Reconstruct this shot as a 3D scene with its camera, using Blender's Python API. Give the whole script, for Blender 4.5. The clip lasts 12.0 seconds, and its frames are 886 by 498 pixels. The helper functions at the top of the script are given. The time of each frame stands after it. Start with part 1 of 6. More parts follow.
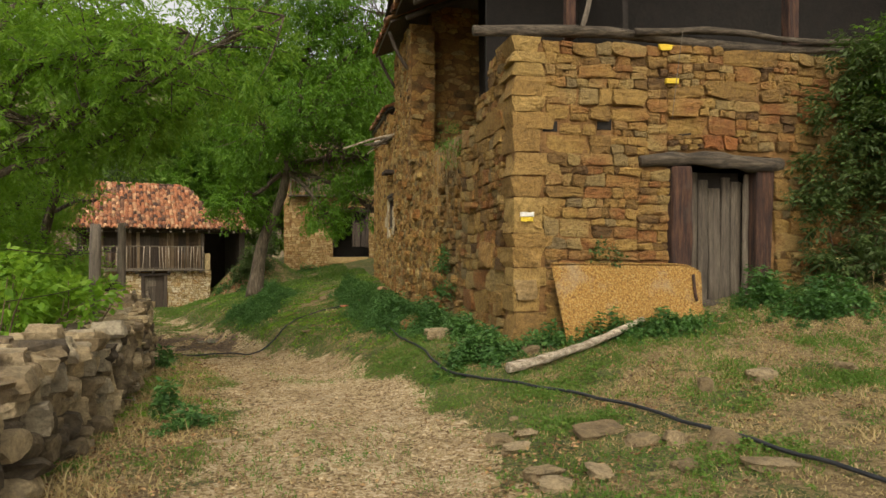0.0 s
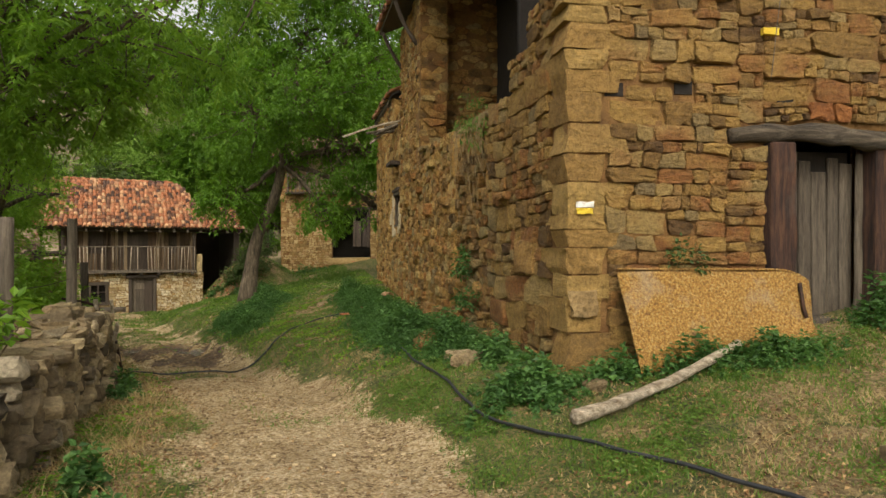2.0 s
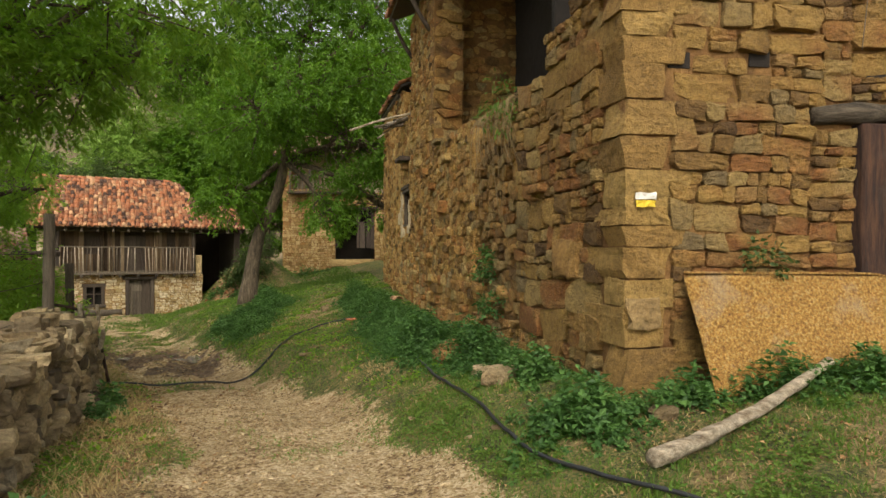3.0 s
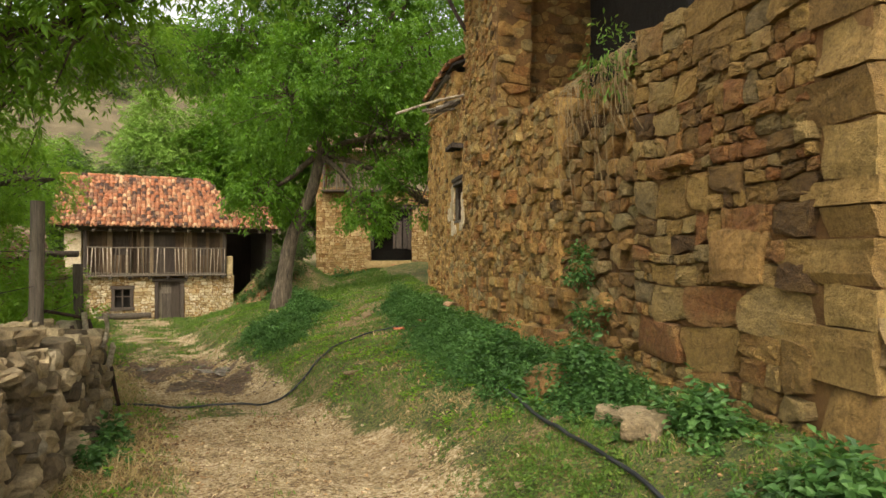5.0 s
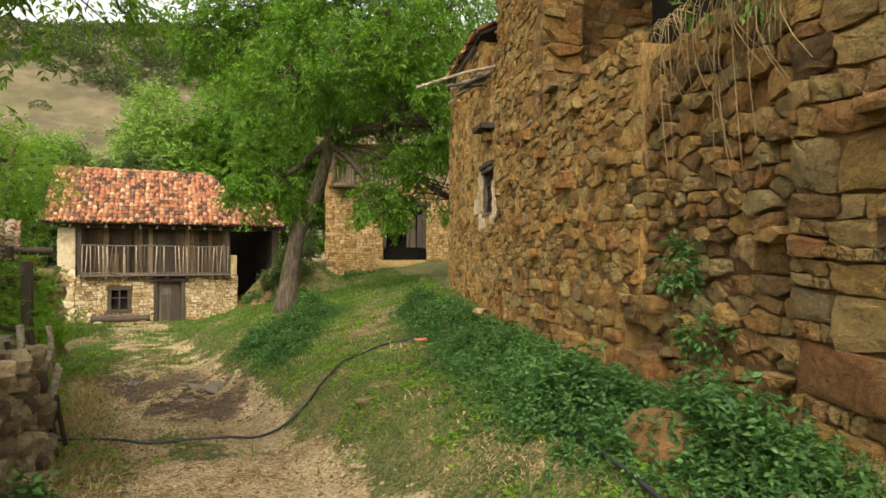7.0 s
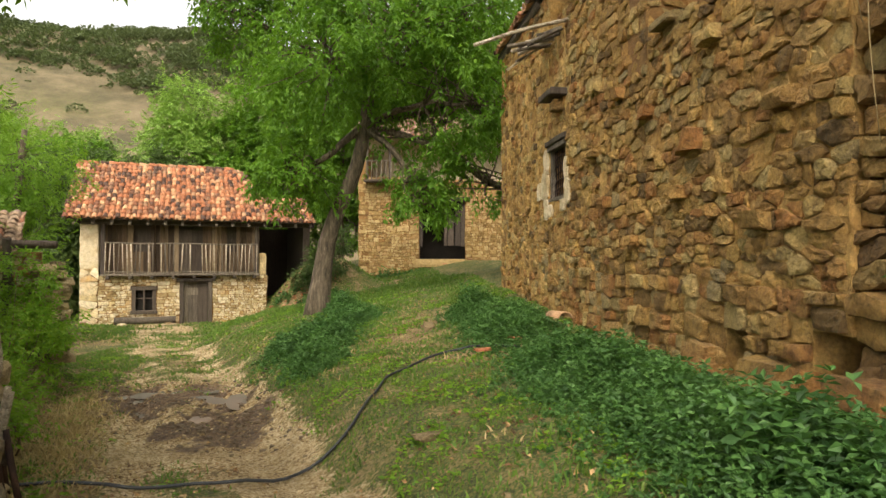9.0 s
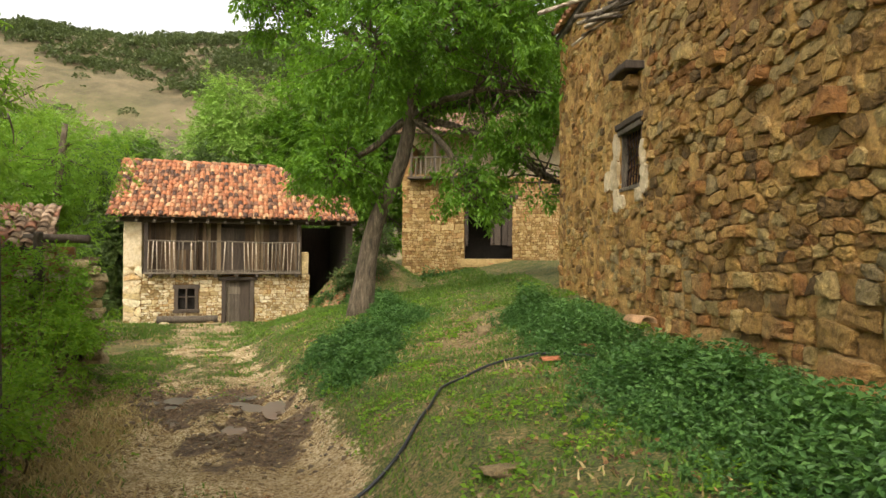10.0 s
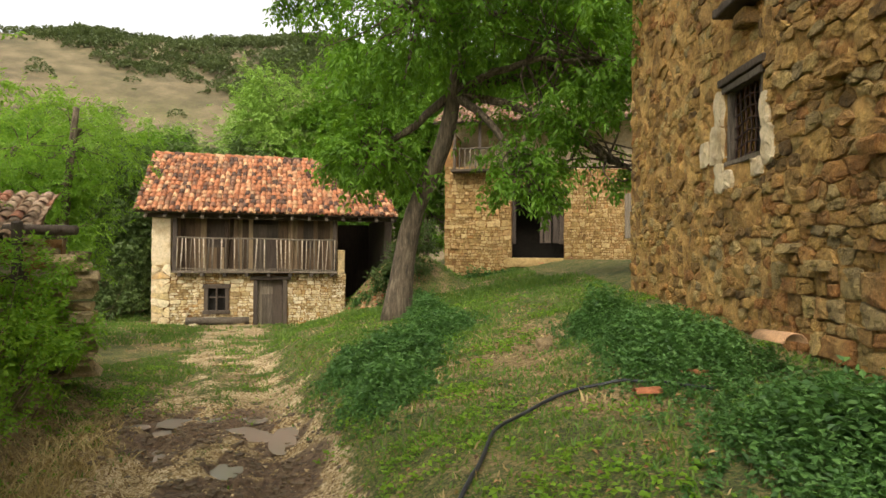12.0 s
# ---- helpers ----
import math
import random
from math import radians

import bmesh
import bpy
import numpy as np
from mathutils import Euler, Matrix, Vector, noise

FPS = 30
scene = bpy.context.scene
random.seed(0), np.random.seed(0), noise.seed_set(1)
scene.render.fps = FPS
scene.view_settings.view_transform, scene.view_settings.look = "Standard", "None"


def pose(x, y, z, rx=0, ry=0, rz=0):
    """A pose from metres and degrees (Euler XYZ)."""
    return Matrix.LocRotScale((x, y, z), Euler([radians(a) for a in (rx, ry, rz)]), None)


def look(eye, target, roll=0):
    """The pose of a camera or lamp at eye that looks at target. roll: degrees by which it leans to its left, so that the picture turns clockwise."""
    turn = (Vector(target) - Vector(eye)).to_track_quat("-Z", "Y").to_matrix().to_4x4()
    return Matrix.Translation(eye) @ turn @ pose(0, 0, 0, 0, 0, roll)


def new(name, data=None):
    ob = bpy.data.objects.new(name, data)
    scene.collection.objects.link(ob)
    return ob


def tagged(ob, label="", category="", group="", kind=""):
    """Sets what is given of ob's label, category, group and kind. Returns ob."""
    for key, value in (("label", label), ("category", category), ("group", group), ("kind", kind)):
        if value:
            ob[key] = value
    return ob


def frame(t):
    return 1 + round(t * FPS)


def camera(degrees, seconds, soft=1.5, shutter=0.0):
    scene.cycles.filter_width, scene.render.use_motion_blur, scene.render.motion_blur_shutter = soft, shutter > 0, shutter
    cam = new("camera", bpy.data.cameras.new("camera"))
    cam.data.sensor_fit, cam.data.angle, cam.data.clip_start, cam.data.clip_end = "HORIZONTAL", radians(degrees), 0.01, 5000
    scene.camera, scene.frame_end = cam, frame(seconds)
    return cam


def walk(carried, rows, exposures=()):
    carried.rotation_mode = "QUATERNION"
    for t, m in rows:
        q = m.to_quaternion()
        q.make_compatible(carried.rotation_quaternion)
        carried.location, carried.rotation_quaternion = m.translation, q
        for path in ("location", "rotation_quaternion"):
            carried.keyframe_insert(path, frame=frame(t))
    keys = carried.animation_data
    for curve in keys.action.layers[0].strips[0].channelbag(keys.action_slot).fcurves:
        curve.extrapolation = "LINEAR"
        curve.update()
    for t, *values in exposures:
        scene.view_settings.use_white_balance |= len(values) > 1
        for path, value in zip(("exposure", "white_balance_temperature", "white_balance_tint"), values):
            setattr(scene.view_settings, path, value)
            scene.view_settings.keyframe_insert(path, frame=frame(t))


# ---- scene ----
cam = camera(70.0, 12.0)
METRES, EYE, TILT, LEAN, TURN = 12.2, 1.6, 0.0, 0.0, 0.0
ROWS = [
    (0.0, 0.0, 0.0, 0.0, 0.0, -0.0, 0.0),
    (0.5, -0.0042, 0.0398, 0.0016, -0.03, 0.02, -0.07),
    (1.0, -0.0089, 0.083, 0.0017, -0.04, 0.0, 0.02),
    (1.5, -0.0174, 0.1246, 0.0013, -0.1, -0.06, -0.02),
    (2.0, -0.0257, 0.1651, 0.0014, 0.02, -0.03, 0.08),
    (2.5, -0.0368, 0.206, 0.0015, 0.04, -0.01, -0.04),
    (3.0, -0.0486, 0.2474, -0.0007, 0.13, 0.16, -0.09),
    (3.5, -0.0593, 0.289, -0.0021, 1.91, 0.14, -0.19),
    (5.5, -0.111, 0.4373, -0.0053, 2.78, 0.35, -0.08),
    (6.0, -0.1182, 0.4778, -0.0054, 2.86, 0.3, -0.13),
    (6.5, -0.1281, 0.519, -0.008, 3.34, 0.31, -0.22),
    (7.0, -0.1359, 0.5595, -0.0088, 3.66, 0.32, -0.18),
    (9.0, -0.1879, 0.7168, -0.0223, 6.33, 0.48, -0.14),
    (9.5, -0.2032, 0.759, -0.0249, 7.52, 0.59, -0.3),
    (10.0, -0.2175, 0.7999, -0.0293, 10.03, 0.59, -0.39),
    (10.5, -0.2288, 0.8408, -0.0325, 10.35, 0.55, -0.27),
    (11.0, -0.2381, 0.8806, -0.0344, 11.16, 0.67, -0.29),
    (11.5, -0.2476, 0.9216, -0.0358, 12.32, 0.55, -0.31),
    (12.0, -0.2537, 0.9628, -0.0365, 13.96, 0.61, -0.5),
]
walk(cam, [(t, pose(0, 0, EYE, TILT, LEAN, TURN) @ pose(METRES * x, METRES * y, METRES * z, 90 + pitch, roll, yaw)) for t, x, y, z, yaw, pitch, roll in ROWS],
     [(0.0, 0.66, 7150, 10), (3.5, 0.88, 7150, 10), (5.5, 1.24, 7150, 10), (7.0, 1.33, 7150, 10), (9.5, 1.42, 7150, 10), (12.0, 1.3, 7150, 10)])

# ---- world and light ----
world = bpy.data.worlds.new("sky")
scene.world = world
world.use_nodes = True
wn = world.node_tree
wn.nodes.clear()
sky = wn.nodes.new("ShaderNodeTexSky")
sky.sky_type, sky.sun_disc = "NISHITA", False
sky.sun_elevation, sky.sun_rotation = radians(47), radians(178)
sky.air_density, sky.dust_density, sky.ozone_density = 1.0, 4.0, 1.0
pale = wn.nodes.new("ShaderNodeHueSaturation")
pale.inputs["Saturation"].default_value = 0.18
back = wn.nodes.new("ShaderNodeBackground")
back.inputs["Strength"].default_value = 0.15
wout = wn.nodes.new("ShaderNodeOutputWorld")
wn.links.new(sky.outputs["Color"], pale.inputs["Color"])
wn.links.new(pale.outputs["Color"], back.inputs["Color"])
wn.links.new(back.outputs["Background"], wout.inputs["Surface"])

sun_data = bpy.data.lights.new("sun", "SUN")
sun_data.energy, sun_data.angle, sun_data.color = 0.5, radians(30), (1.0, 0.92, 0.8)
sun = new("sun", sun_data)
sun.matrix_world = look((1, -20, 30), (0, 8, 0))

# ---- materials ----


def node(nt, kind, **values):
    n = nt.nodes.new(kind)
    for key, value in values.items():
        n.inputs[key.replace("_", " ")].default_value = value
    return n


def ramp(nt, source, cols, lo=0.2, hi=0.8):
    r = nt.nodes.new("ShaderNodeValToRGB")
    e = r.color_ramp.elements
    while len(e) < len(cols):
        e.new(0.5)
    for k, c in enumerate(cols):
        e[k].position = lo + (hi - lo) * k / max(1, len(cols) - 1)
        e[k].color = (*c, 1)
    nt.links.new(source, r.inputs["Fac"])
    return r.outputs["Color"]


def math_node(nt, op, a, b):
    m = nt.nodes.new("ShaderNodeMath")
    m.operation = op
    for k, v in enumerate((a, b)):
        if isinstance(v, (int, float)):
            m.inputs[k].default_value = v
        else:
            nt.links.new(v, m.inputs[k])
    return m.outputs[0]


def mix_col(nt, fac, a, b, mode="MIX"):
    m = nt.nodes.new("ShaderNodeMix")
    m.data_type, m.blend_type = "RGBA", mode
    for key, v in ((0, fac), (6, a), (7, b)):
        if isinstance(v, (int, float)):
            m.inputs[key].default_value = v
        elif isinstance(v, tuple):
            m.inputs[key].default_value = (*v, 1)
        else:
            nt.links.new(v, m.inputs[key])
    return m.outputs[2]


def position(nt, stretch=(1, 1, 1)):
    g = nt.nodes.new("ShaderNodeNewGeometry")
    m = nt.nodes.new("ShaderNodeMapping")
    m.inputs["Scale"].default_value = stretch
    nt.links.new(g.outputs["Position"], m.inputs["Vector"])
    return m.outputs["Vector"]


def tex(nt, vec, scale, detail=6.0, rough=0.6):
    n = node(nt, "ShaderNodeTexNoise", Scale=scale, Detail=detail, Roughness=rough)
    nt.links.new(vec, n.inputs["Vector"])
    return n.outputs["Fac"]


def chance(nt):
    """A random number for each object and each island."""
    o = nt.nodes.new("ShaderNodeObjectInfo")
    g = nt.nodes.new("ShaderNodeNewGeometry")
    return math_node(nt, "FRACT", math_node(nt, "ADD", o.outputs["Random"], g.outputs["Random Per Island"]), 0.0)


def surface(name, cols, scale=3.0, rough=0.9, bump=0.4, fine=45.0, rnd=0.5, metal=0.0, stretch=(1, 1, 1), grain=0.35, stain=None, stain_at=0.6, stain_scale=1.3):
    mat = bpy.data.materials.new(name)
    mat.use_nodes = True
    nt = mat.node_tree
    bsdf = nt.nodes["Principled BSDF"]
    vec = position(nt, stretch)
    big, mid, small = tex(nt, vec, scale), tex(nt, vec, fine * 0.28, 8.0, 0.68), tex(nt, vec, fine, 8.0, 0.75)
    v = math_node(nt, "ADD", math_node(nt, "MULTIPLY", big, 1 - rnd), math_node(nt, "MULTIPLY", chance(nt), rnd)) if rnd else big
    col = ramp(nt, v, cols) if rnd else ramp(nt, v, cols, 0.32, 0.68)
    both = math_node(nt, "ADD", math_node(nt, "MULTIPLY", mid, 3.2 * grain), math_node(nt, "MULTIPLY", small, 3.4 * grain))
    g = math_node(nt, "MAXIMUM", math_node(nt, "ADD", both, 1 - 3.3 * grain), 0.12)
    gc = nt.nodes.new("ShaderNodeCombineColor")
    for k in range(3):
        nt.links.new(g, gc.inputs[k])
    col = mix_col(nt, 1.0, col, gc.outputs[0], "MULTIPLY")
    if stain:
        patch = tex(nt, position(nt), stain_scale, 7.0, 0.65)
        r = ramp(nt, math_node(nt, "ADD", patch, 0.5 - stain_at), [(0, 0, 0), (0, 0, 0), (1, 1, 1)])
        col = mix_col(nt, r, col, stain)
    nt.links.new(col, bsdf.inputs["Base Color"])
    bsdf.inputs["Roughness"].default_value, bsdf.inputs["Metallic"].default_value = rough, metal
    b = node(nt, "ShaderNodeBump", Strength=bump, Distance=0.045)
    nt.links.new(math_node(nt, "ADD", math_node(nt, "MULTIPLY", mid, 1.6), math_node(nt, "MULTIPLY", small, 0.7)), b.inputs["Height"])
    nt.links.new(b.outputs["Normal"], bsdf.inputs["Normal"])
    return mat


def leaf_mat(name, cols, through_col, thin=0.35, rough=0.55):
    mat = bpy.data.materials.new(name)
    mat.use_nodes = True
    nt = mat.node_tree
    bsdf = nt.nodes["Principled BSDF"]
    vec = position(nt)
    v = math_node(nt, "ADD", math_node(nt, "MULTIPLY", tex(nt, vec, 0.7, 3.0), 0.5), math_node(nt, "MULTIPLY", chance(nt), 0.5))
    col = ramp(nt, v, cols)
    nt.links.new(col, bsdf.inputs["Base Color"])
    bsdf.inputs["Roughness"].default_value = rough
    bsdf.inputs["Specular IOR Level"].default_value = 0.35
    tr = nt.nodes.new("ShaderNodeBsdfTranslucent")
    nt.links.new(mix_col(nt, 0.5, col, through_col), tr.inputs["Color"])
    ms = nt.nodes.new("ShaderNodeMixShader")
    ms.inputs[0].default_value = thin
    nt.links.new(bsdf.outputs[0], ms.inputs[1])
    nt.links.new(tr.outputs[0], ms.inputs[2])
    nt.links.new(ms.outputs[0], nt.nodes["Material Output"].inputs["Surface"])
    return mat


STONE = surface("ochre_sandstone", [(0.105, 0.054, 0.016), (0.255, 0.145, 0.038), (0.37, 0.225, 0.06), (0.26, 0.105, 0.027), (0.36, 0.24, 0.08), (0.2, 0.14, 0.06)], 1.2, 0.92, 1.0, 58, 0.55, grain=0.6, stretch=(1, 1, 1.4), stain=(0.13, 0.10, 0.06), stain_at=0.64)
QUOIN = surface("squared_ochre_quoin", [(0.22, 0.125, 0.036), (0.34, 0.2, 0.056), (0.4, 0.26, 0.08), (0.3, 0.17, 0.05)], 1.6, 0.92, 1.0, 58, 0.4, grain=0.6, stain=(0.12, 0.085, 0.045), stain_at=0.6)
RED_STONE = surface("burnt_orange_stone", [(0.2, 0.07, 0.018), (0.34, 0.13, 0.032), (0.4, 0.2, 0.06)], 2.0, 0.92, 0.9, 38, 0.5, grain=0.55)
RUBBLE = surface("weathered_rubble", [(0.11, 0.065, 0.022), (0.31, 0.175, 0.05), (0.45, 0.275, 0.08), (0.31, 0.135, 0.036), (0.46, 0.32, 0.115), (0.26, 0.19, 0.085)], 1.2, 0.95, 1.0, 44, 0.55, grain=0.65, stain=(0.085, 0.058, 0.028), stain_at=0.53, stain_scale=0.9)
MORTAR = surface("clay_mortar", [(0.13, 0.065, 0.022), (0.26, 0.14, 0.045), (0.2, 0.095, 0.03)], 2.0, 0.97, 0.9, 30, 0.0)
DRYSTONE = surface("grey_brown_drystone", [(0.07, 0.052, 0.03), (0.25, 0.185, 0.1), (0.46, 0.35, 0.19), (0.34, 0.285, 0.19)], 1.6, 0.94, 0.9, 36, 0.6, grain=0.6, stain=(0.07, 0.08, 0.025), stain_at=0.62)
CREAM = surface("pale_limestone", [(0.27, 0.175, 0.07), (0.56, 0.425, 0.215), (0.7, 0.6, 0.4), (0.46, 0.28, 0.105)], 1.4, 0.93, 0.8, 30, 0.6, grain=0.55, stain=(0.66, 0.6, 0.46), stain_at=0.6, stain_scale=0.9)
CLAY = surface("orange_clay_daub", [(0.18, 0.09, 0.025), (0.38, 0.21, 0.058), (0.49, 0.305, 0.1), (0.3, 0.165, 0.055)], 1.6, 0.97, 1.0, 26, 0.0, grain=0.6, stain=(0.075, 0.055, 0.025), stain_at=0.58, stain_scale=1.1)
TILE_OLD = surface("lichened_tile", [(0.13, 0.085, 0.05), (0.27, 0.17, 0.1), (0.36, 0.26, 0.17), (0.28, 0.12, 0.065)], 2.0, 0.9, 0.6, 36, 0.7, grain=0.6)
HONEY = surface("honey_stone", [(0.2, 0.12, 0.04), (0.36, 0.235, 0.085), (0.46, 0.33, 0.15), (0.32, 0.165, 0.052)], 1.0, 0.93, 0.8, 30, 0.5, grain=0.5)
PLASTER = surface("old_lime_plaster", [(0.34, 0.25, 0.13), (0.56, 0.46, 0.3), (0.44, 0.33, 0.18)], 1.6, 0.93, 0.5, 30, 0.0, stain=(0.3, 0.2, 0.1), stain_at=0.62)
GREYWOOD = surface("grey_weathered_wood", [(0.055, 0.042, 0.03), (0.15, 0.12, 0.085), (0.26, 0.21, 0.15)], 3.0, 0.85, 0.9, 20, 0.3, grain=0.6, stretch=(6, 6, 0.5))
BEAMWOOD = surface("grey_beam_wood", [(0.04, 0.03, 0.02), (0.11, 0.085, 0.056), (0.2, 0.16, 0.11)], 3.0, 0.9, 1.0, 18, 0.0, grain=0.7, stretch=(0.7, 6, 6))
REDWOOD = surface("red_brown_timber", [(0.02, 0.011, 0.008), (0.065, 0.028, 0.016), (0.14, 0.065, 0.032)], 3.0, 0.8, 0.9, 20, 0.0, grain=0.6, stretch=(6, 6, 0.6), stain=(0.12, 0.1, 0.08), stain_at=0.6)
DARKWOOD = surface("dark_old_wood", [(0.03, 0.022, 0.016), (0.07, 0.05, 0.035), (0.11, 0.085, 0.06)], 3.0, 0.85, 0.6, 20, 0.4, stretch=(6, 6, 0.6))
TANWOOD = surface("sun_bleached_boards", [(0.05, 0.03, 0.016), (0.15, 0.095, 0.05), (0.3, 0.215, 0.125)], 3.0, 0.88, 0.6, 20, 0.6, stretch=(6, 6, 0.5))
PALELOG = surface("bleached_log_wood", [(0.22, 0.155, 0.09), (0.5, 0.41, 0.29), (0.66, 0.57, 0.43)], 3.0, 0.85, 1.0, 14, 0.0, stretch=(2, 6, 6), grain=0.6)
RUST = surface("rusty_sheet_metal", [(0.17, 0.078, 0.02), (0.33, 0.165, 0.036), (0.43, 0.25, 0.06), (0.48, 0.34, 0.14)], 42.0, 0.8, 0.7, 170, 0.0, metal=0.08, grain=0.8, stain=(0.42, 0.35, 0.25), stain_at=0.56, stain_scale=1.5)
IRON = surface("rusted_iron", [(0.03, 0.02, 0.017), (0.09, 0.045, 0.028)], 12, 0.75, 0.4, 60, 0.0, metal=0.5)
RUBBER = surface("black_hose_plastic", [(0.012, 0.013, 0.016), (0.03, 0.032, 0.036)], 6, 0.5, 0.1, 60, 0.0)
TILE = surface("terracotta_tile", [(0.07, 0.036, 0.022), (0.29, 0.105, 0.045), (0.44, 0.18, 0.08), (0.15, 0.07, 0.04), (0.56, 0.33, 0.17), (0.36, 0.13, 0.055)], 2.0, 0.85, 0.5, 40, 0.8, grain=0.5, stain=(0.14, 0.115, 0.075), stain_at=0.66)
BARK = surface("grey_walnut_bark", [(0.045, 0.034, 0.022), (0.115, 0.086, 0.055), (0.19, 0.15, 0.1)], 5, 0.95, 1.0, 13, 0.0, stretch=(3, 3, 0.6), grain=0.6)
TWIG = surface("dry_twig_bark", [(0.09, 0.06, 0.035), (0.2, 0.14, 0.08)], 8, 0.95, 0.4, 30, 0.0)
MOSS_TWIG = surface("dead_straw", [(0.22, 0.15, 0.07), (0.4, 0.3, 0.15)], 8, 0.95, 0.2, 30, 0.4)
ROCK = surface("field_stone", [(0.13, 0.088, 0.04), (0.27, 0.195, 0.1), (0.39, 0.3, 0.175)], 3, 0.93, 0.9, 40, 0.4, grain=0.6)
# Near-black that puts interior shade into the colour: loft, holes, window and door backings.
DARK = surface("shade_black", [(0.009, 0.007, 0.005), (0.022, 0.016, 0.011)], 3, 0.95, 0.4, 25, 0.3)
WHITE_PAINT = surface("white_marker_paint", [(0.62, 0.6, 0.54), (0.78, 0.76, 0.7)], 8, 0.8, 0.3, 40, 0.0, grain=0.15)
YELLOW_PAINT = surface("yellow_marker_paint", [(0.62, 0.42, 0.03), (0.75, 0.55, 0.05)], 8, 0.8, 0.3, 40, 0.0, grain=0.15)
MUD = surface("wet_mud", [(0.09, 0.058, 0.03), (0.17, 0.115, 0.065)], 3, 0.6, 0.8, 20, 0.0)
LEAF_WALNUT = leaf_mat("walnut_leaf", [(0.045, 0.11, 0.01), (0.085, 0.19, 0.016), (0.14, 0.27, 0.026)], (0.28, 0.55, 0.03), 0.42)
LEAF_ASH = leaf_mat("ash_leaf", [(0.065, 0.13, 0.016), (0.115, 0.23, 0.028), (0.18, 0.31, 0.045)], (0.4, 0.68, 0.05), 0.55)
LEAF_LIGHT = leaf_mat("pale_willow_leaf", [(0.11, 0.21, 0.03), (0.19, 0.33, 0.05), (0.27, 0.42, 0.08)], (0.34, 0.56, 0.07), 0.3)
SCRUB = leaf_mat("grey_green_scrub", [(0.04, 0.06, 0.022), (0.07, 0.095, 0.036), (0.115, 0.14, 0.055)], (0.2, 0.28, 0.06), 0.25)
RUBBLE_MOSSY = surface("mossy_dark_rubble", [(0.1, 0.058, 0.022), (0.25, 0.135, 0.042), (0.37, 0.21, 0.062), (0.25, 0.19, 0.08), (0.36, 0.16, 0.042)], 1.0, 0.96, 1.0, 34, 0.55, grain=0.6, stain=(0.075, 0.07, 0.025), stain_at=0.56, stain_scale=1.6)
LEAF_DARK = leaf_mat("dark_leaf", [(0.035, 0.062, 0.016), (0.065, 0.105, 0.025), (0.10, 0.145, 0.04)], (0.14, 0.26, 0.04), 0.3)
LEAF_NETTLE = leaf_mat("nettle_leaf", [(0.02, 0.06, 0.015), (0.052, 0.13, 0.03), (0.11, 0.225, 0.055)], (0.18, 0.42, 0.04), 0.3)
LEAF_BRIGHT = leaf_mat("bramble_leaf", [(0.07, 0.17, 0.012), (0.14, 0.28, 0.02), (0.22, 0.36, 0.03)], (0.34, 0.56, 0.05), 0.5)
GRASS = leaf_mat("meadow_grass", [(0.05, 0.11, 0.014), (0.09, 0.18, 0.024), (0.17, 0.225, 0.04)], (0.24, 0.44, 0.04), 0.3)
STRAW = leaf_mat("dry_grass", [(0.24, 0.175, 0.065), (0.4, 0.3, 0.13), (0.54, 0.42, 0.21)], (0.5, 0.36, 0.14), 0.25)

# ---- builders ----
RNG = np.random.default_rng(7)


def put(ob, parent):
    ob.parent = parent
    if parent.parent is None:
        ob.matrix_parent_inverse = parent.matrix_basis.inverted()
    return ob


def thing(name, at, label, category, group=""):
    ob = new(name)
    ob.empty_display_size = 0.2
    ob.matrix_basis = Matrix.Translation(at)
    return tagged(ob, label, category, group)


def mesh(name, verts, faces, mat, smooth=True):
    """A mesh of equal-sided faces from arrays."""
    verts, faces = np.asarray(verts, float).reshape(-1, 3), np.asarray(faces, int)
    k = faces.shape[1]
    me = bpy.data.meshes.new(name)
    me.vertices.add(len(verts))
    me.vertices.foreach_set("co", verts.ravel())
    me.loops.add(faces.size)
    me.loops.foreach_set("vertex_index", faces.ravel())
    me.polygons.add(len(faces))
    me.polygons.foreach_set("loop_start", np.arange(len(faces)) * k)
    me.polygons.foreach_set("use_smooth", np.full(len(faces), smooth))
    me.materials.append(mat)
    me.update(calc_edges=True)
    return me


def part(name, data, parent=None, label="", kind=""):
    ob = new(name, data)
    if parent:
        put(ob, parent)
    return tagged(ob, label, kind=kind)


def bm_mesh(name, bm, mat, smooth=False):
    me = bpy.data.meshes.new(name)
    bm.to_mesh(me)
    bm.free()
    me.materials.append(mat)
    if smooth:
        for p in me.polygons:
            p.use_smooth = True
    return me


def box_data(name, m, size, mat, bevel=0.01, jag=0.0):
    """A bevelled box of the given size round the pose m, its edges worn by jag."""
    bm = bmesh.new()
    bmesh.ops.create_cube(bm, size=1.0, matrix=Matrix.Diagonal((*size, 1)))
    if jag:
        long = max(range(3), key=lambda k: size[k])
        cuts = [e for e in bm.edges if abs((e.verts[0].co - e.verts[1].co)[long]) > 0.5 * size[long]]
        bmesh.ops.subdivide_edges(bm, edges=cuts, cuts=5, use_grid_fill=True)
        for v in bm.verts:
            v.co += Vector([random.uniform(-jag, jag) for _ in range(3)])
    if bevel:
        bmesh.ops.bevel(bm, geom=list(bm.edges), offset=min(bevel, min(size) * 0.3), segments=1, affect="EDGES")
    bmesh.ops.transform(bm, matrix=m, verts=bm.verts)
    return bm_mesh(name, bm, mat)


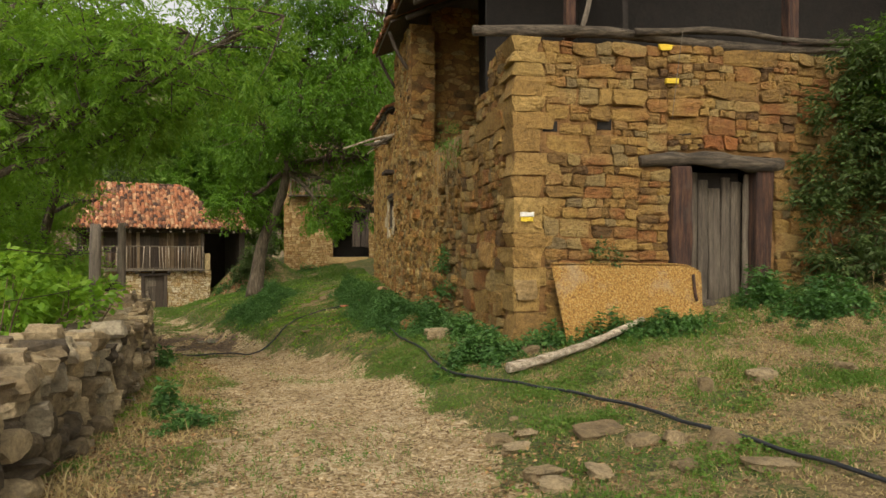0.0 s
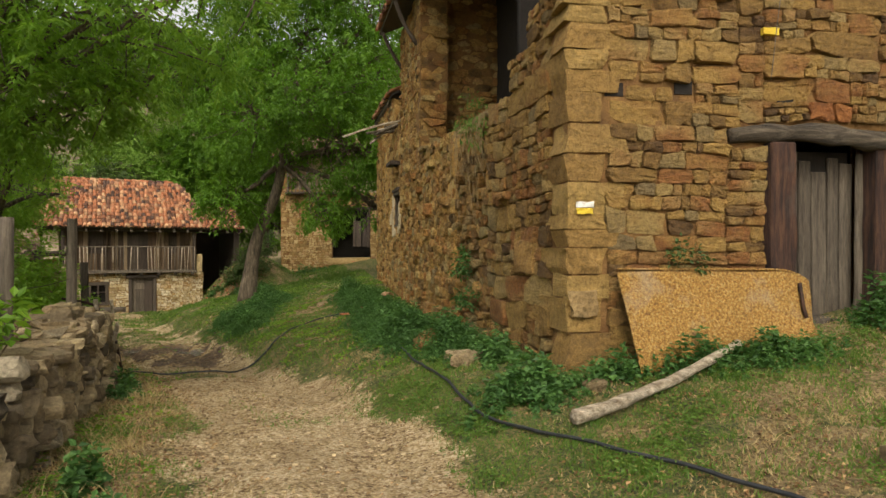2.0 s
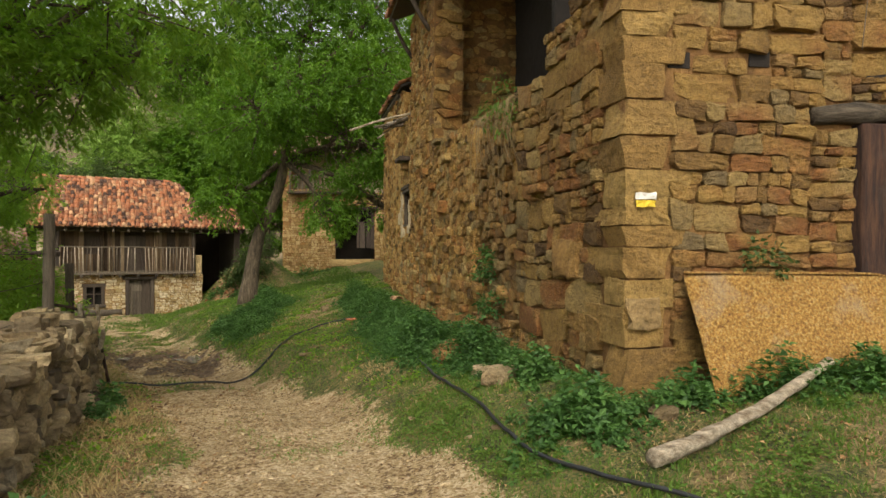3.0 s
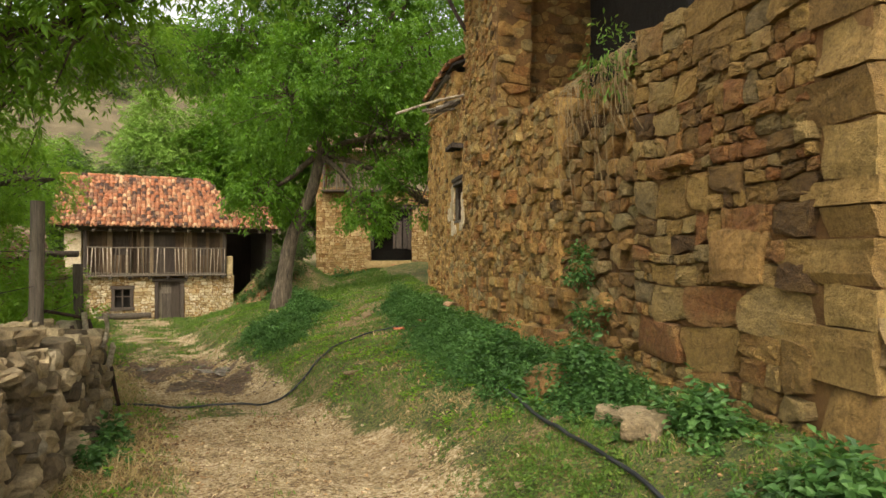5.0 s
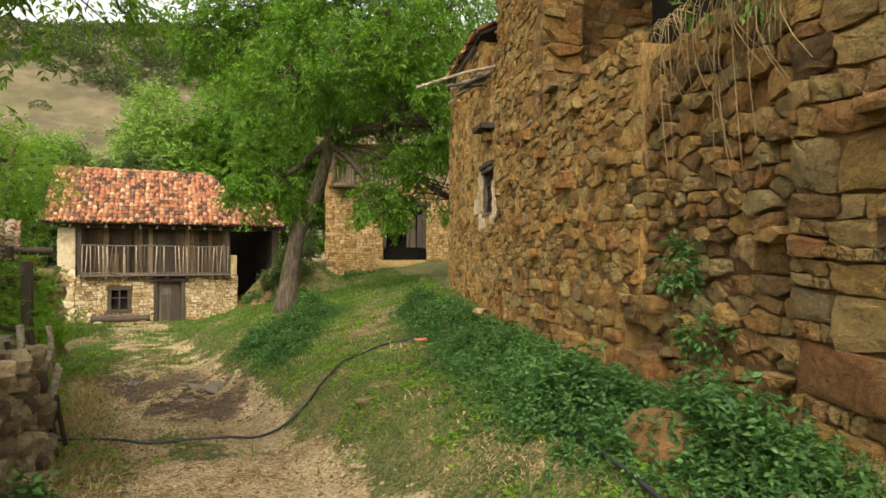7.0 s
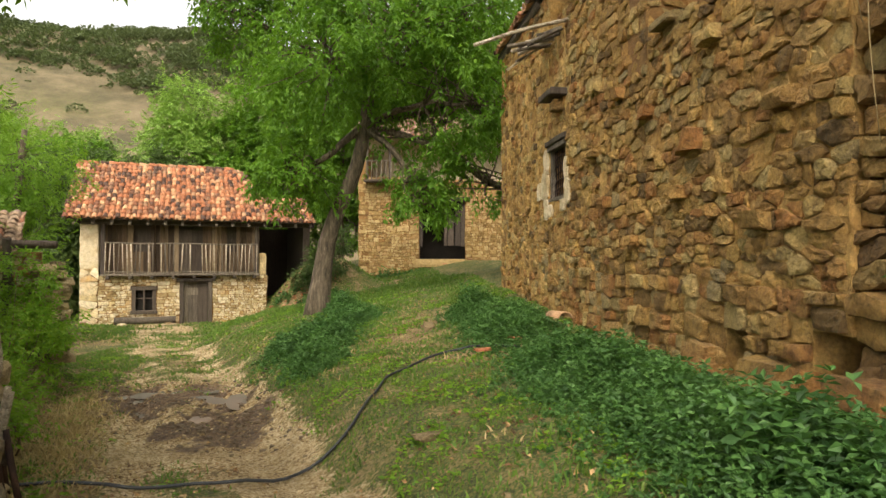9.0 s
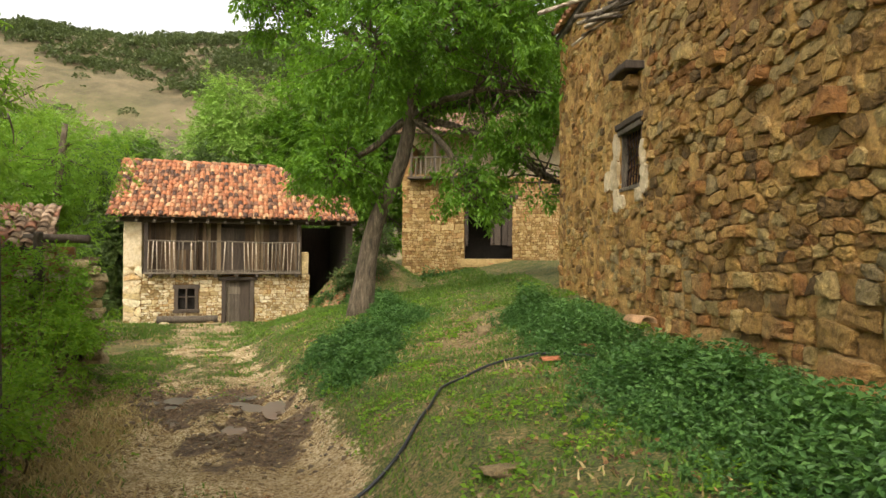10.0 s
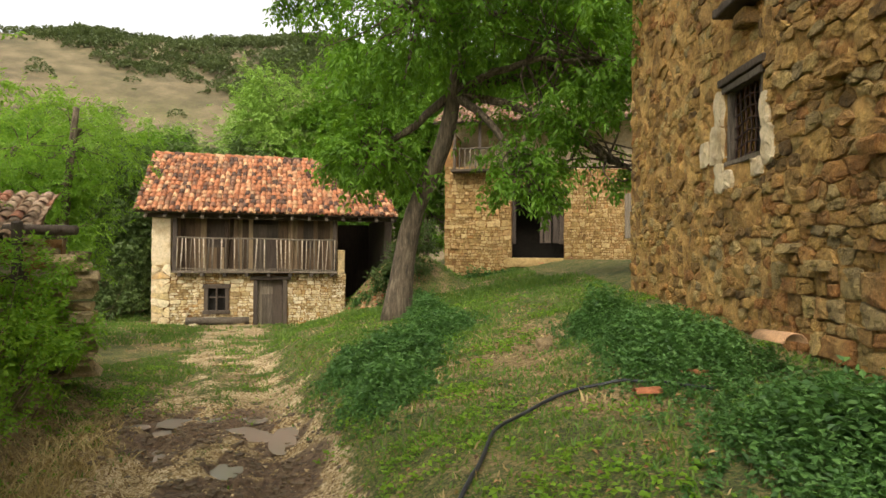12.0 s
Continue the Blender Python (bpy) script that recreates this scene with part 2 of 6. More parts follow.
def tube_arrays(points, radii, sides=6, rough=0.0):
    P = np.asarray(points, float)
    r = np.broadcast_to(np.asarray(radii, float), (len(P),))
    T = np.gradient(P, axis=0)
    T /= np.linalg.norm(T, axis=1)[:, None] + 1e-9
    ref = np.array([0.0, 0.0, 1.0]) if abs(T[:, 2]).mean() < 0.8 else np.array([1.0, 0.0, 0.0])
    A = np.cross(T, ref)
    A /= np.linalg.norm(A, axis=1)[:, None] + 1e-9
    B = np.cross(T, A)
    a = np.linspace(0, 2 * np.pi, sides, endpoint=False)
    rr = r[:, None] * (1 + rough * RNG.uniform(-1, 1, (len(P), sides)))
    V = P[:, None] + rr[..., None] * (np.cos(a)[None, :, None] * A[:, None] + np.sin(a)[None, :, None] * B[:, None])
    n = len(P)
    i, j = np.meshgrid(np.arange(n - 1), np.arange(sides), indexing="ij")
    k = (j + 1) % sides
    F = np.stack([i * sides + j, i * sides + k, (i + 1) * sides + k, (i + 1) * sides + j], -1).reshape(-1, 4)
    V = np.concatenate([V.reshape(-1, 3), P[:1], P[-1:]])
    c0, c1 = n * sides, n * sides + 1
    caps = [[c0, (q + 1) % sides, q, c0] for q in range(sides)] + [[c1, (n - 1) * sides + q, (n - 1) * sides + (q + 1) % sides, c1] for q in range(sides)]
    return V, F, np.array([c[:3] for c in caps])


def tubes(name, runs, mat, sides=6, rough=0.0):
    """One mesh of several tubes; a run is points and radii."""
    Vs, Fs, n = [], [], 0
    for pts, rad in runs:
        V, F, C = tube_arrays(pts, rad, sides, rough)
        F = np.concatenate([np.stack([F[:, 0], F[:, 1], F[:, 2]], -1), np.stack([F[:, 0], F[:, 2], F[:, 3]], -1), C])
        Vs.append(V), Fs.append(F + n)
        n += len(V)
    return mesh(name, np.concatenate(Vs), np.concatenate(Fs), mat)


def curve(points, n=12):
    """A smooth line of n points through a few."""
    P = np.asarray(points, float)
    t = np.linspace(0, 1, len(P))
    q = np.linspace(0, 1, n)
    L = np.stack([np.interp(q, t, P[:, k]) for k in range(3)], -1)
    for _ in range(max(1, n // (2 * len(P)))):
        L[1:-1] = (L[:-2] + 2 * L[1:-1] + L[2:]) / 4
    return L


def unit_block(n):
    """The surface grid of a cube from -1 to 1, n cells a side."""
    index, verts, faces = {}, [], []

    def vid(p):
        if p not in index:
            index[p] = len(verts)
            verts.append([2 * c / n - 1 for c in p])
        return index[p]

    for ax in range(3):
        for side in (0, n):
            for a in range(n):
                for b in range(n):
                    q = []
                    for da, db in ((0, 0), (1, 0), (1, 1), (0, 1)):
                        c = [0, 0, 0]
                        c[ax], c[(ax + 1) % 3], c[(ax + 2) % 3] = side, a + da, b + db
                        q.append(vid(tuple(c)))
                    faces.append(q if side else q[::-1])
    return np.array(verts), np.array(faces)


BLOCK = {n: unit_block(n) for n in (1, 2, 3, 4)}


def block_verts(size, rng, n=3, soft=0.3, rough=0.1):
    """A worn, uneven stone of about that size round the origin."""
    p = BLOCK[n][0].copy()
    core = np.clip(p, -1 + soft, 1 - soft)
    d = p - core
    p = core + d / (np.linalg.norm(d, axis=1)[:, None] + 1e-9) * soft * (np.abs(d).max(1) > 0)[:, None]
    for _ in range(3):
        k, ph = rng.normal(0, 1.6, 3), rng.uniform(0, 6.3)
        p = p + rough * rng.normal(0, 0.6, 3) * np.sin(p @ k + ph)[:, None]
    p = p + rng.normal(0, rough * 0.25, p.shape)
    p[:, 0] *= 1 + 0.15 * rng.uniform(-1, 1) * p[:, 2]
    return p * np.asarray(size) / 2


def turn_z(v, a):
    c, s = math.cos(a), math.sin(a)
    return np.stack([v[:, 0] * c - v[:, 1] * s, v[:, 0] * s + v[:, 1] * c, v[:, 2]], -1)


def stone_data(name, at, size, mat, rng, yaw=0.0, tip=0.0, n=3, soft=0.16, rough=0.13, smooth_shade=False):
    v = block_verts(size, rng, n, soft, rough)
    c, s = math.cos(tip), math.sin(tip)
    v = np.stack([v[:, 0], v[:, 1] * c - v[:, 2] * s, v[:, 1] * s + v[:, 2] * c], -1)
    return mesh(name, turn_z(v, yaw) + np.asarray(at), BLOCK[n][1], mat, smooth_shade)


def clip(poly, point, normal):
    """The part of a polygon behind a line."""
    d = (poly - point) @ normal
    out = []
    for k in range(len(poly)):
        j = (k + 1) % len(poly)
        if d[k] <= 0:
            out.append(poly[k])
        if d[k] * d[j] < 0:
            out.append(poly[k] + (poly[j] - poly[k]) * d[k] / (d[k] - d[j]))
    return np.array(out)


RING = 12


def cells(panels, rng, height, width, flat):
    """Irregular stone outlines that fill the panels of a wall, in rough courses: rings of RING points."""
    rings = []
    for u0, u1, z0, z1 in panels:
        seeds = []
        z = z0
        while z < z1:
            h = min(rng.uniform(*height), max(z1 - z, 0.05))
            u = u0 - rng.uniform(0, 0.2)
            while u < u1:
                w = rng.uniform(*width) * (1.9 if rng.random() < 0.12 else 1.0)
                if u0 < u + w / 2 < u1:
                    if w > 0.3 and h > 0.15 and rng.random() < 0.22:
                        seeds += [(u + w / 2, z + h * 0.22), (u + w / 2 + rng.normal(0, 0.04), z + h * 0.78)]
                    else:
                        seeds.append((u + w / 2 + rng.normal(0, 0.12 * w), z + h / 2 + rng.normal(0, 0.16 * h)))
                u += w
            z += h
        if not seeds:
            seeds = [((u0 + u1) / 2, (z0 + z1) / 2)]
        S = np.array(seeds)
        S[:, 0], S[:, 1] = np.clip(S[:, 0], u0 + 0.01, u1 - 0.01), np.clip(S[:, 1], z0 + 0.01, z1 - 0.01)
        M = S * np.array([1, flat])
        for k in range(len(S)):
            near = np.argsort(((M - M[k]) ** 2).sum(1))[1:18]
            poly = np.array([(u0, z0 * flat), (u1, z0 * flat), (u1, z1 * flat), (u0, z1 * flat)])
            for q in near:
                n = M[q] - M[k]
                if n @ n > 1e-8 and len(poly) > 2:
                    poly = clip(poly, (M[q] + M[k]) / 2, n)
            if len(poly) < 3:
                continue
            poly = poly / np.array([1, flat])
            e = np.linalg.norm(np.roll(poly, -1, 0) - poly, axis=1)
            t = np.concatenate([[0], np.cumsum(e)])
            if t[-1] < 0.12:
                continue
            loop = np.vstack([poly, poly[:1]])
            q = (np.arange(RING) + rng.uniform(0, 0.5)) / RING * t[-1]
            rings.append(np.stack([np.interp(q, t, loop[:, 0]), np.interp(q, t, loop[:, 1])], -1))
    return np.array(rings)


def split(rect, rng, hmin, hmax, amax, out):
    """Cut a stretch of wall into rough courses and squared stones."""
    u0, u1, z0, z1 = rect
    w, h = u1 - u0, z1 - z0
    if h > hmax or (h > 2.2 * hmin and rng.random() < 0.35 and w < 1.2):
        c = z0 + h * rng.uniform(0.34, 0.66)
        if w > 5 * h:
            m = u0 + w * rng.uniform(0.4, 0.6)
            split((u0, m, z0, z1), rng, hmin, hmax, amax, out), split((m, u1, z0, z1), rng, hmin, hmax, amax, out)
        else:
            split((u0, u1, z0, c), rng, hmin, hmax, amax, out), split((u0, u1, c, z1), rng, hmin, hmax, amax, out)
    elif w > h * amax * rng.uniform(0.4, 1.1):
        m = u0 + w * rng.uniform(0.28, 0.72)
        split((u0, m, z0, z1), rng, hmin, hmax, amax, out), split((m, u1, z0, z1), rng, hmin, hmax, amax, out)
    else:
        out.append(rect)


def squared(panels, rng, hmin, hmax, amax):
    """Outlines of roughly squared stones: rings of RING points."""
    rects = []
    for p in panels:
        split(p, rng, hmin, hmax, amax, rects)
    R = np.array(rects)
    s = np.array([-1, -0.4, 0.35, 1, 1, 1, 1, 0.4, -0.35, -1, -1, -1])
    t = np.array([-1, -1, -1, -1, -0.35, 0.4, 1, 1, 1, 1, 0.35, -0.4])
    n = len(R)
    corner = (np.abs(s) == 1) & (np.abs(t) == 1)
    cut = np.where(corner, 1 - rng.uniform(0.01, 0.13, (n, RING)), 1 + rng.normal(0, 0.05, (n, RING)))
    k = rng.uniform(-0.2, 0.2, (n, 3, 1))
    S, T = s * cut, t * cut
    u = R[:, 0:2].mean(1)[:, None] + (R[:, 1] - R[:, 0])[:, None] / 2 * (S + 0.6 * k[:, 0] * S * T + rng.normal(0, 0.025, S.shape))
    z = R[:, 2:4].mean(1)[:, None] + (R[:, 3] - R[:, 2])[:, None] / 2 * (T + k[:, 1] * S * T + 0.7 * k[:, 2] * S + rng.normal(0, 0.04, S.shape))
    return np.stack([u, z], -1)


def face_stones(rings, origin, along, out, rng, proud=0.04, joint=0.008, uneven=0.02, warp=1.0):
    """Vertices (stones, points, 3) and the faces of one stone for the stones of a wall's face."""
    R = rings
    n = len(R)
    c = R.mean(1, keepdims=True)
    size = np.linalg.norm(R - c, axis=2).mean(1)[:, None, None]
    R = R + rng.normal(0, 0.028, R.shape) * size
    edge = 1 - joint / np.maximum(np.linalg.norm(R - c, axis=2, keepdims=True), 0.02)
    outer = c + (R - c) * edge
    rim = c + (outer - c) * rng.uniform(0.93, 0.985, (n, RING, 1))
    inner = c + (outer - c) * rng.uniform(0.5, 0.72, (n, RING, 1)) + rng.normal(0, 0.04, (n, RING, 2)) * size
    heart = c + rng.normal(0, 0.2, (n, 1, 2)) * size * 0.5
    Q = np.concatenate([outer, rim, inner, heart], 1)
    u, z = Q[..., 0], Q[..., 1]
    base = proud + rng.normal(0, uneven, (n, 1))
    tilt = rng.normal(0, 0.07, (n, 2, 1)) * min(1.0, uneven / 0.015)
    d = base + tilt[:, 0] * (u - c[..., 0]) + tilt[:, 1] * (z - c[..., 1])
    k = np.arange(3 * RING + 1)
    d = d + rng.normal(0, 0.005, d.shape) - np.where((k >= RING) & (k < 2 * RING), rng.uniform(0.0, 0.016, d.shape), 0)
    d = np.where(k < RING, -0.06, np.maximum(d, -0.02))
    u = u + warp * (0.02 * np.sin(2.3 * z + 1.1 * u) + 0.014 * np.sin(5.1 * z + 0.7))
    z = z + warp * (0.022 * np.sin(1.9 * u + 0.6 * z) + 0.012 * np.sin(4.7 * u + 1.3))
    V = np.asarray(origin) + u[..., None] * np.asarray(along) + d[..., None] * np.asarray(out)
    V[..., 2] += z
    i = np.arange(RING)
    j = (i + 1) % RING
    F = []
    for r in (0, RING):
        F += [np.stack([r + i, r + j, r + RING + j], -1), np.stack([r + i, r + RING + j, r + RING + i], -1)]
    F.append(np.stack([2 * RING + i, 2 * RING + j, np.full(RING, 3 * RING)], -1))
    F = np.concatenate(F)
    if np.dot(np.cross(along, (0, 0, 1)), out) < 0:
        F = F[:, ::-1]
    return V, F


def joined(V, F):
    n, k = V.shape[:2]
    return V.reshape(-1, 3), (F[None] + (np.arange(n) * k)[:, None, None]).reshape(-1, F.shape[1])


def wall_stones(parent, panels, origin, along, out, mat, rng, singles=0, near=0.0, height=(0.09, 0.24), width=(0.16, 0.46), flat=1.9, coursed=None, **kw):
    """Stones on a wall's face: those round the place 'near' along it are parts, the rest one joined part."""
    rings = squared(panels, rng, *coursed) if coursed else cells(panels, rng, height, width, flat)
    V, F = face_stones(rings, origin, along, out, rng, **kw)
    order = np.argsort(np.abs(rings[..., 0].mean(1) - near))
    for q in order[:singles]:
        part("stone", mesh("stone", V[q], F, mat, False), parent)
    rest = order[singles:]
    if len(rest):
        part("stonework", mesh("stonework", *joined(V[rest], F), mat, False), parent, kind="stuff")


def slab(name, origin, along, out, u0, u1, z0, z1, thick, mat, parent=None, label="", set_back=0.0, rough=0.012, step=0.22):
    """A thick wall piece with an uneven face."""
    o, a, n = np.asarray(origin, float), np.asarray(along, float), np.asarray(out, float)
    nu, nz = max(2, int((u1 - u0) / step)), max(2, int((z1 - z0) / step))
    u, z = np.meshgrid(np.linspace(u0, u1, nu + 1), np.linspace(z0, z1, nz + 1), indexing="ij")
    d = -set_back + RNG.normal(0, rough, u.shape)
    Vf = o + u[..., None] * a + d[..., None] * n + z[..., None] * np.array([0, 0, 1.0])
    Vb = o + u[..., None] * a - thick * n + z[..., None] * np.array([0, 0, 1.0])
    V = np.concatenate([Vf.reshape(-1, 3), Vb.reshape(-1, 3)])
    m = nz + 1
    i, j = np.meshgrid(np.arange(nu), np.arange(nz), indexing="ij")
    F = np.stack([i * m + j, (i + 1) * m + j, (i + 1) * m + j + 1, i * m + j + 1], -1).reshape(-1, 4)
    k = (nu + 1) * m
    Fs = [F, F[:, ::-1] + k]
    for row in (np.arange(m), np.arange(m)[::-1] + nu * m):
        Fs.append(np.stack([row[1:] + k, row[:-1] + k, row[:-1], row[1:]], -1)[:, ::-1])
    for row in (np.arange(nu + 1) * m, (np.arange(nu + 1) * m + nz)[::-1]):
        Fs.append(np.stack([row[1:] + k, row[:-1] + k, row[:-1], row[1:]], -1))
    me = mesh(name, V, np.concatenate(Fs), mat, False)
    bm = bmesh.new()
    bm.from_mesh(me)
    bmesh.ops.recalc_face_normals(bm, faces=bm.faces)
    bm.to_mesh(me)
    bm.free()
    return part(name, me, parent, label)


def leaf_mesh(name, P, D, size, mat, rng, wide=0.4, fold=0.25):
    """Folded pointed leaves at P along D."""
    n = len(P)
    D = D / (np.linalg.norm(D, axis=1)[:, None] + 1e-9)
    side = np.cross(D, np.array([0, 0, 1.0]) + rng.normal(0, 0.45, (n, 3)))
    side /= np.linalg.norm(side, axis=1)[:, None] + 1e-9
    up = np.cross(side, D)
    L = np.broadcast_to(np.asarray(size, float), (n,))[:, None] * rng.uniform(0.7, 1.3, (n, 1))
    w = L * wide * 0.5
    mid = P + 0.45 * L * D
    V = np.stack([P, mid + w * side + fold * w * up, P + L * D - 0.12 * L * up, mid - w * side + fold * w * up], 1)
    b = (np.arange(n) * 4)[:, None]
    F = np.concatenate([b + np.array([[0, 2, 1]]), b + np.array([[0, 3, 2]])])
    return mesh(name, V, F, mat, False)


def pinnate(P, D, rng, pairs=4, length=0.35):
    """Leaflets along a spray: places and directions."""
    n = len(P)
    D = D / (np.linalg.norm(D, axis=1)[:, None] + 1e-9)
    side = np.cross(D, np.array([0, 0, 1.0]) + rng.normal(0, 0.3, (n, 3)))
    side /= np.linalg.norm(side, axis=1)[:, None] + 1e-9
    Ps, Ds = [P + D * length], [D + np.array([0, 0, -0.35])]
    for k in range(pairs):
        f = (k + 0.6) / pairs
        for sg in (-1, 1):
            Ps.append(P + D * length * f + np.array([0, 0, -0.12 * f * f * length]))
            Ds.append(0.55 * D + sg * side + np.array([0, 0, -0.3]) + rng.normal(0, 0.15, (n, 3)))
    return np.concatenate(Ps), np.concatenate(Ds)


def sphere_dirs(n, rng):
    d = rng.normal(0, 1, (n, 3))
    return d / np.linalg.norm(d, axis=1)[:, None]


def lobe_points(lobes, n, rng, flat=0.8):
    """Uneven points through the outer part of a crown's lobes, with the way outwards."""
    L = np.array(lobes)
    pick = rng.choice(len(L), n, p=L[:, 3] ** 2 / (L[:, 3] ** 2).sum())
    d = sphere_dirs(n, rng)
    lump = 1 + 0.22 * np.sin(4.1 * d[:, 0] + pick * 1.7) * np.sin(3.7 * d[:, 1] + pick) + 0.15 * np.sin(7 * d[:, 2] + 5 * d[:, 0] + pick)
    r = L[pick, 3] * (0.35 + 0.65 * rng.random(n) ** 0.45) * lump
    off = d * r[:, None] * np.array([1, 1, flat])
    P = L[pick, :3] + off
    # gather the points into clumps
    heads = max(4, n // 13)
    lead = rng.integers(0, heads, n)
    lead[:heads] = np.arange(heads)
    spread_r = 0.17 * L[pick[lead], 3][:, None]
    P = P[lead] + rng.normal(0, 1, (n, 3)) * spread_r * np.array([1, 1, 0.7])
    return P, d[lead] * 0.6 + 0.5 * sphere_dirs(n, rng), pick[lead]


def tree(name, label, base, trunk, lobes, sprays, leaf, mats, rng, pairs=4, length=0.35, wide=0.4, twigs=26, droop=0.5, radius=0.25, flat=0.8, low=7):
    """Trunk points, limbs to each lobe of the crown, twigs and leaf sprays."""
    t = thing(name, base, label, "tree")
    runs = [(curve(trunk, 14), np.linspace(radius, radius * 0.5, 14) * (1 + 0.5 * np.exp(-np.linspace(0, 9, 14))))]
    part("trunk", tubes("trunk", runs, mats[0], 12, 0.06), t)
    T = curve(trunk, 14)
    P, d, pick = lobe_points(lobes, sprays, rng, flat)
    for k, (x, y, z, r) in enumerate(lobes):
        c = np.array([x, y, z])
        j = int(np.clip(np.searchsorted(T[:, 2], z - 1.2 * np.hypot(*(T[-1, :2] - c[:2])) * 0.5), low, 13))
        mid = (T[j] + c) / 2 + rng.normal(0, 0.18, 3) * r + np.array([0, 0, 0.12 * r])
        line = curve([T[j], mid, c, c + (c - mid) * 0.5], 12)
        line[2:] += np.cumsum(rng.normal(0, 0.03 * r, (10, 3)), 0)
        limbs = [(line, np.linspace(radius * 0.42, radius * 0.1, 12))]
        own = np.flatnonzero(pick == k)[:twigs]
        for q in own:
            s = line[rng.integers(5, 12)]
            limbs.append((curve([s, (s + P[q]) / 2 + rng.normal(0, 0.1 * r, 3), P[q]], 6), np.linspace(radius * 0.12, 0.006, 6)))
        part("limb", tubes("limb", limbs, mats[0], 5, 0.05), t)
    D = d + np.array([0, 0, -droop]) + rng.normal(0, 0.4, d.shape)
    if pairs:
        P, D = pinnate(P, D, rng, pairs, length)
    part("crown", leaf_mesh("crown", P, D, leaf, mats[1], rng, wide), t)
    return t


def shrub(name, label, category, lobes, sprays, leaf, mats, rng, stems=14, wide=0.55, pairs=1, length=0.14, flat=0.8):
    """Stems rising from the ground and leaves round them."""
    b = np.array(lobes)[:, :3].mean(0)
    b[2] = float(ground_z(b[0], b[1]))
    t = thing(name, b, label, category)
    P, d, pick = lobe_points(lobes, sprays, rng, flat)
    P[:, 2] = np.maximum(P[:, 2], ground_z(P[:, 0], P[:, 1]) + 0.02)
    runs = []
    for q in range(min(stems, sprays)):
        f = P[q]
        g = np.array([f[0] * 0.6 + b[0] * 0.4 + rng.normal(0, 0.1), f[1] * 0.6 + b[1] * 0.4 + rng.normal(0, 0.1), 0])
        g[2] = float(ground_z(g[0], g[1])) - 0.05
        runs.append((curve([g, (g + f) / 2 + rng.normal(0, 0.08, 3), f], 6), np.linspace(0.014, 0.004, 6)))
    if runs:
        part("stem_cluster", tubes("stem_cluster", runs, mats[0], 4), t, kind="stuff")
    P, D = pinnate(P, d + rng.normal(0, 0.5, d.shape) + np.array([0, 0, 0.1]), rng, pairs, length) if pairs else (P, d)
    part("foliage", leaf_mesh("foliage", P, D, leaf, mats[1], rng, wide), t)
    return t


# ---- ground ----
def smooth(a, b, x):
    q = np.clip((np.asarray(x, float) - a) / (b - a), 0, 1)
    return q * q * (3 - 2 * q)


LANE_Y = [-60, 0, 4, 7, 10, 13, 16, 18, 24, 33, 60]
LANE_X = [0.5, 0, -0.6, -1.4, -2.6, -4.2, -6.1, -7.3, -11.0, -16.5, -30]
LANE_Z = [1.2, 0.25, 0.10, -0.08, -0.32, -0.64, -0.98, -1.08, -1.22, -1.55, -1.6]


def lane_x(y):
    return sum(np.interp(np.asarray(y, float) + d, LANE_Y, LANE_X) for d in (-1.2, -0.6, 0, 0.6, 1.2)) / 5


def wavy(x, y):
    return (np.sin(1.7 * x + 0.9 * y) + np.sin(0.8 * x - 2.1 * y + 1.0) + 0.6 * np.sin(3.9 * x + 2.7 * y) + 0.5 * np.sin(6.1 * y - 4.3 * x + 2)) / 3.1


PUDDLES = [(-8.45, 19.75, 0.6, 0.36, 0.4), (-8.5, 19.05, 0.36, 0.2, 0.2), (-7.7, 19.2, 0.6, 0.2, -0.2), (-6.85, 19.1, 0.2, 0.6, 0.3), (-9.3, 18.8, 0.34, 0.18, 0.5), (-6.9, 17.6, 0.16, 0.4, 0.5), (-8.0, 18.1, 0.2, 0.34, 0.5)]
HASH = np.random.default_rng(3).random((128, 128))


def patchy(x, y, octaves=3):
    """Uneven noise about 0, from about -1 to 1."""
    total, amp = 0.0, 1.0
    for _ in range(octaves):
        i, j = np.floor(x).astype(int), np.floor(y).astype(int)
        f, g = x - i, y - j
        f, g = f * f * (3 - 2 * f), g * g * (3 - 2 * g)
        a, b, c, d = HASH[i % 128, j % 128], HASH[(i + 1) % 128, j % 128], HASH[i % 128, (j + 1) % 128], HASH[(i + 1) % 128, (j + 1) % 128]
        total = total + amp * (2 * (a * (1 - f) * (1 - g) + b * f * (1 - g) + c * (1 - f) * g + d * f * g) - 1)
        x, y, amp = x * 2.1 + 17.3, y * 2.1 + 5.7, amp * 0.55
    return total


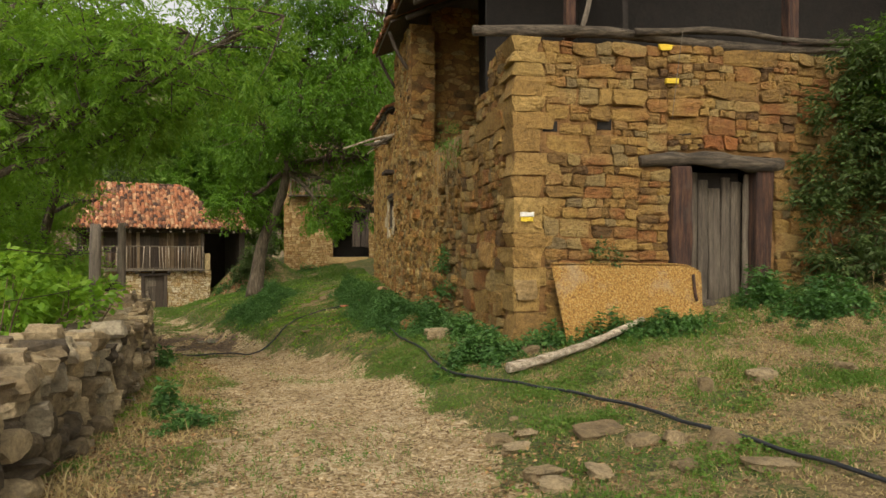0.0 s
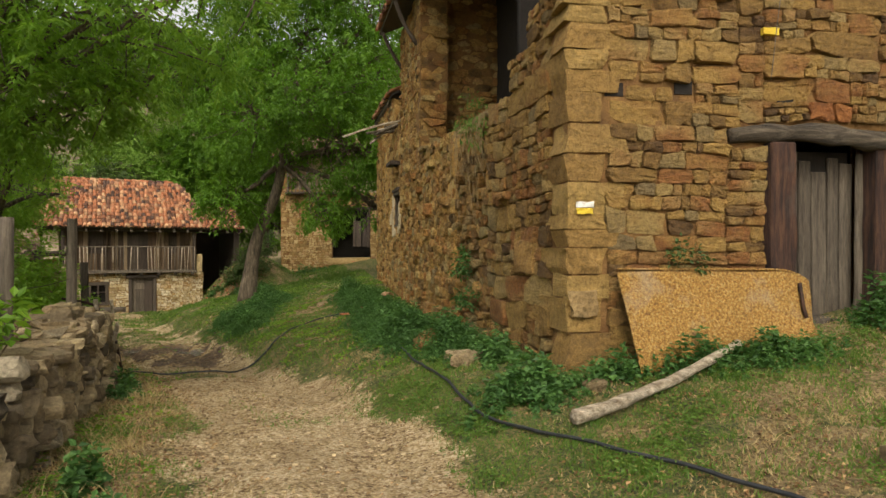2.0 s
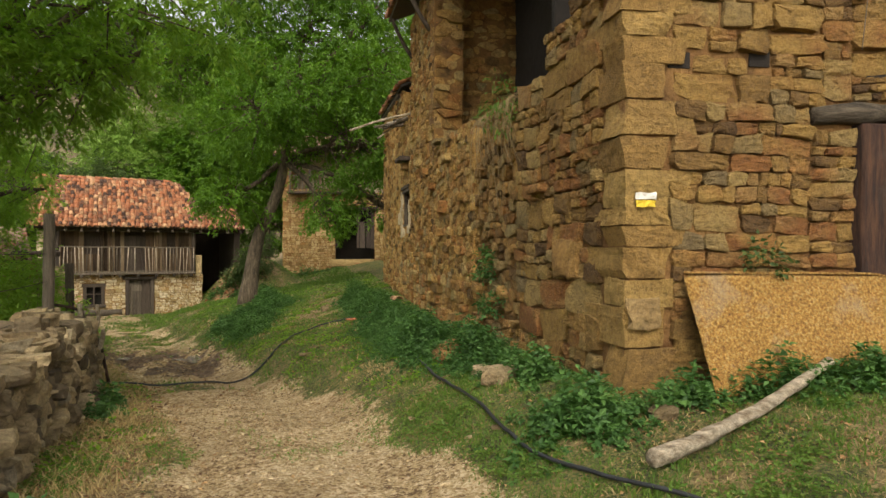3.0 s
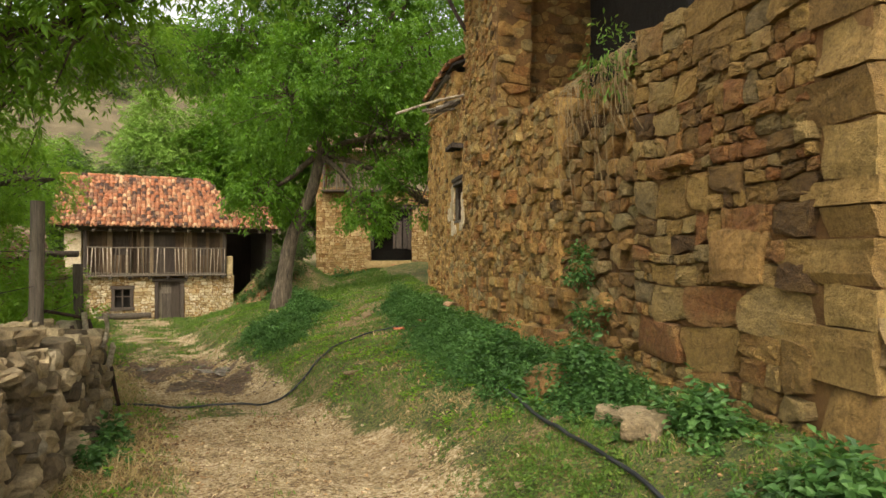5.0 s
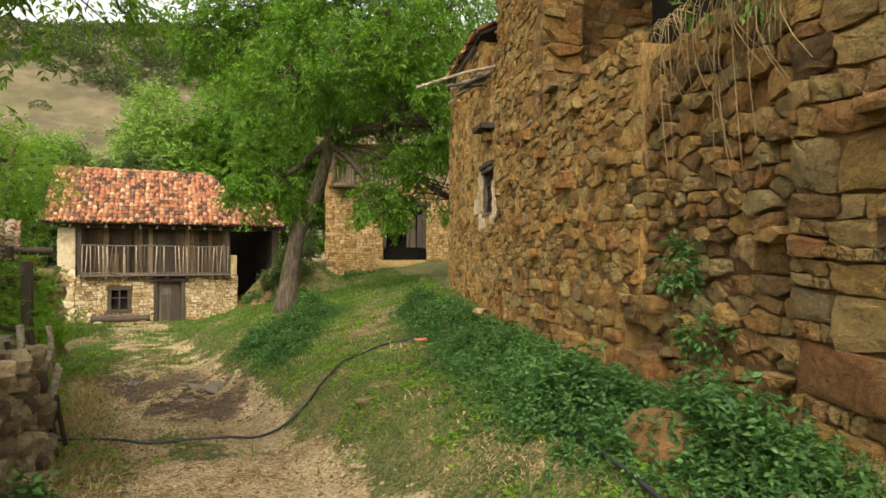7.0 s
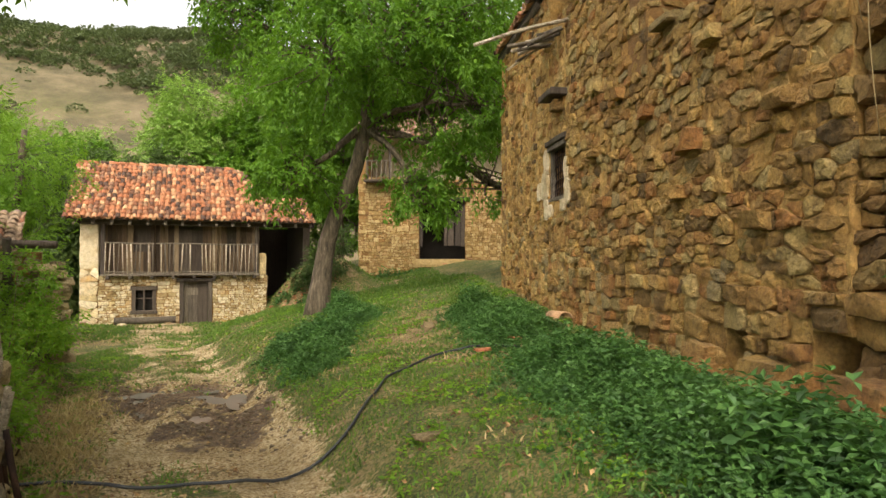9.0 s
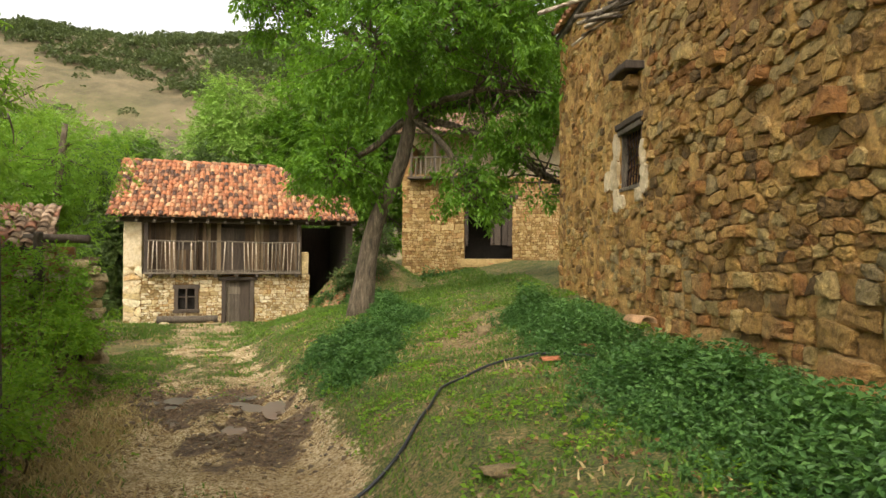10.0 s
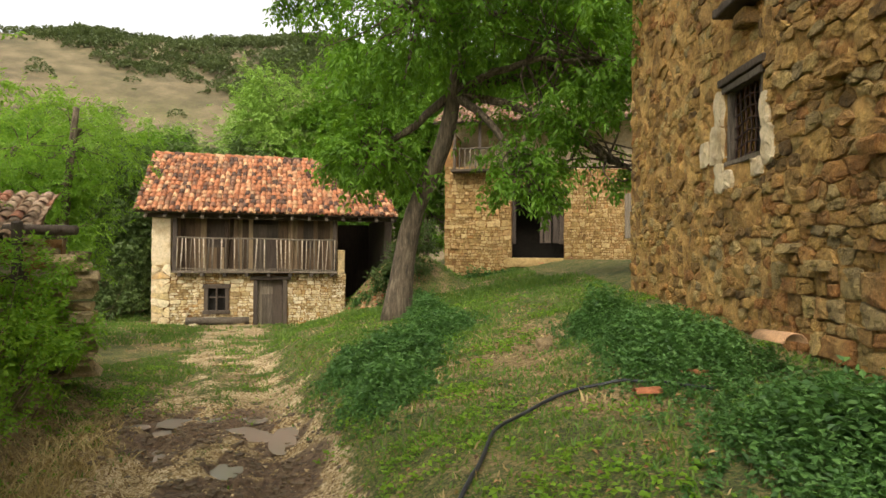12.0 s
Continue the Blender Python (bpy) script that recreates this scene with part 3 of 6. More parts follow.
def ground_z(x, y):
    x, y = np.asarray(x, float), np.asarray(y, float)
    s = x - lane_x(y)
    z = sum(np.interp(y + d, LANE_Y, LANE_Z) for d in (-1, 0, 1)) / 3
    step = np.interp(y, [3, 6.4, 7.3, 8.8, 12, 60], [0.03, 0.1, 0.2, 0.36, 0.4, 0.4])
    rise = np.interp(y, [3, 6.4, 7.3, 8.8, 12, 60], [0.05, 0.09, 0.1, 0.15, 0.2, 0.2])
    s0 = np.interp(y, [0, 27, 34, 60], [1.2, 1.2, 4.0, 4.0])
    z = z + step * smooth(s0 - 0.4, s0 + 1.0, s) + rise * np.clip(s - s0, 0, 11)
    # the terrace behind the wall
    z = z + smooth(2.05, 2.5, -s) * (0.5 * (1 - smooth(12.5, 15, y)) + 0.25 * smooth(12.5, 15, y) * (1 - smooth(19, 24, y)))
    # earth bank beside the cottage
    z = z + 1.5 * smooth(2.4, 0.4, np.hypot((x + 10.9) / 1.25, y - 36.6))
    # ruts
    near = smooth(60, 25, np.hypot(x + 3, y - 12))
    z = z - near * 0.05 * (np.exp(-((s + 0.75) / 0.3) ** 2) + np.exp(-((s - 0.65) / 0.3) ** 2)) * smooth(26, 20, y)
    for px, py, pa, pb, pt in PUDDLES:
        ca, sa = math.cos(pt), math.sin(pt)
        pu, pv = (x - px) * ca + (y - py) * sa, (y - py) * ca - (x - px) * sa
        z = z - 0.1 * np.exp(-((pu / pa) ** 2 + (pv / pb) ** 2) ** 1.5)
    z = z + near * (0.025 * wavy(x, y) + 0.018 * patchy(x * 2.6, y * 2.6))
    churn = np.exp(-((s + 0.1) / 1.6) ** 4 - ((y - 18.2) / 2.2) ** 4)
    z = z + churn * (0.05 * patchy(x * 3.1, y * 2.2) + 0.025 * patchy(x * 7.1, y * 5.2) - 0.06 * np.exp(-((s + 0.8) / 0.25) ** 2) - 0.06 * np.exp(-((s - 0.7) / 0.25) ** 2))
    # the hill
    r = np.hypot(x + 3, y - 12)
    az = np.arctan2(x + 3, np.maximum(y - 12, 1.0))
    top = 76 + 8 * np.sin(2.2 * az + 0.6) + 4 * np.sin(7 * az) + 8 * np.exp(-(((az + 0.45) / 0.15) ** 2))
    hill = top * smooth(62, 250, r) * smooth(5, 45, y) + smooth(80, 200, r) * 2.5 * wavy(x * 0.04, y * 0.04)
    return z + hill


def spread(a, b, step, far, n):
    core = np.arange(a, b + step / 2, step)
    out = np.geomspace(step, far, n)
    return np.concatenate([(a - np.cumsum(out))[::-1], core, b + np.cumsum(out)])


def earth_mat():
    mat = bpy.data.materials.new("earth_and_turf")
    mat.use_nodes = True
    nt = mat.node_tree
    bsdf = nt.nodes["Principled BSDF"]
    att = nt.nodes.new("ShaderNodeAttribute")
    att.attribute_name = "cover"
    sep = nt.nodes.new("ShaderNodeSeparateColor")
    nt.links.new(att.outputs["Color"], sep.inputs[0])
    vec = position(nt)
    mid, small, tiny = tex(nt, vec, 2.2, 8, 0.65), tex(nt, vec, 14, 8, 0.7), tex(nt, vec, 70, 6, 0.7)
    grit = node(nt, "ShaderNodeTexVoronoi", Scale=48.0)
    nt.links.new(vec, grit.inputs["Vector"])
    gsep = nt.nodes.new("ShaderNodeSeparateColor")
    nt.links.new(grit.outputs["Color"], gsep.inputs[0])
    speck = math_node(nt, "MULTIPLY", math_node(nt, "SUBTRACT", gsep.outputs[0], 0.5), 0.26)
    dirt = ramp(nt, math_node(nt, "ADD", math_node(nt, "ADD", math_node(nt, "MULTIPLY", mid, 0.45), math_node(nt, "MULTIPLY", small, 0.55)), speck), [(0.15, 0.088, 0.037), (0.4, 0.275, 0.125), (0.58, 0.43, 0.23), (0.76, 0.62, 0.4)], 0.36, 0.64)
    shade = ramp(nt, tex(nt, vec, 0.75, 8, 0.65), [(0, 0, 0), (1, 1, 1)], 0.46, 0.62)
    dirt = mix_col(nt, math_node(nt, "MULTIPLY", shade, 0.42), dirt, mix_col(nt, small, (0.13, 0.08, 0.032), (0.42, 0.29, 0.14)))
    turf = ramp(nt, math_node(nt, "ADD", math_node(nt, "ADD", math_node(nt, "MULTIPLY", mid, 0.5), math_node(nt, "MULTIPLY", tiny, 0.5)), speck), [(0.05, 0.055, 0.015), (0.085, 0.115, 0.022), (0.15, 0.155, 0.036), (0.26, 0.195, 0.07)], 0.36, 0.64)
    soil = ramp(nt, math_node(nt, "ADD", small, speck), [(0.19, 0.11, 0.04), (0.4, 0.265, 0.105), (0.62, 0.45, 0.21)], 0.36, 0.64)
    mud = ramp(nt, small, [(0.065, 0.036, 0.018), (0.14, 0.082, 0.042), (0.25, 0.165, 0.095)], 0.36, 0.64)
    broad = ramp(nt, tex(nt, vec, 0.16, 8, 0.62), [(0.055, 0.05, 0.024), (0.115, 0.092, 0.048), (0.18, 0.14, 0.08)], 0.36, 0.66)
    soil = mix_col(nt, math_node(nt, "ADD", math_node(nt, "MULTIPLY", att.outputs["Alpha"], 0.45), 0.5), soil, broad)
    jag = math_node(nt, "SUBTRACT", math_node(nt, "ADD", math_node(nt, "MULTIPLY", mid, 0.5), math_node(nt, "MULTIPLY", small, 0.5)), 0.5)

    def mask(channel, gain=2.2):
        v = math_node(nt, "ADD", math_node(nt, "MULTIPLY", jag, gain), sep.outputs[channel])
        return ramp(nt, v, [(0, 0, 0), (0, 0, 0), (1, 1, 1), (1, 1, 1)])

    col = mix_col(nt, mask(2), turf, soil)
    col = mix_col(nt, mask(0), col, dirt)
    col = mix_col(nt, mask(1, 1.2), col, mud)
    nt.links.new(col, bsdf.inputs["Base Color"])
    nt.links.new(math_node(nt, "SUBTRACT", 0.96, math_node(nt, "MULTIPLY", mask(1, 1.2), 0.3)), bsdf.inputs["Roughness"])
    b = node(nt, "ShaderNodeBump", Strength=1.0, Distance=0.05)
    nt.links.new(math_node(nt, "ADD", math_node(nt, "MULTIPLY", small, 1.0), math_node(nt, "ADD", math_node(nt, "MULTIPLY", tiny, 0.7), speck)), b.inputs["Height"])
    nt.links.new(b.outputs["Normal"], bsdf.inputs["Normal"])
    return mat


def cover(x, y):
    """How much lane dirt, mud and dry soil there is."""
    s = x - lane_x(y)
    w = 0.34 * patchy(x * 0.9, y * 0.9)
    wide = np.interp(y, [0, 6, 12, 16, 26, 34, 45], [1.2, 1.2, 1.2, 1.4, 1.2, 1.6, 0.5])
    road = 1 - smooth(wide - 0.45, wide + 0.35, np.abs(s - 0.1 + w * 0.8))
    strip = np.exp(-((s + 0.05 + w) / 0.42) ** 2) * smooth(8, 13, y) * np.clip(0.55 + 0.7 * patchy(x * 0.7 + 9, y * 0.5), 0, 1)
    road = road * (1 - 0.8 * strip) * (1 - np.clip(0.25 + 0.6 * patchy(x * 0.8 + 31, y * 0.8), 0, 0.8) * smooth(19, 23, y))
    road = road * (1 - 0.3 * np.clip(patchy(x * 0.6 + 4, y * 0.6) + 0.2, 0, 1))
    mud = np.exp(-((s + 0.1 + w) / 1.5) ** 4 - ((y - 17.9) / 2.9) ** 4) * np.clip(0.56 + 0.95 * patchy(x * 1.5, y * 1.5 + 7, 4), 0, 1)
    mud = np.maximum(mud, np.exp(-((x + 7.9 + 0.5 * w) / 1.4) ** 4 - ((y - 19.0 + 0.5 * w) / 0.9) ** 4) * np.clip(0.6 + 1.0 * patchy(x * 1.9, y * 1.9 + 3, 4), 0, 1))
    dry = 0.5 * smooth(0.9, 1.3, -s) * (1 - smooth(17, 21, y)) + 0.30 * smooth(0.5, 3, x) * smooth(9, 6, y)
    dry = dry + 0.5 * np.exp(-((x - 4.2) / 1.2) ** 2 - ((y - 7.6) / 0.7) ** 2)
    dry = dry + 0.8 * np.exp(-((x + 4.2) / 0.9) ** 2 - ((y - 20.0) / 1.6) ** 2) + 0.7 * np.exp(-((x + 2.6) / 0.7) ** 2 - ((y - 17.5) / 0.5) ** 2) + 0.8 * np.exp(-((x + 11.2) / 1.6) ** 2 - ((y - 36) / 1.2) ** 2)
    dry = dry - 0.2 * smooth(9.5, 12, y) * smooth(0.9, 1.8, s) * smooth(60, 45, y)
    far = smooth(55, 95, np.hypot(x, y - 12))
    return road * (1 - far), mud, np.clip(dry + 0.36 + 0.3 * patchy(1.6 * x + 50, 1.6 * y, 4), 0, 1) * (1 - far) + (0.72 + 0.22 * patchy(0.09 * x, 0.09 * y, 4)) * far, s


XS, YS = spread(-21, 8, 0.14, 110, 26), spread(-3, 41, 0.14, 110, 28)
XS, YS = np.unique(np.concatenate([XS, np.arange(-10.02, -6.02, 0.05)])), np.unique(np.concatenate([YS, np.arange(17.03, 20.6, 0.05)]))
GX, GY = np.meshgrid(XS, YS, indexing="ij")
GZ = ground_z(GX, GY) + RNG.normal(0, 0.006, GX.shape) * (np.hypot(GX + 3, GY - 12) < 40)
m = len(YS)
gi, gj = np.meshgrid(np.arange(len(XS) - 1), np.arange(m - 1), indexing="ij")
GF = np.stack([gi * m + gj, (gi + 1) * m + gj, (gi + 1) * m + gj + 1, gi * m + gj + 1], -1).reshape(-1, 4)
ground_data = mesh("ground", np.stack([GX, GY, GZ], -1), GF, earth_mat())
layer = ground_data.color_attributes.new("cover", "FLOAT_COLOR", "POINT")
cr, cm, cd, _ = cover(GX.ravel(), GY.ravel())
layer.data.foreach_set("color", np.stack([cr, cm, cd, smooth(55, 95, np.hypot(GX.ravel(), GY.ravel() - 12))], -1).ravel())
ground = tagged(new("ground", ground_data), "gravelly dirt lane through patchy turf and a dry hillside", "ground", kind="structure")

# ---- the stone barn ----
UP = np.array([0, 0, 1.0])
CORNER = np.array([0.95, 8.42, 0.0])
WEST, WEST_OUT = np.array([-0.2263, 0.9741, 0]), np.array([-0.9741, -0.2263, 0])
FRONT, FRONT_OUT = np.array([0.986, 0.167, 0]), np.array([0.167, -0.986, 0])


FAR_U = 15.5


def on_west(u, z, d=0.0):
    return CORNER + WEST * u + WEST_OUT * d + UP * z


def on_front(u, z, d=0.0):
    return CORNER + FRONT * u + FRONT_OUT * d + UP * z


def basis(at, ax, ay, az):
    m = Matrix.Identity(4)
    for k, v in enumerate((ax, ay, az, at)):
        m.col[k][:3] = [float(c) for c in v]
    return m


def f_pose(u, z, d=0.0):
    return basis(on_front(u, z, d), FRONT, -FRONT_OUT, UP)


def w_pose(u, z, d=0.0):
    return basis(on_west(u, z, d), WEST, -WEST_OUT, UP)


barn = thing("stone_barn", tuple(CORNER), "ruined two-storey ochre sandstone barn with an open timber loft", "barn")
rng = np.random.default_rng(21)

# front wall
front = slab("front_wall", CORNER, FRONT, FRONT_OUT, 0.0, 2.2, -0.2, 4.4, 0.6, MORTAR, barn, "coursed ochre sandstone front wall", 0.02)
front_b = slab("front_wall", CORNER, FRONT, FRONT_OUT, 3.8, 9.0, -0.2, 4.4, 0.6, MORTAR, barn, "", 0.02)
slab("wall_over_door", CORNER, FRONT, FRONT_OUT, 2.2, 3.8, 2.92, 4.4, 0.6, MORTAR, barn, "", 0.02)
rects = list(((0.42, 1.75, 0.1, 2.9), (1.75, 2.2, 0.1, 2.72), (0.42, 1.9, 2.9, 3.16), (2.2, 3.6, 3.18, 4.42), (1.9, 2.2, 2.98, 4.42), (3.6, 4.2, 2.98, 4.42), (0.62, 1.15, 3.16, 3.32), (1.4, 1.9, 3.16, 3.36), (0.42, 1.9, 3.36, 4.42), (3.82, 9.0, 0.3, 2.75), (4.2, 9.0, 2.75, 4.42)))
wall_stones(front, rects, CORNER, FRONT, FRONT_OUT, STONE, rng, 240, 1.2, coursed=(0.08, 0.27, 3.6), proud=0.035, uneven=0.014, joint=0.003)
wall_stones(front, [(2.2, 2.75, 2.97, 3.18), (3.3, 3.6, 2.97, 3.18)], CORNER, FRONT, FRONT_OUT, STONE, rng, 8, 3.0, coursed=(0.08, 0.13, 3.4), proud=0.035, uneven=0.012, joint=0.006)
wall_stones(front, [(2.75, 3.3, 2.97, 3.18)], CORNER, FRONT, FRONT_OUT, RED_STONE, rng, 8, 3.0, coursed=(0.12, 0.25, 1.8), proud=0.035, uneven=0.012, joint=0.008)
# Putlog holes are shallow near-black blocks; the shade of the recess is their colour.
for u, z in ((0.5, 3.25), (1.27, 3.3), (2.46, 3.24)):
    part("putlog_hole", box_data("putlog_hole", f_pose(u, z, -0.035), (0.2, 0.06, 0.14), DARK, 0.0), front, "putlog hole, its shade given by a near-black block")

# west wall
west = slab("west_wall", CORNER, WEST, WEST_OUT, 0.0, 2.7, -0.3, 3.5, 0.6, MORTAR, barn, "rough rubble side wall with eroded clay joints", 0.03)
slab("west_wall", CORNER, WEST, WEST_OUT, 0.0, 1.1, 3.5, 4.4, 0.6, MORTAR, barn, "", 0.03)
slab("west_wall", CORNER, WEST, WEST_OUT, 1.1, 1.75, 3.5, 3.9, 0.6, MORTAR, barn, "", 0.03)
slab("west_wall", CORNER, WEST, WEST_OUT, 2.7, 4.8, -0.3, 3.4, 0.6, MORTAR, barn, "", 0.14)
for u0, u1, z0, z1 in ((4.8, 5.15, 0.8, 3.55), (5.15, 5.9, -0.3, 3.6), (5.9, 6.22, 0.7, 3.65), (6.22, 7.8, -0.3, 3.7)):
    slab("west_wall", CORNER, WEST, WEST_OUT, u0, u1, z0, z1, 0.6, CLAY, barn, "", 0.014, 0.016, 0.13)
high = slab("west_wall", CORNER, WEST, WEST_OUT, 7.8, 10.5, -0.3, 7.3, 0.6, CLAY, barn, "tall standing stretch of rubble wall", 0.02, 0.013, 0.16)
slab("west_wall", CORNER, WEST, WEST_OUT, 10.5, 10.74, -0.3, 5.2, 0.6, CLAY, barn, "", 0.012, 0.013, 0.16)
slab("west_wall", CORNER, WEST, WEST_OUT, 10.74, 11.64, -0.3, 2.22, 0.6, CLAY, barn, "", 0.008, 0.013, 0.16)
slab("west_wall", CORNER, WEST, WEST_OUT, 10.74, 11.64, 3.16, 5.2, 0.6, CLAY, barn, "", 0.008, 0.013, 0.16)
far_wall = slab("west_wall", CORNER, WEST, WEST_OUT, 11.64, FAR_U, -0.3, 5.8, 0.6, CLAY, barn, "", 0.004, 0.013, 0.16)
rects = list(((0.42, 2.7, 0.0, 3.3),))
rects += list(((0.42, 2.7, 3.3, 3.62), (0.42, 1.75, 3.62, 4.0), (0.42, 1.1, 4.0, 4.42)))
wall_stones(west, rects, CORNER, WEST, WEST_OUT, STONE, rng, 130, 1.2, coursed=(0.08, 0.36, 3.0), proud=0.035, uneven=0.012, joint=0.005)
# the stretch whose facing has fallen away
rects = list(((2.7, 4.8, 0.0, 3.45),))
wall_stones(west, rects, CORNER - WEST_OUT * 0.12, WEST, WEST_OUT, RUBBLE_MOSSY, rng, 120, 3.6, (0.08, 0.22), (0.1, 0.34), 1.5, proud=0.06, uneven=0.045, joint=0.01, warp=1.8)
# coursed below, small rounded rubble above
rects = list(((4.8, 5.15, 0.82, 1.1), (5.15, 5.9, 0.0, 1.1), (5.9, 6.22, 0.72, 1.1), (6.22, 10.5, 0.0, 1.1)))
wall_stones(high, rects, CORNER, WEST, WEST_OUT, RUBBLE, rng, 110, 7.0, coursed=(0.1, 0.28, 2.6), proud=0.03, uneven=0.02, joint=0.007)
rects = list(((4.8, 7.8, 1.1, 3.72), (7.8, 10.5, 1.1, 5.25), (7.8, 10.5, 5.25, 7.3)))
wall_stones(high, rects, CORNER, WEST, WEST_OUT, RUBBLE, rng, 190, 8.0, (0.07, 0.19), (0.1, 0.32), 1.7, proud=0.012, uneven=0.015, joint=0.007)
rects = list(((10.5, 10.72, 0.0, 5.25), (10.72, 11.66, 0.0, 2.0), (10.72, 11.66, 3.3, 5.25)))
wall_stones(high, rects, CORNER, WEST, WEST_OUT, RUBBLE, rng, 0, 8.0, (0.07, 0.19), (0.1, 0.32), 1.7, proud=0.006, uneven=0.013, joint=0.008)
rects = list(((11.66, FAR_U, 0.0, 5.85),))
wall_stones(far_wall, rects, CORNER, WEST, WEST_OUT, RUBBLE, rng, 0, 8.0, (0.08, 0.2), (0.12, 0.34), 1.6, proud=0.006, uneven=0.016, joint=0.012)

# end face of the tall stretch, cross wall behind it, and the closing walls
P72 = on_west(7.8, 0)
end_face = slab("return_wall", P72, -WEST_OUT, -WEST, 0.0, 0.62, 3.4, 7.3, 0.5, MORTAR, barn, "", 0.0)
rects = [(0.0, 0.62, 3.4, 7.3)]
wall_stones(end_face, rects, P72, -WEST_OUT, -WEST, RUBBLE, rng, 0, proud=0.04, uneven=0.04)
P78 = on_west(8.2, 0)
cross = slab("cross_wall", P78, -WEST_OUT, -WEST, 0.62, 4.5, 0.0, 7.95, 0.4, MORTAR, barn, "", 0.0)
rects = [(0.62, 4.5, 3.2, 7.95)]
wall_stones(cross, rects, P78, -WEST_OUT, -WEST, RUBBLE, rng, 0, proud=0.02, uneven=0.02)
north = slab("north_wall", on_west(FAR_U, 0), -WEST_OUT, WEST, 0.0, 7.5, -0.3, 5.2, 0.5, MORTAR, barn, "", 0.0)
rects = [(0.0, 7.5, 0.2, 5.2)]
wall_stones(north, rects, on_west(FAR_U, 0), -WEST_OUT, WEST, RUBBLE, rng, 0, proud=0.02, uneven=0.02)
# Unseen near-black wall, made tall to keep sky out of the loft.
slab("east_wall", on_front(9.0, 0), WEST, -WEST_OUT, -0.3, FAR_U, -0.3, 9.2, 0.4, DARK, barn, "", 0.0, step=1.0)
# The loft floor has the loft's shade in its near-black colour.
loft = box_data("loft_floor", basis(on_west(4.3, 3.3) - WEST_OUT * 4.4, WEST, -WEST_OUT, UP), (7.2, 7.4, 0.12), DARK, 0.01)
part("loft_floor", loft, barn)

# Added near-black screens behind the openings; they stand in for the loft's shade.
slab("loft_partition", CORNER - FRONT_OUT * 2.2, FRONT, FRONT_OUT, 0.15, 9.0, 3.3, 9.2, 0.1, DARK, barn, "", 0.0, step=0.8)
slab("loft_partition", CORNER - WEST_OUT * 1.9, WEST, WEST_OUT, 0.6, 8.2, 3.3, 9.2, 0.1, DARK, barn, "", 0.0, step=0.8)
# quoins round the corner
z = 0.02
k = 0
while z < 4.36:
    h = rng.uniform(0.13, 0.33) if z > 0.9 else rng.uniform(0.3, 0.42)
    h = min(h, 4.44 - z)
    a, b = (rng.uniform(0.5, 0.68), rng.uniform(0.34, 0.42)) if k % 2 else (rng.uniform(0.36, 0.44), rng.uniform(0.55, 0.85))
    v = block_verts((a, b, h - 0.004), rng, 4, 0.06, 0.05)
    A = v[:, 0:1] + a / 2
    B = v[:, 1:2] + b / 2
    w = CORNER + FRONT * (A - 0.03) + WEST * (B - 0.03) + UP * (v[:, 2:3] + z + h / 2)
    part("quoin", mesh("quoin", w, BLOCK[4][1], QUOIN, False), front)
    z += h
    k += 1
for r, zc, mat_p in (((0.06, 0.25), 2.06, WHITE_PAINT), ((0.07, 0.24), 1.995, YELLOW_PAINT)):
    bm = bmesh.new()
    bmesh.ops.create_grid(bm, x_segments=6, y_segments=2, size=0.5, matrix=f_pose((r[0] + r[1]) / 2, zc, 0.062) @ pose(0, 0, 0, 90) @ Matrix.Diagonal((r[1] - r[0], 0.058, 1, 1)))
    for v in bm.verts:
        v.co += Vector([random.uniform(-0.006, 0.006) for _ in range(3)])
    solid = bmesh.ops.solidify(bm, geom=list(bm.faces), thickness=0.006)
    part("trail_mark", bm_mesh("trail_mark", bm, mat_p), front, "painted trail marker stripe")
for u, z in ((2.14, 4.38), (2.24, 3.92)):
    part("painted_stone", stone_data("painted_stone", on_front(u, z, 0.05), (0.2, 0.05, 0.075), YELLOW_PAINT, rng, 0.17, n=3), front, "yellow painted stone")

part("stone", stone_data("stone", on_front(0.16, 1.06, -0.006), (0.32, 0.15, 0.26), CREAM, rng, 0.17, n=4, soft=0.14, rough=0.12), front, "pale cream corner stone")
part("stone", stone_data("stone", on_west(1.12, 1.52, -0.02), (0.2, 0.6, 0.46), RUBBLE_MOSSY, rng, 0.25, n=4, soft=0.3, rough=0.1), west, "large grey rounded boulder in the wall")
# projecting stones, beam ends and the base cavity of the west wall
for u, z, a, h in ((9.35, 2.72, 0.34, 0.2), (9.3, 3.62, 0.32, 0.26), (7.3, 3.75, 0.5, 0.14), (6.75, 2.42, 0.42, 0.3), (8.5, 3.3, 0.3, 0.2), (10.1, 1.25, 0.3, 0.14), (6.4, 3.3, 0.34, 0.2), (7.0, 1.95, 0.3, 0.2), (8.1, 1.5, 0.34, 0.16), (5.4, 2.5, 0.35, 0.2), (1.9, 2.3, 0.5, 0.14), (5.7, 1.6, 0.34, 0.2), (9.6, 1.1, 0.3, 0.14), (7.7, 2.9, 0.26, 0.18), (8.9, 2.0, 0.3, 0.18)):
    part("projecting_stone", stone_data("projecting_stone", on_west(u, z, 0.0), (0.26, a * 0.8, h * 0.7), RUBBLE, rng, 0.23, n=3), west)
part("beam_end", box_data("beam_end", w_pose(11.0, 3.9, 0.12), (0.7, 0.3, 0.1), DARKWOOD, 0.015, 0.012), far_wall, "rotten dark beam end")
part("beam_end", box_data("beam_end", w_pose(10.95, 3.72, 0.05), (0.3, 0.22, 0.16), RUBBLE, 0.02, 0.015), far_wall)
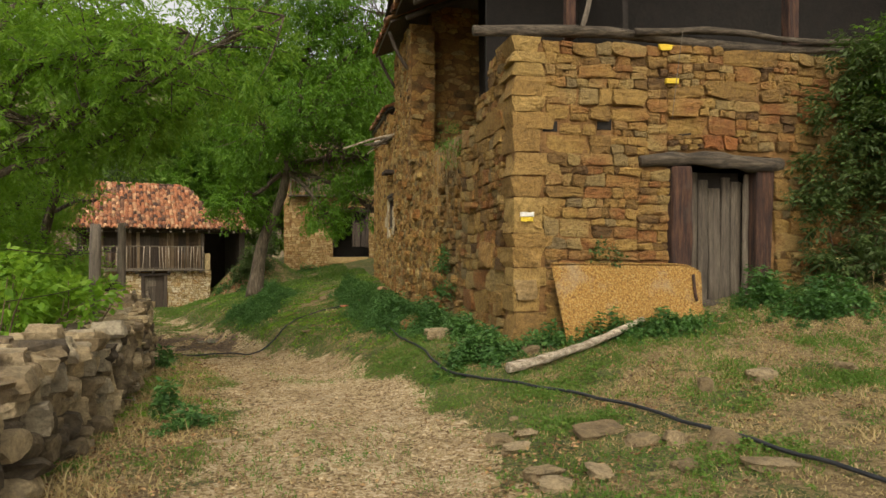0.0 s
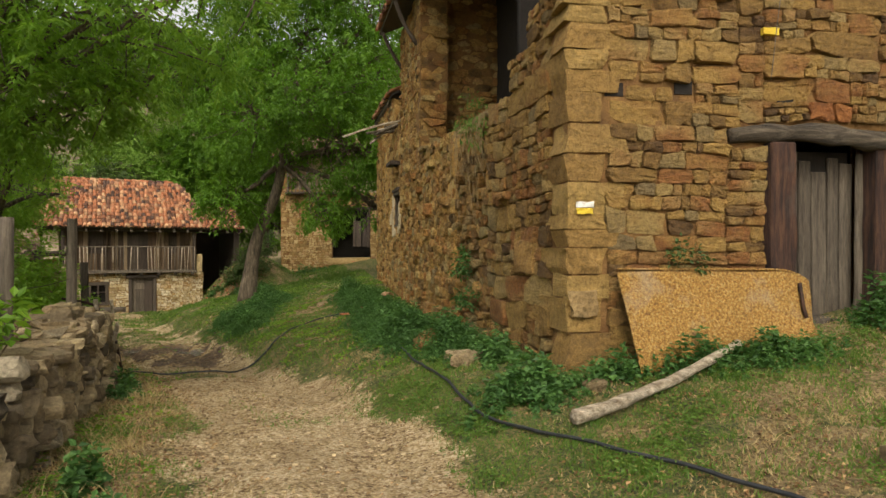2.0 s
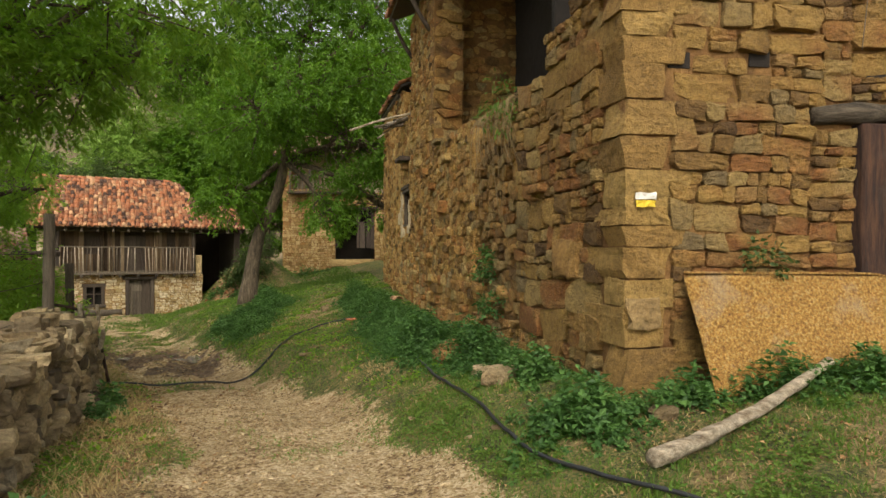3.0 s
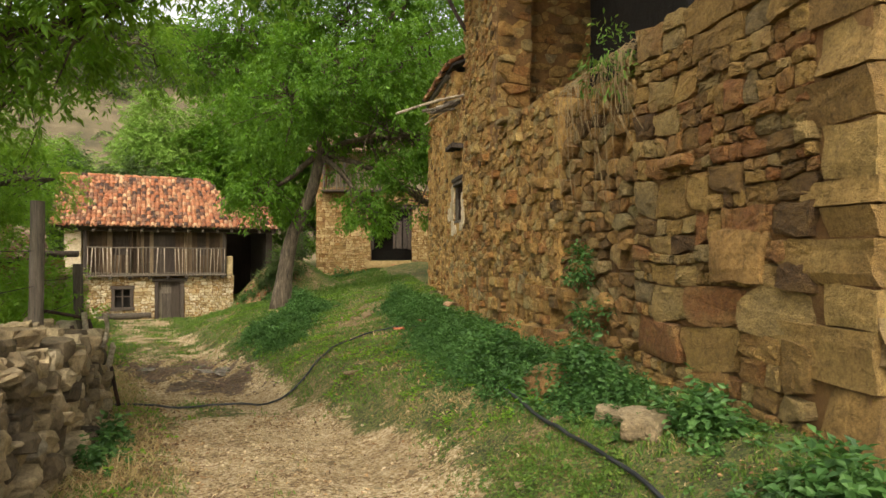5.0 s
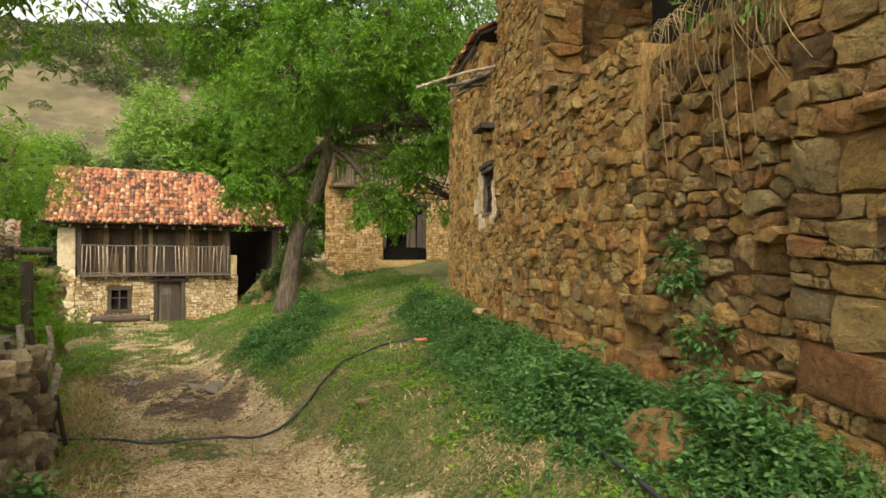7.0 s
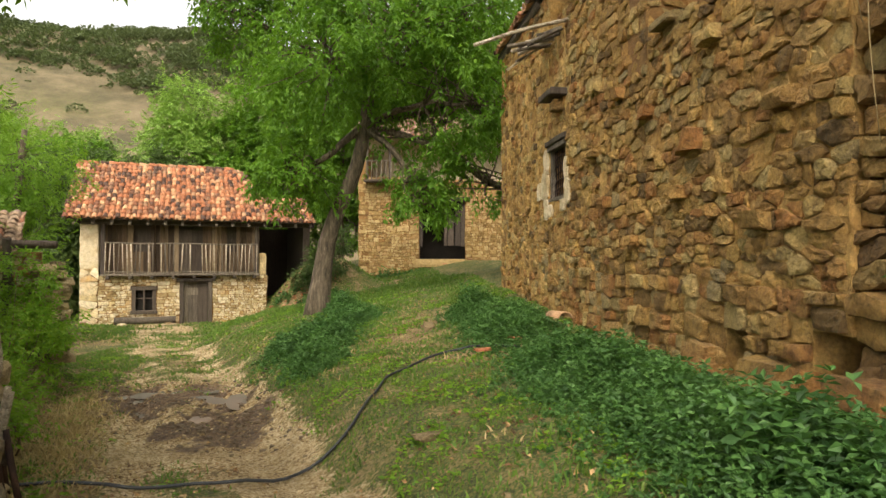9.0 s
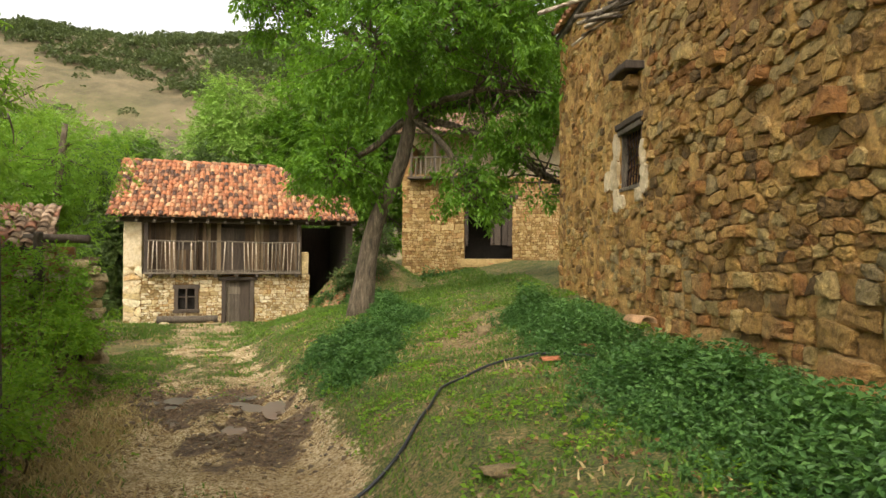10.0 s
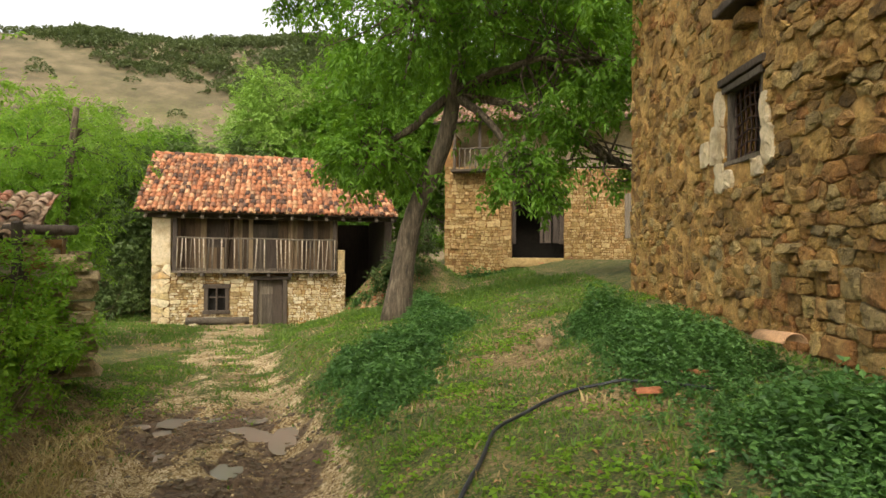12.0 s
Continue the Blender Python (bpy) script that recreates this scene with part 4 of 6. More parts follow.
for u, s in ((5.5, 0.5), (6.5, 0.4), (5.3, 0.35), (4.6, 0.45)):
    z0 = float(ground_z(*on_west(u, 0, 0.1)[:2]))
    part("fallen_stone", stone_data("fallen_stone", on_west(u, z0 + 0.1, 0.05), (s * 0.6, s, 0.3), RUBBLE, rng, 0.3, n=3), west)

# barred window with plaster surround
# A near-black panel behind the bars stands in for the shade inside.
window = part("window", box_data("window", w_pose(11.19, 2.7, -0.36), (0.86, 0.03, 0.92), DARK, 0.0), barn, "small barred window with a crumbling plaster surround")
for u in np.linspace(10.84, 11.54, 7):
    part("bar", tubes("bar", [(np.stack([on_west(u, zz, -0.1 + 0.012 * math.sin(9 * zz)) for zz in np.linspace(2.22, 3.16, 6)]), 0.012)], IRON), window)
for z in np.linspace(2.3, 3.08, 7):
    part("bar", tubes("bar", [(np.stack([on_west(u, z + 0.03 * math.sin(8 * u), -0.09) for u in np.linspace(10.74, 11.64, 7)]), 0.009)], IRON), window)
for u0, u1, z0, z1 in ((10.76, 10.82, 2.22, 3.16), (11.56, 11.62, 2.22, 3.16)):
    part("frame", box_data("frame", w_pose((u0 + u1) / 2, (z0 + z1) / 2, -0.07), (u1 - u0, 0.1, z1 - z0), GREYWOOD, 0.008, 0.004), window)
part("frame", box_data("frame", w_pose(11.19, 3.12, -0.04), (0.96, 0.14, 0.08), GREYWOOD, 0.008, 0.004), window)
part("frame", box_data("frame", w_pose(11.19, 2.25, -0.05), (0.9, 0.12, 0.06), GREYWOOD, 0.008, 0.004), window)
for u0, u1, z0, z1 in ((10.52, 10.73, 2.1, 2.5), (10.58, 10.73, 2.5, 2.85), (11.66, 11.86, 2.75, 3.15), (11.66, 11.98, 2.3, 2.75), (11.66, 11.88, 1.95, 2.3), (10.75, 10.95, 2.02, 2.2), (11.45, 11.66, 2.0, 2.2), (12.06, 12.3, 2.3, 2.6)):
    rr = cells([(u0, u1, z0, z1)], rng, (z1 - z0, z1 - z0 + 0.01), (u1 - u0, u1 - u0 + 0.01), 1.0)
    V, F = face_stones(rr, CORNER, WEST, WEST_OUT, rng, 0.034, -0.015, 0.002)
    for q in range(len(V)):
        part("surround", mesh("surround", V[q], F, PLASTER, False), window, "pale lime plaster remnant")
part("lintel", box_data("lintel", w_pose(11.19, 3.22, -0.05), (1.1, 0.2, 0.09), DARKWOOD, 0.01, 0.006), window)

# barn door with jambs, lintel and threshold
# Near-black backing puts the shade of the plank gaps into its colour.
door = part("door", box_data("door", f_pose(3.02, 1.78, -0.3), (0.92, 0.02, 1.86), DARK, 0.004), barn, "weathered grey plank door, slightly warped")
x = 2.56
for w, short in ((0.24, 0.0), (0.17, 0.1), (0.2, 0.22), (0.15, 0.06), (0.18, 0.12)):
    me = box_data("plank", f_pose(x + w / 2, 1.78 - short / 2, -0.26) @ pose(0, 0, 0, 0, random.uniform(-0.5, 0.5), 0), (w - 0.016, 0.04, 1.84 - short), GREYWOOD, 0.006, 0.004)
    part("plank", me, door)
    x += w
part("plank", box_data("plank", f_pose(3.55, 1.8, -0.16) @ pose(0, 0, 0, 0, 1.5, 12), (0.2, 0.04, 1.75), GREYWOOD, 0.006, 0.008), door, "loose leaning plank")
part("jamb", box_data("jamb", f_pose(2.37, 1.75, -0.05), (0.31, 0.3, 2.0), REDWOOD, 0.02, 0.01), door, "red-brown timber jamb")
part("jamb", box_data("jamb", f_pose(3.66, 1.75, -0.1) @ pose(0, 0, 0, 0, 1.2, 0), (0.26, 0.3, 2.0), REDWOOD, 0.02, 0.012), door)
bm_pts = np.stack([on_front(u, 2.83 + 0.03 * math.sin(3 * u), 0.02) for u in np.linspace(1.78, 3.95, 10)])
part("lintel", tubes("lintel", [(bm_pts, np.array([0.07, 0.095, 0.105, 0.1, 0.11, 0.115, 0.105, 0.11, 0.105, 0.085]))], BEAMWOOD, 7, 0.22), door, "rough grey log lintel")
part("threshold", box_data("threshold", f_pose(3.05, 0.8, -0.1), (1.1, 0.5, 0.14), GREYWOOD, 0.02, 0.008), door)

# wall plate, loft posts and roof
pts = np.stack([on_front(u, 4.52 + 0.05 * math.sin(1.3 * u), -0.05) for u in np.linspace(-0.55, 9.0, 16)])
part("wall_plate", tubes("wall_plate", [(pts, 0.075)], BEAMWOOD, 7, 0.25), barn, "rough grey timber wall plate")
pts = np.stack([on_front(u, 4.62 + 0.04 * math.sin(2.3 * u + 1), 0.04) for u in np.linspace(1.7, 5.6, 12)])
part("wall_plate", tubes("wall_plate", [(pts, np.linspace(0.05, 0.035, 12))], BEAMWOOD, 7, 0.3), barn)
for u, t in ((0.85, 0.14), (4.26, 0.17), (7.2, 0.17)):
    part("loft_post", box_data("loft_post", f_pose(u, 5.6, -0.2), (t, t, 2.2), REDWOOD, 0.015, 0.01), barn, "red-brown squared loft post")
part("brace", tubes("brace", [(curve([on_front(0.95, 4.6, 0.0), on_front(1.1, 5.0, -0.1), on_front(1.2, 5.6, -0.2)], 8), 0.04)], GREYWOOD, 6, 0.1), barn)
cable = tubes("cable", [(curve([on_front(2.36, 4.6, 0.12), on_front(2.3, 4.1, 0.1), on_front(2.22, 3.4, 0.09)], 8), 0.005)], GREYWOOD, 4)
part("cable", cable, barn, "thin hanging pale wire")


def tile_verts(length=0.42, r0=0.095, r1=0.075, seg=6, thick=0.014):
    """One barrel tile lying along y, hollow side down."""
    V, F = [], []
    for y, r in ((0, r0), (length, r1)):
        for rr in (r, r - thick):
            for a in np.linspace(0, math.pi, seg + 1):
                V.append((rr * math.cos(a), y, 0.8 * rr * math.sin(a)))
    n = seg + 1
    for k in range(seg):
        F += [(k, k + 1, 2 * n + k + 1, 2 * n + k), (n + k + 1, n + k, 3 * n + k, 3 * n + k + 1), (k + 1, k, n + k, n + k + 1), (2 * n + k, 2 * n + k + 1, 3 * n + k + 1, 3 * n + k)]
    return np.array(V), np.array(F)


def tiled_roof(parent, corner, across, upslope, width, slope, rng, singles=0, pitch=0.2, row=0.3, name="roof", clay=TILE, skew=0.0):
    """Barrel tiles in columns over a plank deck."""
    across, upslope, corner = (np.asarray(v, float) for v in (across, upslope, corner))
    nrm = np.cross(across, upslope)
    plank = width - skew
    deck = part(name, box_data(name, basis(corner + across * plank / 2 + upslope * slope / 2 - nrm * 0.06, across, upslope, nrm), (plank, slope, 0.06), DARKWOOD, 0.005), parent, "tiled roof of old terracotta barrel tiles")
    V, F = tile_verts()
    shared = [mesh("tile", V, F, clay)]
    made, Vs = 0, []
    cols, rows_n = int(width / pitch), int(slope / row)
    for r in range(rows_n):
        for c in range(cols):
            if pitch * c > width - skew * row * r / slope:
                continue
            for cover_tile in (1, 0):
                p = corner + across * (pitch * (c + (0.5 if cover_tile else 1.0)) + rng.normal(0, 0.012)) + upslope * (row * r - 0.05 + rng.normal(0, 0.02)) + nrm * (0.035 if cover_tile else 0.075)
                a = rng.normal(0, 0.05)
                ax = across * math.cos(a) + upslope * math.sin(a)
                ay = upslope * math.cos(a) - across * math.sin(a)
                az = nrm
                ay, az = ay * math.cos(0.05) - az * math.sin(0.05), az * math.cos(0.05) + ay * math.sin(0.05)
                if not cover_tile:
                    ax, az = -ax, -az
                if cover_tile and made < singles:
                    o = part("tile", shared[0], deck)
                    o.matrix_parent_inverse = Matrix.Identity(4)
                    o.matrix_basis = basis(p, ax, ay, az)
                    made += 1
                else:
                    Vs.append(p + V[:, 0:1] * ax + V[:, 1:2] * ay + V[:, 2:3] * az)
    if Vs:
        part("tiling", mesh("tiling", *joined(np.array(Vs), F), clay), deck, kind="stuff")
    return deck


up_r = -WEST_OUT * math.cos(0.42) + UP * math.sin(0.42)
tiled_roof(barn, on_west(7.8, 7.5, 0.45), -WEST, up_r, 8.7, 5.0, rng, 0)
tiled_roof(barn, on_west(10.75, 7.35, 0.55), -WEST, up_r, 3.0, 5.0, rng, 0)
tiled_roof(barn, on_west(FAR_U + 0.1, 5.98, 0.1), -WEST, up_r, FAR_U - 11.4, 4.0, rng, 0)
# Added flat cover, out of view, that blocks the sky above the loft.
loft_cover = box_data("roof", basis(on_front(4.5, 9.2) - FRONT_OUT * 6, FRONT, -FRONT_OUT, UP), (10.5, 13.5, 0.08), DARK, 0.0)
part("roof", loft_cover, barn, "unseen flat near-black cover that keeps sky out of the loft")
for u in np.linspace(0.2, 7.0, 8):
    part("rafter", tubes("rafter", [(np.stack([on_west(u, 7.14 + 0.42 * k, 0.25 - k) for k in np.linspace(0, 3.6, 6)]), 0.06)], DARKWOOD, 6, 0.1), barn)
for u, a in ((10.3, 0.0), (8.2, -0.05)):
    part("bracket", tubes("bracket", [(curve([on_west(u, 6.3 + a, 0.0), on_west(u, 6.75 + a, 0.3), on_west(u, 7.2, 0.5)], 7), 0.045)], DARKWOOD, 7, 0.15), barn, "dark crooked eave bracket")
for k in range(12):
    u, reach = 10.75 + rng.uniform(0, 1.0), rng.uniform(0.3, 0.9)
    pts = curve([on_west(u, 5.08 + rng.uniform(-0.1, 0.15), -0.4), on_west(u + rng.uniform(-0.2, 0.4), 5.0 - 0.32 * reach + rng.uniform(-0.1, 0.12), reach)], 5)
    part("broken_lath", tubes("broken_lath", [(pts, rng.uniform(0.018, 0.05))], GREYWOOD if k % 4 else PALELOG, 5, 0.2), barn, "broken grey roof timber")
part("broken_lath", tubes("broken_lath", [(curve([on_west(10.6, 5.05, -0.2), on_west(10.6, 4.82, 0.7), on_west(10.5, 4.5, 1.5)], 7), 0.03)], PALELOG, 6, 0.1), barn)
part("broken_lath", tubes("broken_lath", [(curve([on_west(11.6, 5.1, -0.2), on_west(11.9, 4.85, 0.3), on_west(12.15, 4.63, 0.62)], 7), 0.022)], PALELOG, 6, 0.1), barn)
part("eave_plate", tubes("eave_plate", [(np.stack([on_west(u, 5.88, 0.0) for u in np.linspace(12.2, FAR_U + 0.25, 8)]), 0.07)], GREYWOOD, 7, 0.2), barn)

# ---- the cottage with the balcony ----
H_AT = np.array([-18.6, 32.3, 0.0])
H_ALONG, H_OUT = np.array([0.8815, 0.4722, 0]), np.array([0.4722, -0.8815, 0])


def h2(u, z, v=0.0):
    """A place on the cottage: u along its front, v behind it."""
    return H_AT + H_ALONG * u - H_OUT * v + UP * z


def h_pose(u, z, v=0.0):
    return basis(h2(u, z, v), H_ALONG, -H_OUT, UP)


cottage = thing("cottage", tuple(h2(2.5, -1.6)), "small stone cottage with a wooden balcony and terracotta tile roof", "house")
for u0, u1, z0, z1 in ((-0.75, 1.1, -2.2, 0.42), (1.1, 2.0, -2.2, -1.12), (1.1, 2.0, 0.0, 0.42), (2.0, 2.9, -2.2, 0.42), (2.9, 4.15, 0.16, 0.42), (4.15, 6.4, -2.2, 0.42)):
    w = slab("front_wall", H_AT, H_ALONG, H_OUT, u0, u1, z0, z1, 0.5, MORTAR, cottage, "", 0.02)
rects = list(((-0.1, 1.1, -1.9, 0.42), (1.1, 2.0, -1.9, -1.14), (1.1, 2.0, 0.02, 0.42), (2.0, 2.88, -1.9, 0.42), (4.17, 6.4, -1.9, 0.42)))
wall_stones(w, rects, H_AT, H_ALONG, H_OUT, CREAM, rng, 160, 3.0, coursed=(0.06, 0.19, 3.0), proud=0.025, uneven=0.014, joint=0.008)
rects = [(-0.75, -0.1, -2.0, 0.75)]
wall_stones(w, rects, H_AT, H_ALONG, H_OUT, CREAM, rng, 20, -0.4, (0.2, 0.36), (0.3, 0.7), 1.3, proud=0.05, uneven=0.012)
part("plastered_pier", box_data("plastered_pier", h_pose(-0.43, 1.6, 0.28), (0.66, 0.62, 1.9), PLASTER, 0.03, 0.015), cottage, "pale plastered corner pier")
part("pier", box_data("pier", h_pose(6.22, 0.85, 0.25), (0.3, 0.5, 1.0), CREAM, 0.03, 0.01), cottage)
slab("side_wall", h2(-0.75, 0, 0.0), -H_OUT, -H_ALONG, 0.0, 5.6, -2.2, 2.6, 0.4, PLASTER, cottage, "", 0.0, step=0.5)
slab("side_wall", h2(6.4, 0, 0.02), -H_OUT, H_ALONG, 0.0, 5.6, -2.2, 0.42, 0.4, MORTAR, cottage, "", 0.0, step=0.5)
slab("back_wall", h2(-0.75, 0, 5.6), H_ALONG, H_OUT, 0.0, 9.2, -2.2, 2.6, 0.3, DARKWOOD, cottage, "", 0.0, step=0.5)
slab("shed_wall", h2(8.35, 0, 0.6), -H_OUT, H_ALONG, 0.0, 5.0, -1.0, 2.7, 0.3, DARKWOOD, cottage, "", 0.0, step=0.5)
part("floor", box_data("floor", h_pose(2.9, 0.42, 2.7), (7.0, 5.4, 0.1), DARKWOOD, 0.0), cottage)
# upper boarding
x = 0.0
while x < 6.0:
    w_b = rng.uniform(0.14, 0.24)
    if not (1.0 < x < 1.75 or 2.7 < x < 3.7 or 4.55 < x < 5.1):
        part("board", box_data("board", h_pose(x + w_b / 2, 1.5, 0.4 + rng.normal(0, 0.008)), (w_b - 0.01, 0.03, 2.05), TANWOOD, 0.004), cottage)
    else:
        part("board", box_data("board", h_pose(x + w_b / 2, 0.95 if not 2.7 < x < 3.7 else 1.4, 0.45), (w_b - 0.01, 0.03, 0.9 if not 2.7 < x < 3.7 else 1.85), TANWOOD if not 2.7 < x < 3.7 else DARKWOOD, 0.004), cottage)
    x += w_b
# One dark full-width panel added behind the boards darkens the openings between them.
part("shutter", box_data("shutter", h_pose(3.0, 1.5, 0.6), (6.0, 0.05, 2.1), DARKWOOD, 0.0), cottage)
balcony = part("balcony", box_data("balcony", h_pose(3.03, 0.47, 0.22), (6.05, 1.1, 0.08), GREYWOOD, 0.01, 0.008), cottage, "weathered wooden balcony with crooked balusters")
for u in np.linspace(0.25, 5.85, 8):
    part("joist", box_data("joist", h_pose(u, 0.36, 0.1), (0.13, 1.0, 0.13), DARKWOOD, 0.02, 0.006), balcony)
for z0 in (0.58, 1.75):
    for a, b in ((0.12, 3.02), (3.05, 5.98)):
        line = np.stack([h2(u, z0 - 0.015 * (u - 0.1) / 3 + 0.012 * math.sin(2 * u + z0), -0.28) for u in np.linspace(a, b, 8)])
        part("rail", tubes("rail", [(line, 0.032 if z0 > 1 else 0.03)], GREYWOOD, 6, 0.12), balcony)
for k, u in enumerate(np.linspace(0.16, 5.94, 38)):
    if k in (9, 12, 17, 21, 22, 27):
        continue
    a = rng.normal(0, 0.025)
    part("baluster", tubes("baluster", [(np.stack([h2(u - a, 0.52, -0.28), h2(u, 1.1, -0.28 + rng.normal(0, 0.01)), h2(u + a, 1.74, -0.28)]), rng.uniform(0.016, 0.03))], PALELOG if rng.random() < 0.75 else GREYWOOD, 5, 0.12), balcony)
for u in (0.06, 1.85, 2.2, 4.3, 5.95):
    part("post", box_data("post", h_pose(u, 1.55, 0.3 if 1 < u < 5 else -0.1), (0.15, 0.14, 2.15), DARKWOOD if not 1 < u < 5 else TANWOOD, 0.015, 0.008), cottage)
part("eave_beam", box_data("eave_beam", h_pose(3.7, 2.58, -0.1), (9.4, 0.18, 0.18), DARKWOOD, 0.02, 0.01), cottage)
for u in np.linspace(-0.9, 8.2, 15):
    part("rafter_end", box_data("rafter_end", h_pose(u, 2.66, -0.25) @ pose(0, 0, 0, 30), (0.1, 0.7, 0.1), GREYWOOD, 0.01), cottage)
# ground floor door and window
d2 = part("door", box_data("door", h_pose(3.5, -0.72, 0.12), (0.96, 0.05, 1.78), DARKWOOD, 0.01), cottage, "dark old plank door")
for k in range(5):
    part("plank", box_data("plank", h_pose(3.11 + 0.19 * k, -0.72, 0.085), (0.175, 0.03, 1.72), GREYWOOD if k < 3 else DARKWOOD, 0.006, 0.003), d2)
for u in (2.97, 4.07):
    part("jamb", box_data("jamb", h_pose(u, -0.7, 0.02), (0.16, 0.25, 1.8), DARKWOOD, 0.015, 0.006), d2)
part("lintel", box_data("lintel", h_pose(3.52, 0.24, 0.0), (1.5, 0.3, 0.15), DARKWOOD, 0.02, 0.008), d2)
part("panel", box_data("panel", h_pose(3.35, -0.25, 0.065), (0.5, 0.02, 0.3), GREYWOOD, 0.006), d2)
part("doorstep", stone_data("doorstep", h2(3.6, -1.66, -0.25), (1.2, 0.4, 0.12), CREAM, rng, 0.49), d2, "pale stone doorstep")
# Window opening filled by a near-black panel that stands for the dark room.
w2 = part("window", box_data("window", h_pose(1.55, -0.56, 0.2), (0.9, 0.04, 1.1), DARK, 0.0), cottage, "small dark window in a heavy wooden frame")
for u, z, a, b in ((1.17, -0.56, 0.14, 1.1), (1.93, -0.56, 0.14, 1.1), (1.55, -0.08, 1.0, 0.16), (1.55, -1.06, 1.0, 0.14), (1.55, -0.56, 0.06, 1.0), (1.55, -0.5, 0.7, 0.05)):
    part("frame", box_data("frame", h_pose(u, z, 0.03 if a < 0.9 and b < 0.9 or b == 1.1 else 0.0), (a, 0.16 if max(a, b) > 0.95 else 0.06, b), DARKWOOD, 0.012, 0.004), w2)
# roofs
rs = 36 * math.pi / 180
up_h = -H_OUT * math.cos(rs) + UP * math.sin(rs)
roof_h = tiled_roof(cottage, h2(-1.3, 2.72, -0.6), H_ALONG, up_h, 7.9, 4.4, rng, 300, skew=1.25)
up_s = -H_OUT * math.cos(0.42) + UP * math.sin(0.42)
tiled_roof(cottage, h2(5.5, 2.7, -0.6), H_ALONG, up_s, 2.9, 3.2, rng, 0)
back_h = H_OUT * math.cos(rs) + UP * math.sin(rs)
part("roof", box_data("roof", basis(h2(1.95, 4.0, 4.75), H_ALONG, back_h, np.cross(H_ALONG, back_h)), (6.6, 4.4, 0.06), TILE, 0.0), cottage)
part("roof", box_data("roof", basis(h2(6.95, 3.6, 4.2), H_ALONG, -H_OUT, UP), (2.9, 3.4, 0.06), TILE, 0.0), cottage)
for k in range(16):
    part("ridge_tile", tubes("ridge_tile", [(np.stack([h2(-1.25 + 0.4 * k, 5.3, 2.97), h2(-0.82 + 0.4 * k, 5.27 + rng.normal(0, 0.012), 2.97)]), [0.12, 0.1])], TILE, 8), roof_h)
bench = thing("log_bench", tuple(h2(1.6, -1.5, -0.4)), "old hewn log bench against the cottage wall", "bench")
part("seat", tubes("seat", [(np.stack([h2(u, -1.36, -0.35) for u in np.linspace(0.5, 2.75, 8)]), 0.14)], GREYWOOD, 8, 0.1), bench)
for u in (0.8, 2.5):
    part("foot", stone_data("foot", h2(u, -1.58, -0.35), (0.3, 0.35, 0.24), CREAM, rng), bench)

# ---- the farther stone house ----
H3 = np.array([-9.8, 39.0, 0.0])
EX, SY = np.array([1.0, 0.06, 0]) / math.hypot(1, 0.06), np.array([0.06, -1.0, 0]) / math.hypot(1, 0.06)
house3 = thing("farm_house", (-9.8, 39.0, 0.4), "old stone farmhouse with a dark cart doorway and balcony", "house")
f3 = slab("front_wall", H3, EX, SY, 0.0, 2.95, -0.6, 5.1, 0.5, MORTAR, house3, "", 0.02)
slab("front_wall", H3, EX, SY, 5.2, 9.0, 0.6, 4.9, 0.5, MORTAR, house3, "", 0.02)
slab("front_wall", H3, EX, SY, 2.95, 5.2, 4.0, 4.95, 0.5, MORTAR, house3, "", 0.02)
slab("side_wall", H3, np.array([0.06, -1, 0]) * -1, -EX, 0.0, 6.0, -0.6, 6.5, 0.5, MORTAR, house3, "", 0.0)
slab("upper_wall", H3 - SY * 1.3, EX, SY, 0.0, 9.0, 4.8, 7.2, 0.3, PLASTER, house3, "", 0.0)
rects = list(((0.0, 2.95, -0.3, 5.1), (2.95, 5.2, 4.05, 4.95)))
wall_stones(f3, rects, H3, EX, SY, HONEY, rng, 120, 2.0, coursed=(0.09, 0.3, 2.6), proud=0.03, uneven=0.02, joint=0.01)
rects = [(5.2, 9.0, 1.0, 4.9)]
wall_stones(f3, rects, H3, EX, SY, HONEY, rng, 0, coursed=(0.08, 0.24, 2.6), proud=0.02, uneven=0.012, joint=0.01)


def p3(u, z, v=0.0):
    return basis(H3 + EX * u - SY * v + UP * z, EX, -SY, UP)


# Near-black sheet behind the cart doorway stands in for the shade within.
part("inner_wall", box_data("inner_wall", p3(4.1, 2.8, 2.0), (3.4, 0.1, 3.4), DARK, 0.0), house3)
for u, w_p, z, h in ((3.05, 0.16, 2.85, 2.3), (4.25, 0.14, 2.8, 2.1), (5.1, 0.2, 2.85, 2.3), (4.5, 0.3, 2.5, 1.5), (4.85, 0.26, 2.6, 1.7)):
    part("door_post", box_data("door_post", p3(u, z, 0.15), (w_p, 0.12, h), DARKWOOD, 0.012, 0.006), house3)
part("lintel", box_data("lintel", p3(4.1, 4.0, 0.0), (2.7, 0.3, 0.2), DARKWOOD, 0.02, 0.01), house3)
part("balcony_floor", box_data("balcony_floor", p3(2.0, 4.85, -0.25), (3.3, 0.9, 0.1), DARKWOOD, 0.01, 0.008), house3)
for u in np.linspace(0.5, 3.5, 14):
    part("baluster", box_data("baluster", p3(u, 5.35, -0.6), (0.05, 0.04, 0.9), GREYWOOD, 0.005), house3)
part("rail", box_data("rail", p3(2.0, 5.8, -0.6), (3.2, 0.07, 0.06), GREYWOOD, 0.01, 0.005), house3)
